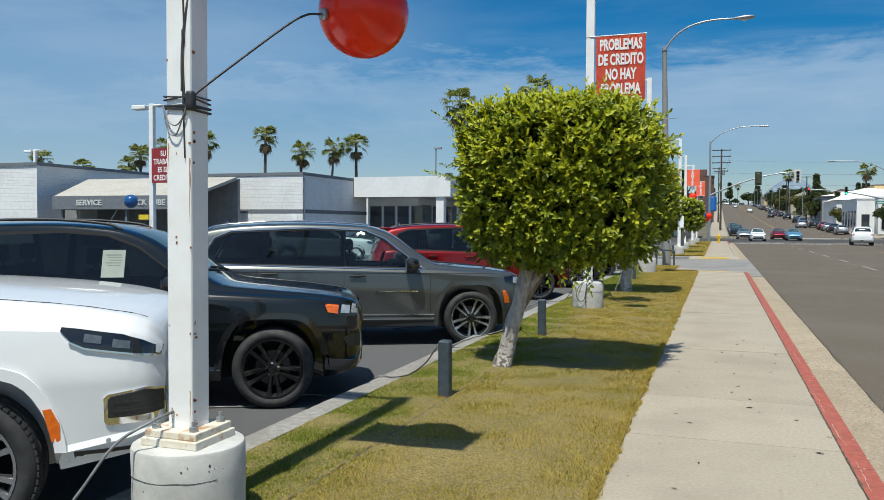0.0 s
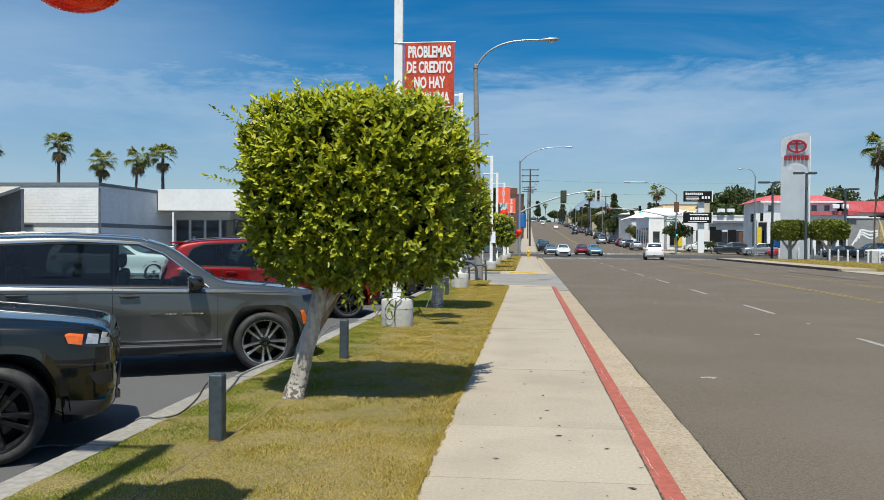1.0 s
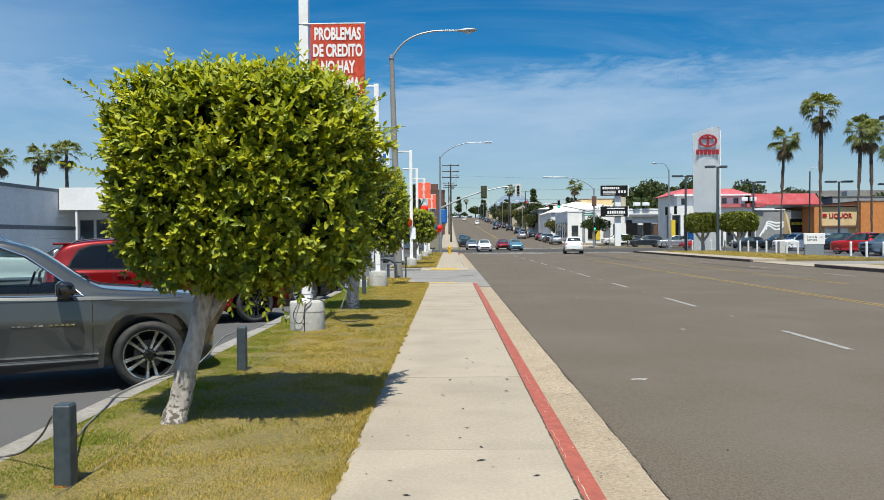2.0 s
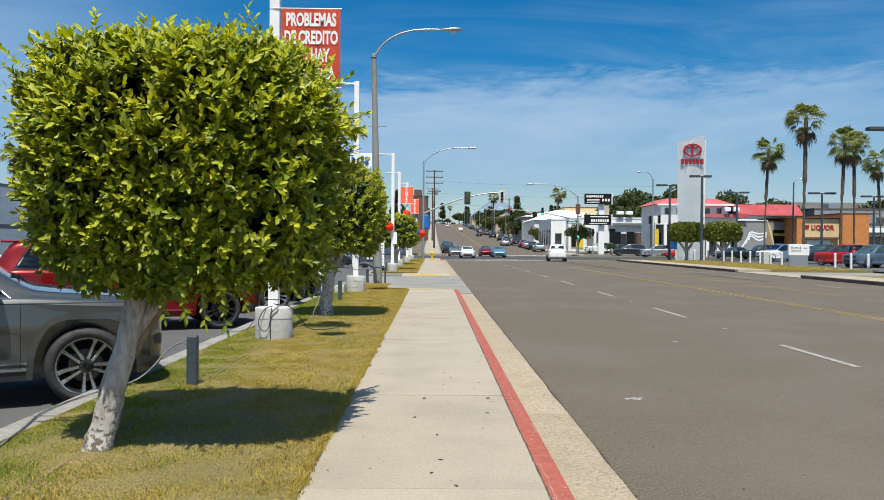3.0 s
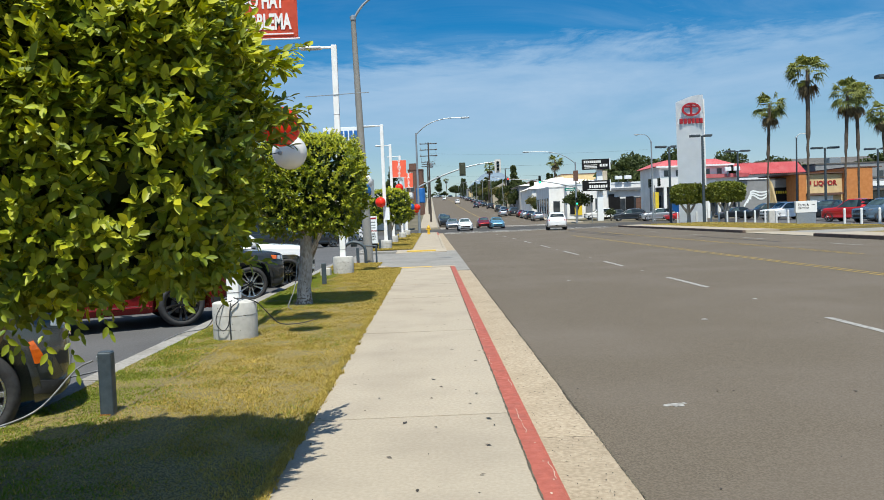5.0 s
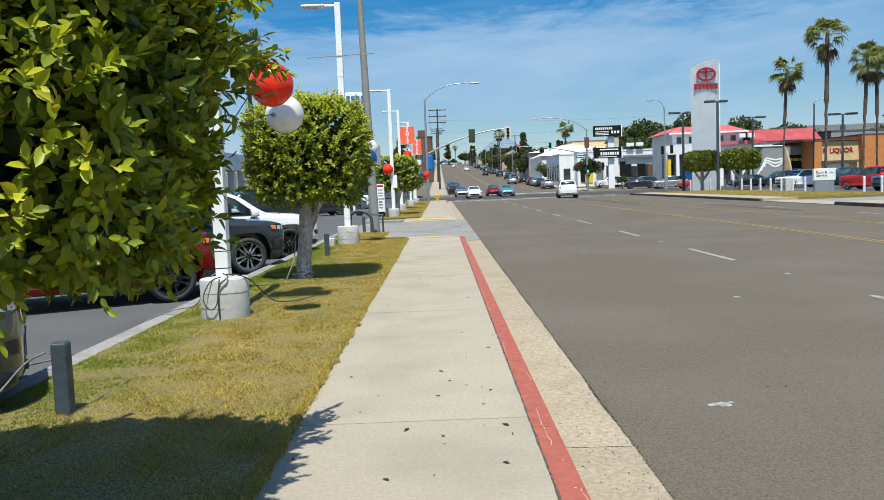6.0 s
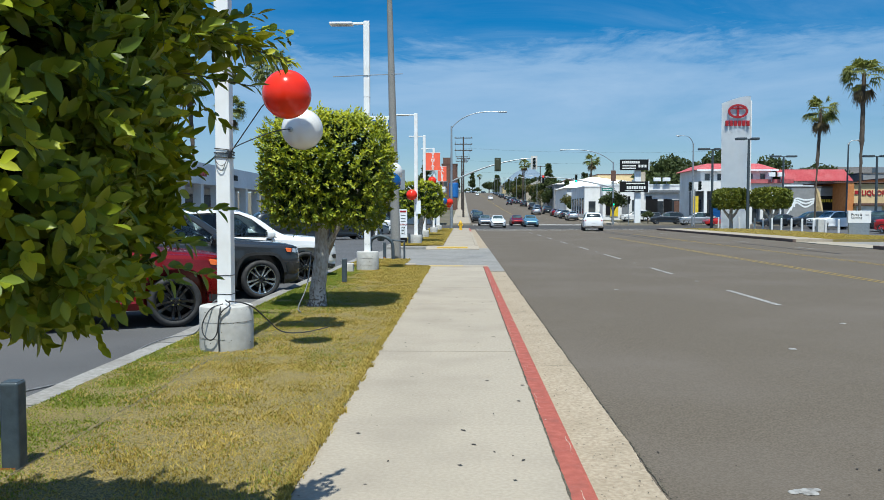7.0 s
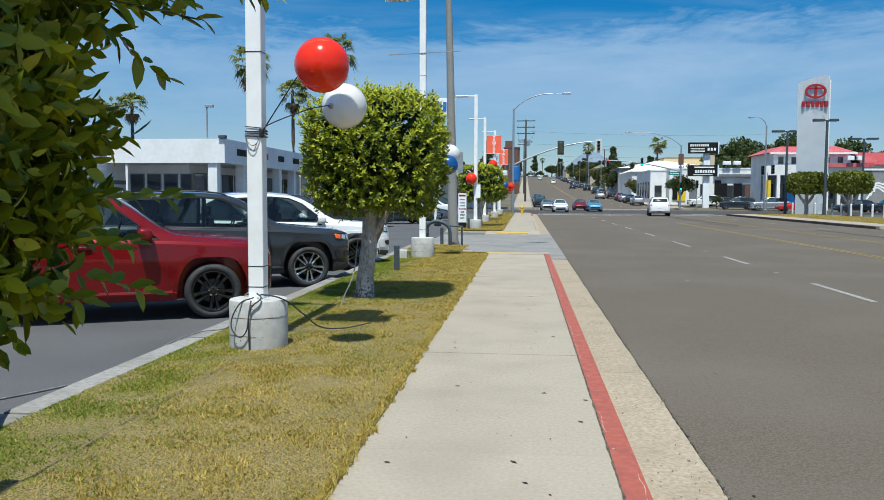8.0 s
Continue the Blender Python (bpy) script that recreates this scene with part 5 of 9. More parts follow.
            # bumper corner with its lamp recess
            if jeep and spec["wr"] < 0.40:
                part("bumper_corner", patch(sc([(0.02, 0.50), (0.015, 0.70), (0.20, 0.715), (0.40, 0.70), (0.43, 0.64), (0.40, 0.52)]), pl, 0.020, 0.02, 0.05), body_mat, body, smooth=40)
                part("fog_recess", patch(sc([(0.05, 0.555), (0.05, 0.665), (0.17, 0.675), (0.27, 0.655), (0.20, 0.565)]), pl, 0.023, 0.004, 0.05), PLASTIC, body, smooth=40)
                part("lower_lip", patch(sc([(0.03, 0.33), (0.03, 0.42), (0.25, 0.44), (0.44, 0.46), (0.45, 0.36), (0.25, 0.32)]), pl, 0.014, 0.02, 0.06), PLASTIC, body, smooth=40)
            # mirror
            s, z = f(1.80), 1.135 * sz
            y = sh.side(s, 1.10 * sz)
            hm = add_box(bmesh.new(), -s - 0.085, -s + 0.105, sgn * (y + 0.17) - 0.125, sgn * (y + 0.17) + 0.125, z - 0.065, z + 0.125, 0.06, 4)
            for v in hm.verts:
                # the shell narrows to the front and is cut square behind
                if v.co.x > -s:
                    v.co.z = z + 0.02 + (v.co.z - z - 0.02) * (1 - 2.2 * (v.co.x + s))
            mir = part("mirror", hm, GLOSS_BLACK if jeep and trim is not CHROME and body_mat not in (RED_CAR, WHITE_CAR) or body_mat is GREY_CAR else body_mat if body_mat is not SLATE_CAR else CHROME, body, smooth=60)
            part("mirror_stem", box(-s - 0.04, -s + 0.05, *sorted((sgn * (y - 0.03), sgn * (y + 0.09))), z - 0.10, z - 0.045, 0.015), PLASTIC, mir)
            part("mirror_glass", box(-s - 0.089, -s - 0.083, *sorted((sgn * (y + 0.08), sgn * (y + 0.26))), z - 0.03, z + 0.09, 0.002), RIM_SILVER, mir)
            part("marker_light", patch(sc(spec.get("amber", [(0.325, 0.885), (0.315, 0.965), (0.42, 0.98), (0.445, 0.968), (0.42, 0.902)])), pl, 0.024, 0.014, 0.04), AMBER, body, "amber marker light")
            if badge:
                x = f(1.62)
                for i in range(13):
                    u = x + 0.03 + i * 0.052
                    if i not in (0, 6):
                        part("badge_bar", patch([(u, 0.771 * sz), (u + 0.038, 0.771 * sz), (u + 0.038, 0.787 * sz), (u, 0.787 * sz)], pl, 0.006, 0.003), CHROME, body)
        else:
            for c in (spec["fa"], spec["ra"]):
                zc, r = spec["wr"] + 0.02, spec["arch"] - 0.02
                part("wheel_housing", patch([(c - r * math.cos(t), max(zc + r * math.sin(t), 0.27)) for t in np.linspace(-0.3, math.pi + 0.3, 14)], pl, 0.003, 0.01, 1.0), PLASTIC, body)
    s0, w0, s1, w1 = f(wsh[0][0]), wsh[0][1], f(wsh[1][0]), wsh[1][1]
    wk = half / 0.965
    part("windscreen", patch([(s0, -w0 * wk), (s0, w0 * wk), (s1, w1 * wk), (s1, -w1 * wk)], above, 0.005, 0.01), GLASS_FRONT, body, smooth=50)
    r0, r1 = rear_g
    part("rear_window", patch([(f(r0[0]), -r0[1] * wk), (f(r0[0]), r0[1] * wk), (f(r1[0]), r1[1] * wk), (f(r1[0]), -r1[1] * wk)], above, 0.006, 0.01), TINT, body, smooth=50)
    zl, zh = (0.74, 0.91) if not sedan else (0.42, 0.56)
    part("grille", patch([(-0.50, zl * sz), (0.50, zl * sz), (0.55, zh * sz), (-0.55, zh * sz)], ahead, 0.008, 0.02, 0.1), GLOSS_BLACK, car_ob, "black slotted grille", 40)
    part("bumper_intake", patch([(-0.58, 0.42 * sz), (0.58, 0.42 * sz), (0.52, 0.58 * sz), (-0.52, 0.58 * sz)] if not sedan else [(-0.55, 0.26), (0.55, 0.26), (0.5, 0.37), (-0.5, 0.37)], ahead, 0.008, 0.02, 0.1), PLASTIC, car_ob, smooth=40)
    if not fine:
        part("plate", patch([(-0.16, 0.72), (0.16, 0.72), (0.16, 0.84), (-0.16, 0.84)], behind, 0.012, 0.01), STUCCO_W, car_ob)
        part("rear_bumper_strip", patch([(-0.60, 0.42), (0.60, 0.42), (0.60, 0.50), (-0.60, 0.50)], behind, 0.008, 0.02, 0.2), PLASTIC, car_ob)
    if fine:
        for i in range(7):
            c = (i - 3) * 0.145
            part("grille_slot", patch([(c - 0.052, (zl + 0.02) * sz), (c + 0.052, (zl + 0.02) * sz), (c + 0.052, (zh - 0.02) * sz), (c - 0.052, (zh - 0.02) * sz)], ahead, 0.014, 0.006, 0.2), CHROME if trim is CHROME else GLOSS_BLACK, car_ob)
        part("lower_bumper", patch([(-0.70, 0.30 * sz), (0.70, 0.30 * sz), (0.72, 0.37 * sz), (-0.72, 0.37 * sz)], ahead, 0.012, 0.02, 0.1), clad, car_ob, smooth=40)
        for sgn in (-1, 1):
            q = [(0.10, 0.62), (0.25, 0.70), (0.6, 0.755), (1.0, 0.775), (1.42, 0.775)]
            part("hood_gap", patch([(f(s), sgn * (y - 0.004) * wk) for s, y in q] + [(f(s), sgn * (y + 0.004) * wk) for s, y in q[::-1]], above, 0.0025, 0.004, 0.2), SEAM_CAR, body)
            part("wiper", tube([above(f(1.50), sgn * 0.2 + 0.25, 0.02), above(f(1.56), sgn * 0.2 - 0.05, 0.022), above(f(1.60), sgn * 0.2 - 0.35, 0.02)], 0.009, 6), PLASTIC, body)
    if fine and not sedan:
        sp = add_box(bmesh.new(), -f(4.62), -f(4.28), -0.60 * wk, 0.60 * wk, sh.over(f(4.3), 0) - 0.045, sh.over(f(4.3), 0) - 0.008, 0.014, 3)
        part("rear_spoiler", sp, body_mat, body, smooth=40)
    if rails:
        for sgn in (-1, 1):
            y = spec["edge"][6][1] - 0.06
            pts = [above(f(s), sgn * y, o) for s, o in ((2.35, 0.005), (2.5, 0.035), (3.0, 0.042), (3.6, 0.042), (4.15, 0.035), (4.3, 0.005))]
            part("roof_rail", tube(spline(pts, 4), 0.014 if fine else 0.02, 8), PLASTIC if body_mat in (BLACK_CAR, RED_CAR, SLATE_CAR) else CHROME, body, smooth=60)
        if fine:
            part("roof_fin", add_lathe(bmesh.new(), [(0.07, 0.0), (0.05, 0.04), (0.012, 0.09)], 12, 'Z', (-f(4.1), 0, sh.over(f(4.1), 0) - 0.005)), GLOSS_BLACK, body, smooth=60)
    # wheels: built once, the off side turned round
    tyre, rm, sp, hub, disc, lip, nut = wheel_meshes(spec, style, not fine)
    first = None
    for s in (spec["fa"], spec["ra"]):
        for sgn in (-1, 1):
            y = sgn * (half - 0.135)
            if first is None:
                w = part("wheel", tyre, TYRE, car_ob, "black tyre on an alloy rim", 50)
                subs = [part("rim", rm, RIM_BARREL, w, smooth=40), part("spokes", sp, face, w, smooth=25), part("hub", hub, rim, w, smooth=40)]
                if fine:
                    subs += [part("brake_disc", disc, BRAKE, w, smooth=40), part("rim_lip", lip, face, w, smooth=40)]
                    one = part("wheel_nut", nut, CHROME, w)
                    subs.append(one)
                    for i in range(5):
                        o = one if i == 0 else part("wheel_nut", one.data, CHROME, w)
                        a = 2 * math.pi * (i + 0.5) / 5 + 0.3
                        o.location = (0.058 * math.cos(a), 0, 0.058 * math.sin(a))
                        if i:
                            subs.append(o)
                else:
                    disc.free(), lip.free(), nut.free()
                first = w
            else:
                w = new("wheel", first.data)
                w.parent = car_ob
                w["label"] = first["label"]
                for o in subs:
                    c = new(o.name.split(".")[0], o.data)
                    c.parent, c.location = w, o.location
            w.location = (-s, y, spec["wr"])
            w.rotation_euler = (0, radians(37 * s), 0 if sgn < 0 else math.pi)
    return car_ob, sh


SEAM_CAR = mat("panel_gap", (0.006, 0.006, 0.006), (0.01, 0.01, 0.01), 10, 0.7)
SUV_LONG = stretched(SUV_STUB, 2.68, 0.36, 1.005, 1.015, 1.0, wr=0.39, arch=0.465, amber=[(0.36, 0.60), (0.37, 0.68), (0.43, 0.79), (0.47, 0.78), (0.43, 0.60)])
WAGON = dict(L=5.45, fa=1.03, ra=4.15, wr=0.415, arch=0.49, map=lambda s: s * 1.13, sz=1.10, plain_light=False,
             top=[(0, 1.01), (0.03, 1.12), (0.10, 1.185), (0.30, 1.245), (0.7, 1.305), (1.2, 1.345), (1.60, 1.37), (1.78, 1.44), (2.40, 1.80), (2.75, 1.875), (3.4, 1.91), (4.6, 1.89), (5.1, 1.81), (5.25, 1.70), (5.38, 1.30), (5.45, 0.9)],
             belt=[(0, 0.94), (0.05, 1.06), (0.2, 1.145), (0.6, 1.20), (1.7, 1.23), (4.9, 1.265), (5.3, 1.18), (5.45, 0.85)],
             plan=[(0, 0.78), (0.04, 0.86), (0.10, 0.925), (0.22, 0.98), (0.45, 1.02), (0.9, 1.035), (4.8, 1.03), (5.3, 0.95), (5.45, 0.8)],
             edge=[(0, 0.60), (0.1, 0.76), (0.4, 0.86), (1.5, 0.90), (1.85, 0.86), (2.45, 0.77), (3.4, 0.76), (4.8, 0.74), (5.2, 0.76), (5.45, 0.68)],
             foot=[(0, 0.60), (0.05, 0.47), (0.3, 0.41), (0.9, 0.33), (4.8, 0.34), (5.45, 0.55)],
             amber=[(0.445, 0.51), (0.45, 0.60), (0.485, 0.675), (0.52, 0.67), (0.485, 0.51)])

# ---- parked cars of the dealer's row ----
wagon, wsh_ = car("white_suv", "large white sport utility vehicle with chrome trim by the lawn", WAGON, WHITE_CAR, (-2.735, 4.885, LOT), 30, style="multi", rim=RIM_DARK, face=RIM_SILVER, clad=PLASTIC, group="parked dealer cars")
black, bsh = car("black_suv", "glossy black sport utility vehicle with a paper window sticker", SUV, BLACK_CAR, (-2.93, 8.10, LOT), 27, style="star", trim=None, clad=GLOSS_BLACK, group="parked dealer cars", windows=(GLASS_TINTED, GLASS_TINTED, GLASS_TINTED))
grey, gsh = car("grey_suv", "long granite grey sport utility vehicle with chrome window trim", SUV_LONG, GREY_CAR, (-2.432, 12.538, LOT), 27, style="split", rim=RIM_BLACK, face=RIM_SILVER, badge=True, group="parked dealer cars")
red, rsh = car("red_suv", "dark red sport utility vehicle with black wheels, parked by the lawn", SUV, RED_CAR, (-2.90, 19.65, LOT), 27, style="star", trim=None, clad=RED_CAR, group="parked dealer cars")
slate, ssh = car("slate_suv", "dark slate sport utility vehicle with grey alloy wheels", SUV, SLATE_CAR, (-2.63, 23.50, LOT), 27, style="split", rim=RIM_BLACK, face=RIM_SILVER, trim=PLASTIC, group="parked dealer cars")
white2, w2sh = car("white_suv", "white sport utility vehicle with black wheels beside the slate one", SUV, WHITE_CAR, (-2.45, 26.95, LOT), 27, style="star", trim=None, clad=WHITE_CAR, group="parked dealer cars")

# price sheet on the black car's rear side window, its colour dimmed for the tint
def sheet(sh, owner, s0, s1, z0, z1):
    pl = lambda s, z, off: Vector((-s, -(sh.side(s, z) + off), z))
    p = part("window_sticker", patch([(s0, z0), (s1, z0), (s1, z1), (s0, z1)], pl, 0.009, 0.002), PAPER_DIMMED, owner, "cream paper price sheet, dimmed in colour as if behind tinted glass")
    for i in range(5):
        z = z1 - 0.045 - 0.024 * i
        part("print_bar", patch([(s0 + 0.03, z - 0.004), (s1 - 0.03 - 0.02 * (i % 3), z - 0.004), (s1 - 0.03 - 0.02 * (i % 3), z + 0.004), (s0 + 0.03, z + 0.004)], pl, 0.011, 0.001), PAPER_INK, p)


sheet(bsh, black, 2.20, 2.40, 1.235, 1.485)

# the large white car: lamps, chrome frames and grille ribs of its nose
for sgn in (-1, 1):
    pl = lambda s, z, off, sgn=sgn: Vector((-s, sgn * (wsh_.side(s, z) + off), z))
    ff = part("fog_lamp_frame", patch([(0.0, 0.63), (0.0, 0.80), (0.08, 0.825), (0.27, 0.80), (0.29, 0.78), (0.29, 0.65), (0.27, 0.63)], pl, 0.010, 0.02, 0.05), CHROME, wagon, "chrome fog lamp frame", 40)
    part("fog_lamp", patch([(0.005, 0.67), (0.005, 0.79), (0.08, 0.812), (0.25, 0.787), (0.268, 0.77), (0.268, 0.67)], pl, 0.018, 0.02, 0.05), PLASTIC, ff, smooth=40)
    for z in (0.70, 0.75):
        part("lamp_bar", patch([(0.02, z), (0.02, z + 0.014), (0.24, z + 0.010), (0.24, z - 0.002)], pl, 0.022, 0.004, 0.06), PLASTIC, ff, smooth=40)
    hh = part("headlight_housing", patch([(0.02, 0.995), (0.02, 1.030), (0.10, 1.085), (0.20, 1.125), (0.42, 1.165), (0.50, 1.175), (0.505, 1.155), (0.45, 1.095), (0.38, 1.062), (0.15, 1.020)], pl, 0.008, 0.02, 0.05), GLOSS_BLACK, wagon, "dark headlight housing", 40)
    part("lamp_edge", patch([(0.02, 0.986), (0.02, 0.996), (0.15, 1.021), (0.38, 1.063), (0.455, 1.098), (0.462, 1.090), (0.385, 1.053), (0.15, 1.011)], pl, 0.014, 0.004, 0.05), CHROME, hh, smooth=40)
    for a, z in ((0.16, 1.045), (0.30, 1.080)):
        part("headlight_lens", patch([(a, z), (a - 0.003, z + 0.042), (a + 0.082, z + 0.058), (a + 0.088, z + 0.014)], pl, 0.013, 0.004, 0.05), LAMP_GLASS, hh, smooth=40)
    part("valance", patch([(0.03, 0.45), (0.03, 0.50), (0.30, 0.50), (0.44, 0.50), (0.44, 0.405), (0.3, 0.415)], pl, 0.008, 0.02, 0.08), PLASTIC, wagon, "black lower valance", 40)
    part("parking_sensor", patch([(0.27 + 0.013 * math.cos(t), 0.545 + 0.013 * math.sin(t)) for t in np.linspace(0, 2 * math.pi, 11)[:-1]], pl, 0.003, 0.003, 0.2), GREY_TRIM, wagon)

# ---- poles, balloons and banners on the lawn ----
def square_tube(x, y, w, z0, z1, bevel=0.012):
    return box(x - w / 2, x + w / 2, y - w / 2, y + w / 2, z0, z1, bevel, 2)


def footing(name, r, h, chips=0):
    """A cast concrete drum with form rings and a worn rim."""
    rnd = random.Random(chips)
    prof = [(r * 0.98, -0.12), (r, -0.1), (r, h * 0.3), (r, h * 0.6), (r, h - 0.02), (r - 0.006, h - 0.006), (r - 0.02, h), (0.02, h + 0.004)]
    bm = lathe(prof, 48)
    for v in bm.verts:
        n = noise.noise((v.co.x * 6 + chips, v.co.y * 6, v.co.z * 6))
        if v.co.z > 0:
            v.co.x += v.co.x / r * 0.006 * n
            v.co.y += v.co.y / r * 0.006 * n
    return bm


def lamp_pole(at, w, foot_r, foot_h, height, head_dir=-1, label="", banner=None, plate=False, bands=(), head=True, group="white lot poles", low=False):
    p = thing("lot_lamp_pole", at, label, "lamp post", group)
    part("footing", footing("footing", foot_r, foot_h, int(at[1] * 7)), POLE_CONC, p, "grey cast concrete footing", 35)
    rd = random.Random(int(at[1] * 13))
    for zl in (foot_h * 0.30, foot_h * 0.66):
        a0 = rd.uniform(3.3, 4.2)
        pts = [((foot_r + 0.0015) * math.cos(a), (foot_r + 0.0015) * math.sin(a), zl + 0.006 * noise.noise((a * 3, zl * 9, at[1]))) for a in np.linspace(a0, a0 + rd.uniform(1.2, 2.6), 26)]
        part("form_line", tube(pts, [0.0016 + 0.0016 * abs(noise.noise((k * 0.7, zl, 3))) for k in range(26)], 5), JOINT_DIRT, p)
    for k in range(34):
        a, z, r = rd.uniform(3.3, 6.1), rd.uniform(0.03, foot_h - 0.03), rd.uniform(0.002, 0.007)
        pit = lathe([(r, 0.0), (r * 0.7, 0.0012), (0.0, 0.0015)], 7)
        bmesh.ops.transform(pit, matrix=Matrix.Translation(((foot_r - 0.0005) * math.cos(a), (foot_r - 0.0005) * math.sin(a), z)) @ Matrix.Rotation(a, 4, 'Z') @ Matrix.Rotation(math.pi / 2, 4, 'Y'), verts=pit.verts)
        part("air_hole", pit, JOINT_DIRT, p)
    z0 = foot_h
    if plate:
        part("base_plate", box(-0.175, 0.175, -0.175, 0.175, foot_h, foot_h + 0.045, 0.006), PLATE, p, "rust-streaked steel base plate")
        part("base_plate", box(-0.16, 0.16, -0.16, 0.16, foot_h + 0.045, foot_h + 0.085, 0.006), PLATE, p)
        for i in (-1, 1):
            for j in (-1, 1):
                b = lathe([(0.024, 0), (0.024, 0.026), (0.012, 0.028), (0.012, 0.055), (0.0, 0.058)], 6, at=(i * 0.118, j * 0.118, foot_h + 0.085))
                part("bolt", b, GALV, p, smooth=30)
        z0 = foot_h + 0.085
    shaft = part("shaft", square_tube(0, 0, w, z0 - 0.01, height), WHITE_STEEL, p, "white painted square steel shaft")
    h2 = w / 2
    for zb in bands:
        part("seam_band", box(-h2 - 0.003, h2 + 0.003, -h2 - 0.003, h2 + 0.003, zb, zb + 0.008), TAPE, shaft)
    if head:
        arm = add_box(bmesh.new(), *sorted((0, head_dir * 0.42)), -0.035, 0.035, height - 0.09, height - 0.03, 0.008)
        part("lamp_arm", arm, WHITE_STEEL, p)
        hd = add_box(bmesh.new(), *sorted((head_dir * 0.36, head_dir * 0.98)), -0.15, 0.15, height - 0.10, height - 0.035, 0.02)
        hp = part("lamp_head", hd, WHITE_STEEL, p, "flat white lamp head")
        part("lens", box(*sorted((head_dir * 0.46, head_dir * 0.92)), -0.11, 0.11, height - 0.106, height - 0.098), SIGNAL_BACK, hp)
    if banner:
        lines, zb0, zb1, bx0, bx1, size = banner
        b = thing("banner", (at[0], at[1], at[2] + zb0), "red vinyl banner with white lettering, hung from a lamp post", "banner", "street banners")
        bm = bmesh.new()
        nx, nz = 8, 10
        rows = []
        for j in range(nz + 1):
            rows.append([bm.verts.new((bx0 + (bx1 - bx0) * i / nx, -h2 - 0.01 + 0.003 * math.sin(i * 0.9 + j * 0.5), (zb1 - zb0) * j / nz)) for i in range(nx + 1)])
        for a, c in zip(rows, rows[1:]):
            for i in range(nx):
                bm.faces.new((a[i], a[i + 1], c[i + 1], c[i]))
        bmesh.ops.solidify(bm, geom=bm.faces[:], thickness=0.004)
        part("cloth", bm, BANNER_RED, b, smooth=60)
        for z in (zb0 - 0.012, zb1 + 0.012):
            part("bracket", tube([(0, -h2 - 0.005, z - zb0), (bx1 + 0.02, -h2 - 0.005, z - zb0)], 0.011, 8), WHITE_STEEL, b)
        n = len(lines)
        for i, (t, wd, bold) in enumerate(lines):
            zc = (zb1 - zb0) * (1 - (i + 0.62) / (n + 0.35))
            words("lettering", t, size, BANNER_WHITE, b, pose((bx0 + bx1) / 2, -h2 - 0.0185, zc, 90, 0, 0), 0.0006, width=wd, bold=bold)
        if n == 4:
            part("small_print_bar", box(bx0 + 0.30, bx1 - 0.06, -h2 - 0.026, -h2 - 0.022, 0.045, 0.062), BANNER_WHITE, b)
    return p


def balloon(centre, r, material, tie, colour):
    """A glossy vinyl ball held on a bent rod that is strapped to a pole."""
    c, t = Vector(centre), Vector(tie)
    b = thing("balloon", c, "glossy %s vinyl balloon on a bent wire from a lamp post" % colour, "balloon", "vinyl balloons")
    d = t - c
    neck = Vector((d.x, d.y, d.z * 0.35)).normalized()
    rot = Vector((0, 0, 1)).rotation_difference(neck).to_matrix().to_4x4()
    prof = [(r * math.sin(a), r * math.cos(a) * (1.0 if a > 0.5 else 1.0)) for a in np.linspace(0.10, math.pi - 0.002, 30)]
    ball = lathe([(0.022, r * 1.10), (0.026, r * 1.06), (0.030, r * 1.01)] + prof, 40)
    bmesh.ops.transform(ball, matrix=rot, verts=ball.verts)
    part("ball", ball, material, b, smooth=80)
    ring = lathe([(0.03, r * 1.0), (0.034, r * 1.02), (0.034, r * 1.08), (0.024, r * 1.12), (0.0, r * 1.12)], 16)
    bmesh.ops.transform(ring, matrix=rot, verts=ring.verts)
    part("collar", ring, GALV, b, smooth=40)
    tip = neck * (r * 1.1)
    low = d
    flat = Vector((d.x, d.y, 0))
    pts = [tip, tip + neck * 0.10, low * 0.5 + Vector((0, 0, abs(d.z) * 0.22)), low + flat.normalized() * -0.10 + Vector((0, 0, 0.09)), low]
    part("rod", tube(spline(pts, 6), [0.0065] * (4 * 6) + [0.011], 8), TAPE, b, smooth=60)
    return b


WORDS2 = (("PROBLEMAS", 0.52, 0.011), ("DE CREDITO", 0.52, 0.011), ("NO HAY", 0.52, 0.011), ("PROBLEMA", 0.53, 0.011))
P1 = lamp_pole((-2.04, 4.02, 0), 0.155, 0.298, 0.43, 7.1, -1, "rust-marked white steel lamp post on a concrete drum", plate=True, bands=(), banner=((), 4.05, 5.25, 0.13, 1.03, 0.24))
P2 = lamp_pole((-1.72, 15.90, 0), 0.16, 0.295, 0.50, 7.15, -1, "white steel lamp post with a red banner on concrete", bands=(0.62, 0.83, 2.98, 5.2), banner=(WORDS2, 3.98, 5.20, 0.12, 1.04, 0.282))
P3 = lamp_pole((-1.62, 28.25, 0), 0.16, 0.295, 0.50, 6.6, -1, "white steel lamp post on a pale concrete footing", bands=(0.7, 4.6))
rs = random.Random(11)
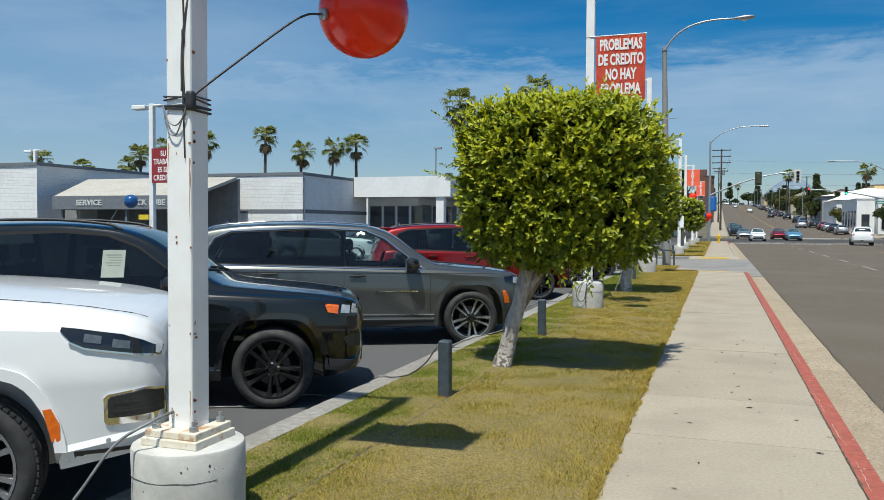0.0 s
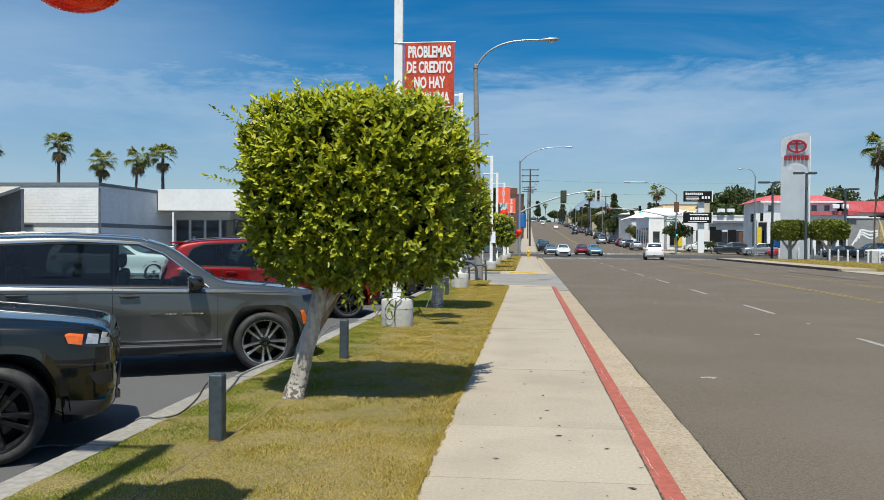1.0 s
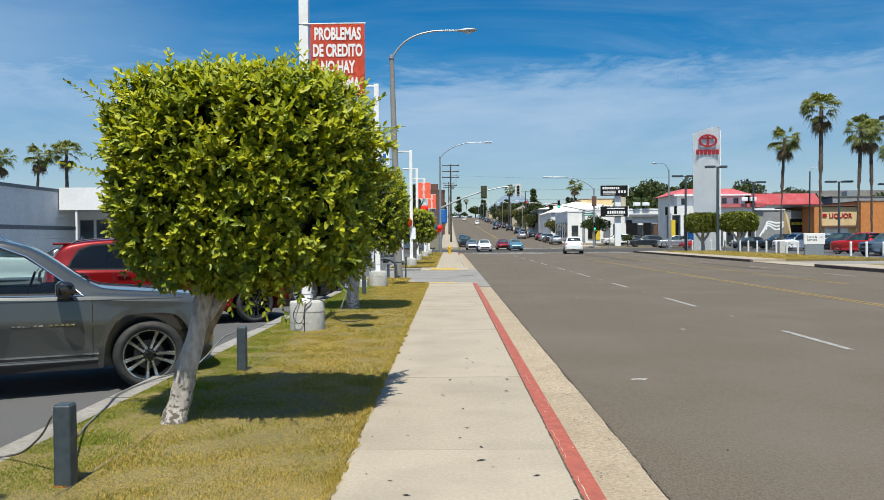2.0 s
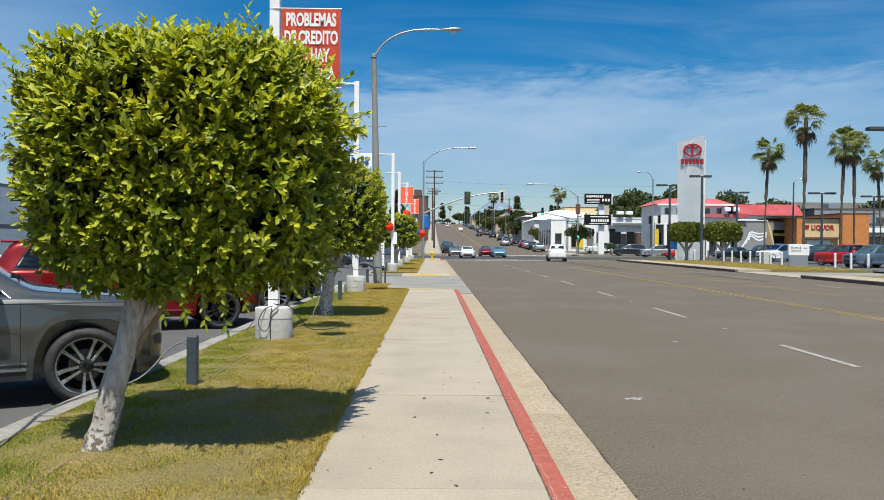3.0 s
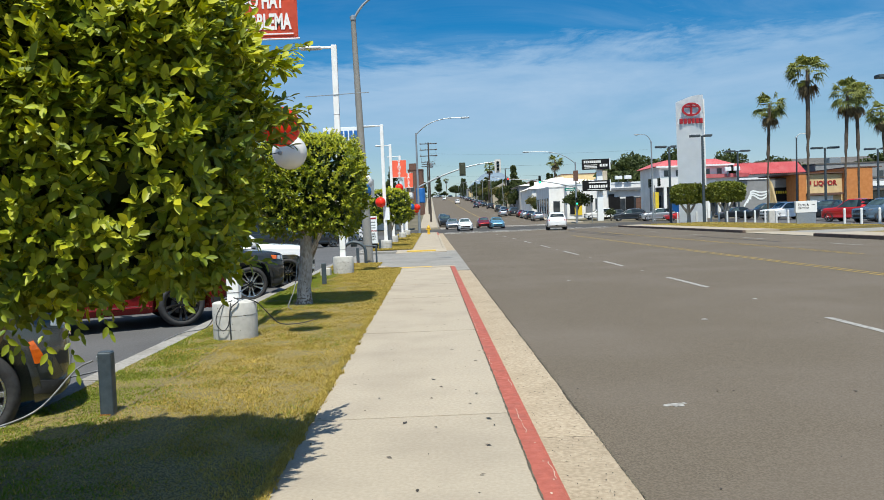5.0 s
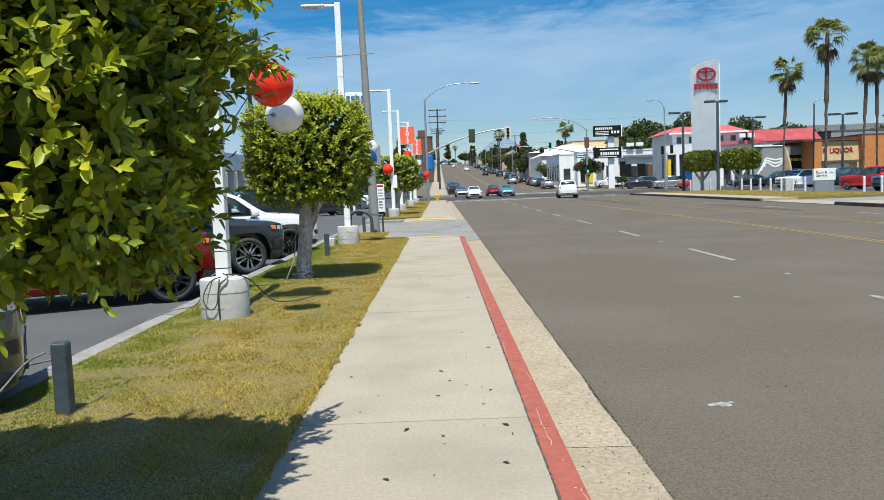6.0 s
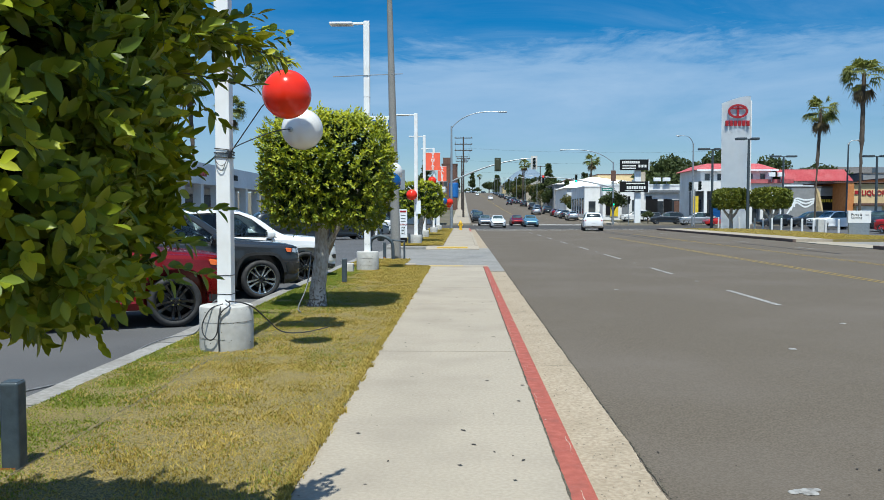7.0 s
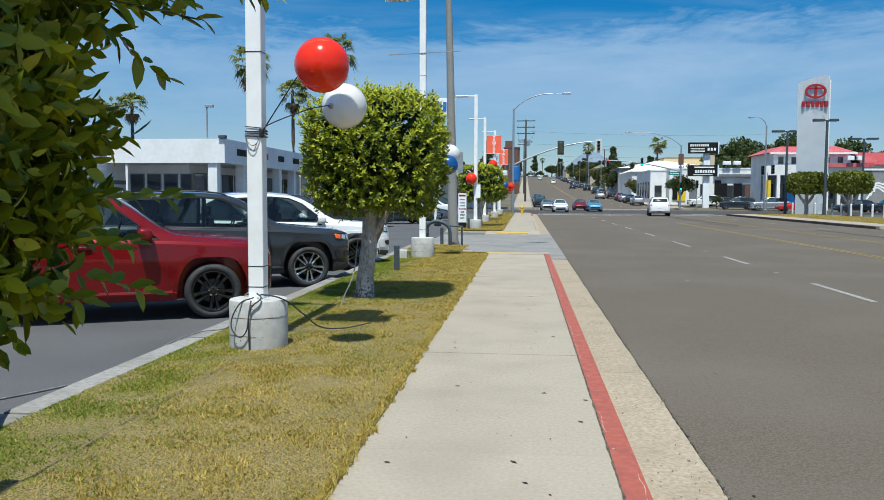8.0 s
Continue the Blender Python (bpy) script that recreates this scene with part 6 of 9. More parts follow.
for i in range(34):
    z = rs.choice((1.02, 1.05, 1.95, 2.02, 0.62, 0.70, 0.56, 1.5, 2.5, 2.9, 2.06)) + rs.uniform(-0.04, 0.04)
    s = rs.uniform(0.003, 0.011)
    e = rs.choice((0, 1))
    u = rs.choice((-0.068, 0.062, 0.07, -0.02)) + rs.uniform(-0.008, 0.008)
    if e:
        part("rust_spot", box(u, u + s * rs.uniform(0.6, 1.3), -0.0797, -0.076, z, z + s * rs.uniform(0.8, 2.4)), RUST, P1)
    else:
        part("rust_spot", box(0.076, 0.0797, -0.07 + rs.uniform(0, 0.03), -0.05 + rs.uniform(0, 0.02), z, z + s * 2), RUST, P1)
for x, z, l, w in ((0.070, 1.95, 0.34, 0.010), (-0.062, 2.03, 0.14, 0.012), (0.066, 0.72, 0.20, 0.008), (-0.05, 0.62, 0.09, 0.010)):
    # weeping streaks below rust spots, narrowing downwards
    bm = bmesh.new()
    prev = None
    for k in range(13):
        u = k / 12
        o, ww = 0.003 * noise.noise((z * 9, u * 6, 0)), w * (1 - 0.85 * u) * (0.8 + 0.5 * noise.noise((x * 50, u * 9, 2)))
        row = [bm.verts.new((x + o - ww / 2, -0.0782, z - l * u)), bm.verts.new((x + o + ww / 2, -0.0782, z - l * u))]
        if prev:
            bm.faces.new((prev[0], prev[1], row[1], row[0]))
        prev = row
    part("rust_streak", bm, RUST_PALE, P1)

# straps and loose cable coils where the balloon rods are tied on
def strap(p, w, z, seed):
    rs = random.Random(seed)
    h = w / 2 + 0.008
    for k in range(5):
        zz = z + rs.uniform(-0.05, 0.05)
        pts = [(h, -h, zz), (-h, -h, zz + rs.uniform(-0.02, 0.02)), (-h, h, zz), (h, h, zz + rs.uniform(-0.02, 0.02)), (h, -h, zz)]
        part("wire_wrap", tube(pts, 0.0045 + 0.002 * (k % 2), 6), CABLE, p)
    for k in range(2):
        pts = [(-h, -h - 0.004, z - 0.02), (-h * 0.6, -h - 0.012, z - 0.10 - 0.05 * k), (0, -h - 0.014, z - 0.13 - 0.05 * k), (h * 0.5, -h - 0.012, z - 0.09), (h * 0.8, -h - 0.006, z - 0.01)]
        part("wire_loop", tube(spline(pts, 5), 0.004, 6), CABLE_GREY, p, smooth=60)
    part("tape_knot", box(h - 0.03, h + 0.02, -h - 0.018, -h + 0.03, z - 0.05, z + 0.05, 0.018, 3), TAPE, p, smooth=60)


strap(P1, 0.155, 2.25, 1), strap(P2, 0.16, 2.18, 2)
for z in (3.0, 2.62, 2.4):
    part("cable_run", tube([(0.03, -0.082, z), (0.045, -0.084, z - 0.45)], 0.004, 6), CABLE, P1)
part("cable_run", tube(spline([(0.085, -0.03, 7.0), (0.09, -0.03, 4.5), (0.10, -0.05, 3.2), (0.04, -0.085, 2.6), (0.03, -0.085, 2.3)], 6), 0.007, 6), CABLE, P1)

balloon((-1.39, 4.85, 2.886), 0.272, BALL_RED, (-1.95, 3.93, 2.26), "red")
balloon((-0.87, 15.25, 2.745), 0.25, BALL_RED, (-1.63, 15.80, 2.18), "red")
balloon((-1.10, 17.15, 2.59), 0.26, BALL_WHITE, (-1.63, 15.82, 2.18), "white")
balloon((-0.98, 28.3, 2.36), 0.26, BALL_BLUE, (-1.55, 28.2, 2.3), "blue")
balloon((-0.96, 28.75, 2.66), 0.25, BALL_WHITE, (-1.55, 28.2, 2.2), "white")

# ---- power leads ----
lead = thing("power_lead", (-2.3, 9.0, LOT), "grey electric lead looped along posts and kerb", "cable")


def run(pts, r=0.011, material=CABLE_GREY, owner=lead):
    o = owner.location
    part("length", tube(spline([(a - o[0], b - o[1], c - o[2]) for a, b, c in pts], 6), r, 8), material, owner, smooth=60)


run([(-2.08, 3.94, 0.60), (-2.10, 3.80, 0.58), (-2.22, 3.66, 0.48), (-2.35, 3.55, 0.25), (-2.55, 3.5, 0.0), (-2.85, 3.55, LOT + 0.012), (-3.2, 3.9, LOT + 0.012)], 0.008)
run([(-4.3, 6.4, LOT + 0.012), (-3.79, 6.71, LOT + 0.012), (-3.47, 6.88, LOT + 0.012), (-3.37, 7.22, LOT + 0.012), (-3.24, 7.49, LOT + 0.012), (-2.97, 7.54, LOT + 0.012), (-2.82, 7.85, LOT + 0.012), (-2.67, 7.97, 0.02), (-2.5, 7.97, 0.026), (-2.25, 7.82, 0.10), (-2.0, 7.6, 0.27), (-1.86, 7.46, 0.42), (-1.78, 7.38, 0.48)], 0.008)
run([(-1.70, 7.34, 0.49), (-1.85, 7.6, 0.42), (-2.05, 8.2, 0.12), (-2.3, 8.9, 0.03), (-2.45, 9.6, 0.03), (-2.60, 10.3, 0.03), (-2.55, 11.0, 0.03), (-2.2, 11.4, 0.12), (-1.95, 11.6, 0.40), (-1.82, 11.65, 0.47)], 0.008)
run([(-4.4, 12.5, LOT + 0.01), (-3.75, 13.4, LOT + 0.01), (-3.29, 13.99, LOT + 0.01), (-2.92, 14.71, LOT + 0.01), (-2.80, 15.4, LOT + 0.01), (-2.66, 15.85, 0.02), (-2.60, 16.5, 0.03), (-2.3, 16.55, 0.08), (-2.04, 16.2, 0.36), (-1.88, 15.98, 0.53), (-1.74, 15.9, 0.55)], 0.008)
coil = thing("cable_coil", (-1.72, 15.6, 0.0), "black cable looped over a concrete footing", "cable")
run([(-1.70, 15.70, 0.53), (-1.80, 15.60, 0.49), (-1.885, 15.585, 0.34), (-1.88, 15.575, 0.22), (-1.80, 15.565, 0.15), (-1.73, 15.565, 0.22), (-1.705, 15.57, 0.40), (-1.70, 15.62, 0.51)], 0.007, CABLE, coil)
run([(-1.70, 15.80, 0.56), (-1.60, 15.62, 0.53), (-1.705, 15.575, 0.40), (-1.705, 15.57, 0.0)], 0.008, CABLE, coil)
run([(-1.66, 15.8, 0.55), (-1.5, 15.75, 0.54), (-1.40, 15.9, 0.46), (-1.36, 16.3, 0.28), (-1.28, 16.7, 0.08), (-1.05, 16.9, 0.04), (-0.8, 17.2, 0.06)], 0.008, CABLE, coil)
run([(-1.5, 19.75, 0.9), (-1.52, 19.5, 0.4), (-1.6, 19.2, 0.08), (-1.5, 18.9, 0.04)], 0.009, CABLE_GREY, coil)

# ---- steel bollards ----
def bollard_mesh():
    bm = bmesh.new()
    w, d, h = 0.108, 0.108, 0.53
    # a square hollow post with rounded corners
    add_box(bm, -w / 2, w / 2, -d / 2, d / 2, -0.1, h, 0.014, 3)
    return bm


bol = thing("bollard", (-1.72, 7.36, 0), "short dark steel bollard set in the lawn", "bollard", "steel bollards")
part("post", bollard_mesh(), DARK_STEEL, bol)
part("cap", box(-0.046, 0.046, -0.046, 0.046, 0.525, 0.534, 0.003), DARK_STEEL, bol)
part("lead_clip", box(-0.07, -0.05, -0.03, 0.03, 0.45, 0.50, 0.004), GALV, bol)
part("rust_foot", box(-0.0555, 0.03, -0.0555, -0.05, 0.0, 0.025), RUST, bol)
for x, y in ((-1.735, 11.70), (-1.66, 24.35), (-1.75, 34.2), (-1.7, 46.0), (-1.7, 57), (-1.7, 60)):
    copy_thing(bol, pose(x, y, 0, 0, 0, 3))

# ---- clipped street trees ----
def leaf_blades(P, d, w, size, seed, fold=0.22, wide=0.50):
    """Ovate leaves, folded along the midrib: base points, pointing directions and facing directions."""
    rg = np.random.RandomState(seed)
    n = len(P)
    d = d / np.linalg.norm(d, axis=1)[:, None]
    w = w - d * (d * w).sum(1)[:, None] * 0.9
    w = w / (np.linalg.norm(w, axis=1)[:, None] + 1e-9)
    u = np.cross(d, w)
    u /= np.linalg.norm(u, axis=1)[:, None] + 1e-9
    l = (size * rg.uniform(0.65, 1.3, n))[:, None]
    h = l * wide * 0.5
    curl = -w * l
    rows = [P]
    for along, across, lift in ((0.15, 0.60, 0.45), (0.42, 1.0, 0.8), (0.75, 0.68, 0.6)):
        for sgn in (1, -1):
            rows.append(P + d * l * along + u * h * across * sgn + w * h * fold * lift + curl * 0.16 * along * along)
    rows.append(P + d * l + curl * 0.16)
    V = np.stack(rows, 1).reshape(-1, 3)
    k = np.arange(n)[:, None] * 8
    F = np.stack([k + np.array((0, 1, 3, 5, 7)), k + np.array((0, 7, 6, 4, 2))], 1).reshape(-1, 5)
    return V, F


def leaf_cloud(points, normals, size, seed, fold=0.3, wide=0.42):
    rg = np.random.RandomState(seed)
    P, Nn = np.asarray(points, float), np.asarray(normals, float)
    n = len(P)
    w = Nn + rg.normal(0, 0.50, (n, 3)) + np.array([0, 0, 0.35])
    d = Nn * 0.45 + rg.normal(0, 0.62, (n, 3)) + np.array([0, 0, 0.45])
    return leaf_blades(P, d, w, size, seed, fold, wide)


def np_mesh(name, V, F, material):
    me = bpy.data.meshes.new(name)
    F = np.asarray(F)
    me.vertices.add(len(V)), me.loops.add(F.size), me.polygons.add(len(F))
    me.vertices.foreach_set("co", np.asarray(V, np.float32).ravel())
    me.loops.foreach_set("vertex_index", F.astype(np.int32).ravel())
    me.polygons.foreach_set("loop_start", np.arange(0, F.size, F.shape[1], dtype=np.int32))
    me.update(calc_edges=True)
    me.validate()
    me.materials.append(material)
    return me


def block_points(n, half, seed, power, spread, rough):
    """Points near the skin of a rounded block, with outward directions."""
    rg = np.random.RandomState(seed)
    d = rg.normal(0, 1, (n, 3))
    d /= np.linalg.norm(d, axis=1)[:, None]
    k = (np.abs(d) ** power).sum(1) ** (-1 / power)
    depth = 1 - np.abs(rg.normal(0, spread, n)).clip(0, 0.7)
    bumps = np.array([noise.noise((a[0] * 3 + seed, a[1] * 3, a[2] * 3)) + 0.7 * noise.noise((a[0] * 8, a[1] * 8 + seed, a[2] * 8)) for a in d])
    half = np.asarray(half)
    P = d * (k * depth * (1 + rough * bumps))[:, None] * half
    nrm = d / half
    nrm /= np.linalg.norm(nrm, axis=1)[:, None]
    keep = P[:, 2] > -half[2] * (0.88 + 0.14 * bumps)
    return P[keep], nrm[keep]


def shoots(base, stem, length, leaves, leaf, seed, tip_young=0.48, reach=0.9, out=None):
    """Leafy shoots: leaves set in a spiral along each stem. Also says which leaves take the young colour: those at the
    tip, mostly on the sunward side.
    """
    rg = np.random.RandomState(seed)
    S = len(base)
    stem = stem / np.linalg.norm(stem, axis=1)[:, None]
    e1 = np.cross(stem, rg.normal(0, 1, (S, 3)))
    e1 /= np.linalg.norm(e1, axis=1)[:, None]
    e2 = np.cross(stem, e1)
    t = np.linspace(0.05, 1.0, leaves)[None, :, None]
    a = (np.arange(leaves)[None, :, None] * 2.4 + rg.uniform(0, 6.28, (S, 1, 1)) + rg.normal(0, 0.3, (S, leaves, 1)))
    rad = np.cos(a) * e1[:, None] + np.sin(a) * e2[:, None]
    st = np.repeat(stem[:, None], leaves, 1)
    P = base[:, None] + st * t * length[:, None, None]
    open_ = 0.95 - 0.55 * t
    d = st * (0.35 + 0.65 * t) + rad * open_ + rg.normal(0, 0.18, (S, leaves, 3))
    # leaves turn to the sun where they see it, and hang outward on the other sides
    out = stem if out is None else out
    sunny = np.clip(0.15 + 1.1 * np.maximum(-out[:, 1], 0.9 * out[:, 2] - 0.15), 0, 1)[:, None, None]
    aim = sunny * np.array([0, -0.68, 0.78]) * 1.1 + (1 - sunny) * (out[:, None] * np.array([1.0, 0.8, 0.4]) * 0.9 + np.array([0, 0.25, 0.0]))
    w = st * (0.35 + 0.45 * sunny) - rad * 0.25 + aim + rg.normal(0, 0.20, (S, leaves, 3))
    # upper shoots grow more young leaves; the sunny factor paints the lit side paler
    fresh_sunlit = np.clip(0.55 + 0.36 * base[:, 2:3] / reach, 0.18, 0.92) * (0.26 + 0.84 * sunny[:, 0])
    young = (t[..., 0] > tip_young) & (rg.uniform(0, 1, (S, 1)) < fresh_sunlit)
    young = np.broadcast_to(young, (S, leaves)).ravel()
    size = (leaf * (1.12 - 0.42 * t) * np.ones((S, leaves, 1))).ravel()
    V, F = leaf_blades(P.reshape(-1, 3), d.reshape(-1, 3), w.reshape(-1, 3), size, seed + 5)
    return V, F, young


def leafy_crown(centre, half, count, leaf, seed, power=4.0, strays=60, sprays=(), rough=0.07, taper=0.06):
    """A clipped crown of leafy shoots over an inner filling coloured dark for shade, with stray shoots beyond the
    clipped skin.
    """
    rg = np.random.RandomState(seed)
    P, nrm = block_points(count, half, seed, power, 0.07, rough)
    # the shoots stand in tufts, with dark hollows between them
    tuft = np.array([noise.noise(Vector(p) * 5.5 + Vector((seed, 0, 0))) for p in P])
    thick = rg.uniform(0, 1, len(P)) < np.clip(0.80 + 1.5 * tuft, 0.30, 1)
    P, nrm, tuft = P[thick] * (1 + 0.05 * tuft[thick])[:, None], nrm[thick], tuft[thick]
    stem = nrm * 0.75 + rg.normal(0, 0.38, P.shape) + np.array([0, 0, 0.42])
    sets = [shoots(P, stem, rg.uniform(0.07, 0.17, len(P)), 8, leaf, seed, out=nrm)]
    Q, qn = block_points(strays, half, seed + 3, power, 0.02, 0.02)
    k = Q[:, 2] > -0.25 * half[2]
    Q, qn = Q[k], qn[k]
    sets.append(shoots(Q, qn * 0.6 + np.array([0, 0, 0.75]) + rg.normal(0, 0.2, Q.shape), rg.uniform(0.16, 0.30, len(Q)), 13, leaf * 0.95, seed + 9, 0.35))
    for a, b, m, lf in sprays:
        a, b = np.array([a], float) - centre, np.array([b], float) - centre
        L = np.linalg.norm(b - a, axis=1)
        sets.append(shoots(a, b - a, L, m, lf, seed + m, 0.3, out=np.array([[0.0, 0.0, 1.0]])))
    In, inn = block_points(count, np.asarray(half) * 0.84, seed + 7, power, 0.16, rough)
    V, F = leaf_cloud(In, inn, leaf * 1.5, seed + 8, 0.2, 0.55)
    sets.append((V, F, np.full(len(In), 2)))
    Vs, Fs, ys, off = [], [], [], 0
    for V, F, y in sets:
        # clipped a little wider at the top than below, and drawn in on the sunny side underneath
        g = 1 + taper * np.clip(V[:, 2] / half[2], -1.1, 1.0)
        inside = np.abs(V[:, 0]) < half[0] * 1.25
        V = V * np.stack([np.where(inside, g, 1), np.where(inside, g, 1), np.ones(len(V))], 1)
        V[:, 1] += np.where(inside, 0.9 * taper * np.clip(-V[:, 2] / half[2], 0, 1.1) * np.clip(0.5 - V[:, 1] / half[1], 0, 1.5), 0)
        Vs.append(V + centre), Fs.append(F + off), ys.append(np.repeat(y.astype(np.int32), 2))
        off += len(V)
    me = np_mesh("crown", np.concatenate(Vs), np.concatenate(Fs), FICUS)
    me.materials.append(FICUS_YOUNG_SUNLIT), me.materials.append(FICUS_INNER_SHADE)
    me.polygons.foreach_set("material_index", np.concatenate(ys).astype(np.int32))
    return me


def street_tree(at, lean, half, crown_c, n, leaf, seed, label, strays=60, trunk_r=0.108, sprays=()):
    t = thing("street_tree", at, label, "tree", "clipped street trees")
    bx, by = lean
    zc = crown_c[2] - half[2] * 0.55
    bm = bmesh.new()
    pts = spline([(0, 0, -0.08), (bx * 0.05, by * 0.05, 0.05), (bx * 0.30, by * 0.3, 0.42), (bx * 0.68, by * 0.7, 0.85), (bx * 0.95, by, zc - 0.15), (bx * 1.05, by * 1.1, zc + 0.25)], 6)
    rad = [trunk_r * v for v in np.interp(np.linspace(0, 1, len(pts)), [0, 0.06, 0.16, 0.35, 0.75, 1], [2.15, 1.80, 1.28, 1.0, 0.84, 0.55])]
    add_tube(bm, pts, rad, 24)
    for v in bm.verts:
        q = noise.noise((v.co.x * 9 + seed, v.co.y * 9, v.co.z * 5)) * 0.014 + noise.noise((v.co.x * 28, v.co.y * 28 + seed, v.co.z * 14)) * 0.006
        c = Vector((np.interp(v.co.z, [0, 0.85], [0, bx * 0.68]), 0, v.co.z))
        o = (v.co - c)
        v.co += o.normalized() * q * (2.4 if v.co.z < 0.35 else 1.0)
    part("trunk", bm, BARK, t, "leaning pale grey trunk", 50)
    rg = random.Random(seed)
    fork = Vector((bx * 0.72, by * 0.72, 0.88))
    limbs = [(fork, 0.055)] + [(Vector((bx, by, zc)), 0.05)] * 5
    for i, (o, r) in enumerate(limbs):
        a = rg.uniform(0, 6.28) if i else 0.2
        e = Vector(crown_c) + Vector((math.cos(a) * half[0] * 0.6, math.sin(a) * half[1] * 0.6, rg.uniform(-0.2, 0.6) * half[2]))
        mid = o.lerp(e, 0.5) + Vector((rg.uniform(-0.1, 0.1), rg.uniform(-0.1, 0.1), 0.08))
        ps = spline([o - Vector((0, 0, 0.05)), mid, e], 5)
        part("limb", tube(ps, [r * (1 - 0.75 * k / (len(ps) - 1)) for k in range(len(ps))], 8), BARK, t, smooth=60)
    stub = [Vector((bx * 0.62, by * 0.7 + 0.02, 0.66)), Vector((bx * 0.80 + 0.075, by + 0.05, 0.90)), Vector((bx * 0.9 + 0.15, by + 0.08, 1.12)), Vector((bx + 0.24, by + 0.12, zc))]
    part("limb", tube(spline(stub, 5), [0.045 * trunk_r / 0.088 * (1 - 0.35 * k / 15) for k in range(len(spline(stub, 5)))], 10), BARK_BROWN, t, "brown second stem from the fork", smooth=60)
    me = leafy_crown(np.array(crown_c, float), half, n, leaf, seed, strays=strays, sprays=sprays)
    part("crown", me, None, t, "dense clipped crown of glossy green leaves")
    for i, (a, b, m, lf) in enumerate(sprays[:11]):
        a, b = Vector(a), Vector(b)
        part("twig", tube([a.lerp(Vector(crown_c), 0.25), a, a.lerp(b, 0.5) + Vector((0, 0, 0.01)), b], [0.006, 0.0045, 0.003, 0.0015], 6), TWIG, t)
    return t


# long shoots that stand clear of the clipped crown
SPRAYS_OUT = (
    ((1.40, 0.75, 2.11), (1.79, 1.25, 2.27), 32, 0.084),
    ((1.45, 0.80, 2.21), (1.87, 1.35, 2.15), 27, 0.082),
    ((1.42, 0.60, 2.01), (1.79, 1.00, 2.00), 24, 0.082),
    ((1.40, 0.70, 2.36), (1.73, 1.20, 2.60), 27, 0.084),
    ((1.45, 0.50, 2.31), (1.85, 0.90, 2.50), 27, 0.084),
    ((1.42, 0.90, 2.46), (1.77, 1.35, 2.70), 29, 0.087),
    ((1.40, 0.40, 2.56), (1.69, 0.70, 2.90), 29, 0.087),
    ((1.42, 0.85, 2.16), (1.71, 1.30, 2.35), 24, 0.087),
    ((1.45, 0.60, 2.16), (1.77, 1.05, 2.20), 24, 0.087),
)
SPRAYS_SIDE = (
    ((1.45, -0.3, 2.55), (1.66, -0.35, 2.72), 20, 0.066),
    ((1.50, 0.1, 2.35), (1.74, 0.15, 2.42), 22, 0.068),
    ((-0.42, 0.0, 2.1), (-0.9, -0.1, 2.22), 32, 0.059),
    ((-0.4, 0.1, 2.25), (-0.75, 0.0, 2.3), 21, 0.059),
    ((-0.38, -0.2, 2.65), (-0.66, -0.3, 2.86), 21, 0.056),
    ((1.1, -0.42, 1.6), (1.35, -0.7, 1.55), 21, 0.066),
    ((0.6, -0.5, 1.75), (0.65, -0.78, 1.72), 21, 0.066),
    ((1.35, -0.3, 1.45), (1.68, -0.45, 1.38), 21, 0.066),
)
SPRAYS = SPRAYS_OUT + SPRAYS_SIDE
LOW = tuple(((1.38, y, 1.42), (1.56 + 0.04 * math.sin(y * 9), y - 0.08, 1.20 + 0.08 * math.cos(y * 7)), 14, 0.062) for y in (-0.3, -0.05, 0.2, 0.45, 0.7))
LOW = LOW + tuple(((0.55 + 0.09 * k, -0.42 + 0.16 * math.sin(k * 2.1), 1.32), (0.60 + 0.10 * k, -0.48 + 0.18 * math.sin(k * 2.1), 0.98 + 0.10 * math.sin(k * 3.3)), 15, 0.066) for k in range(7))
LOW = LOW + tuple(((1.40, 0.72 + 0.08 * k, 1.36 + 0.09 * (k % 3)), (1.60 + 0.05 * math.sin(k * 2.7), 0.86 + 0.08 * k, 1.28 + 0.13 * (k % 3)), 15, 0.078) for k in range(6))
SPRAYS = SPRAYS + LOW
rs = random.Random(33)
SIDE = []
for a, b, m, lf in SPRAYS[:11]:
    for k in range(2):
        u = rs.uniform(0.25, 0.7)
        o = tuple(p + (q - p) * u for p, q in zip(a, b))
        SIDE.append((o, (b[0] + rs.uniform(-0.16, 0.04), b[1] + rs.uniform(-0.12, 0.1), b[2] + rs.uniform(-0.16, 0.12)), 14, lf * 1.08))
SPRAYS = SPRAYS + tuple(SIDE)
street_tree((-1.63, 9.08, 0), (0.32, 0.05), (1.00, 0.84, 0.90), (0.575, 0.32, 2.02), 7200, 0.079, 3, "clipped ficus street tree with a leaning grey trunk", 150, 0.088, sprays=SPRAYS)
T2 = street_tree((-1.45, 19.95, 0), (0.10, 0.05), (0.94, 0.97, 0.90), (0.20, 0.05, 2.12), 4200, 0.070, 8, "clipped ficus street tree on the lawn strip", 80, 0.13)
T3 = street_tree((-1.4, 50.0, 0), (0.05, 0.05), (1.05, 1.05, 0.95), (0.05, 0.0, 2.2), 900, 0.13, 21, "small clipped street tree farther along", 20, 0.12)
for y in (61.5, 73.0):
    copy_thing(T3, pose(-1.6, y, 0, 0, 0, 40 + y))

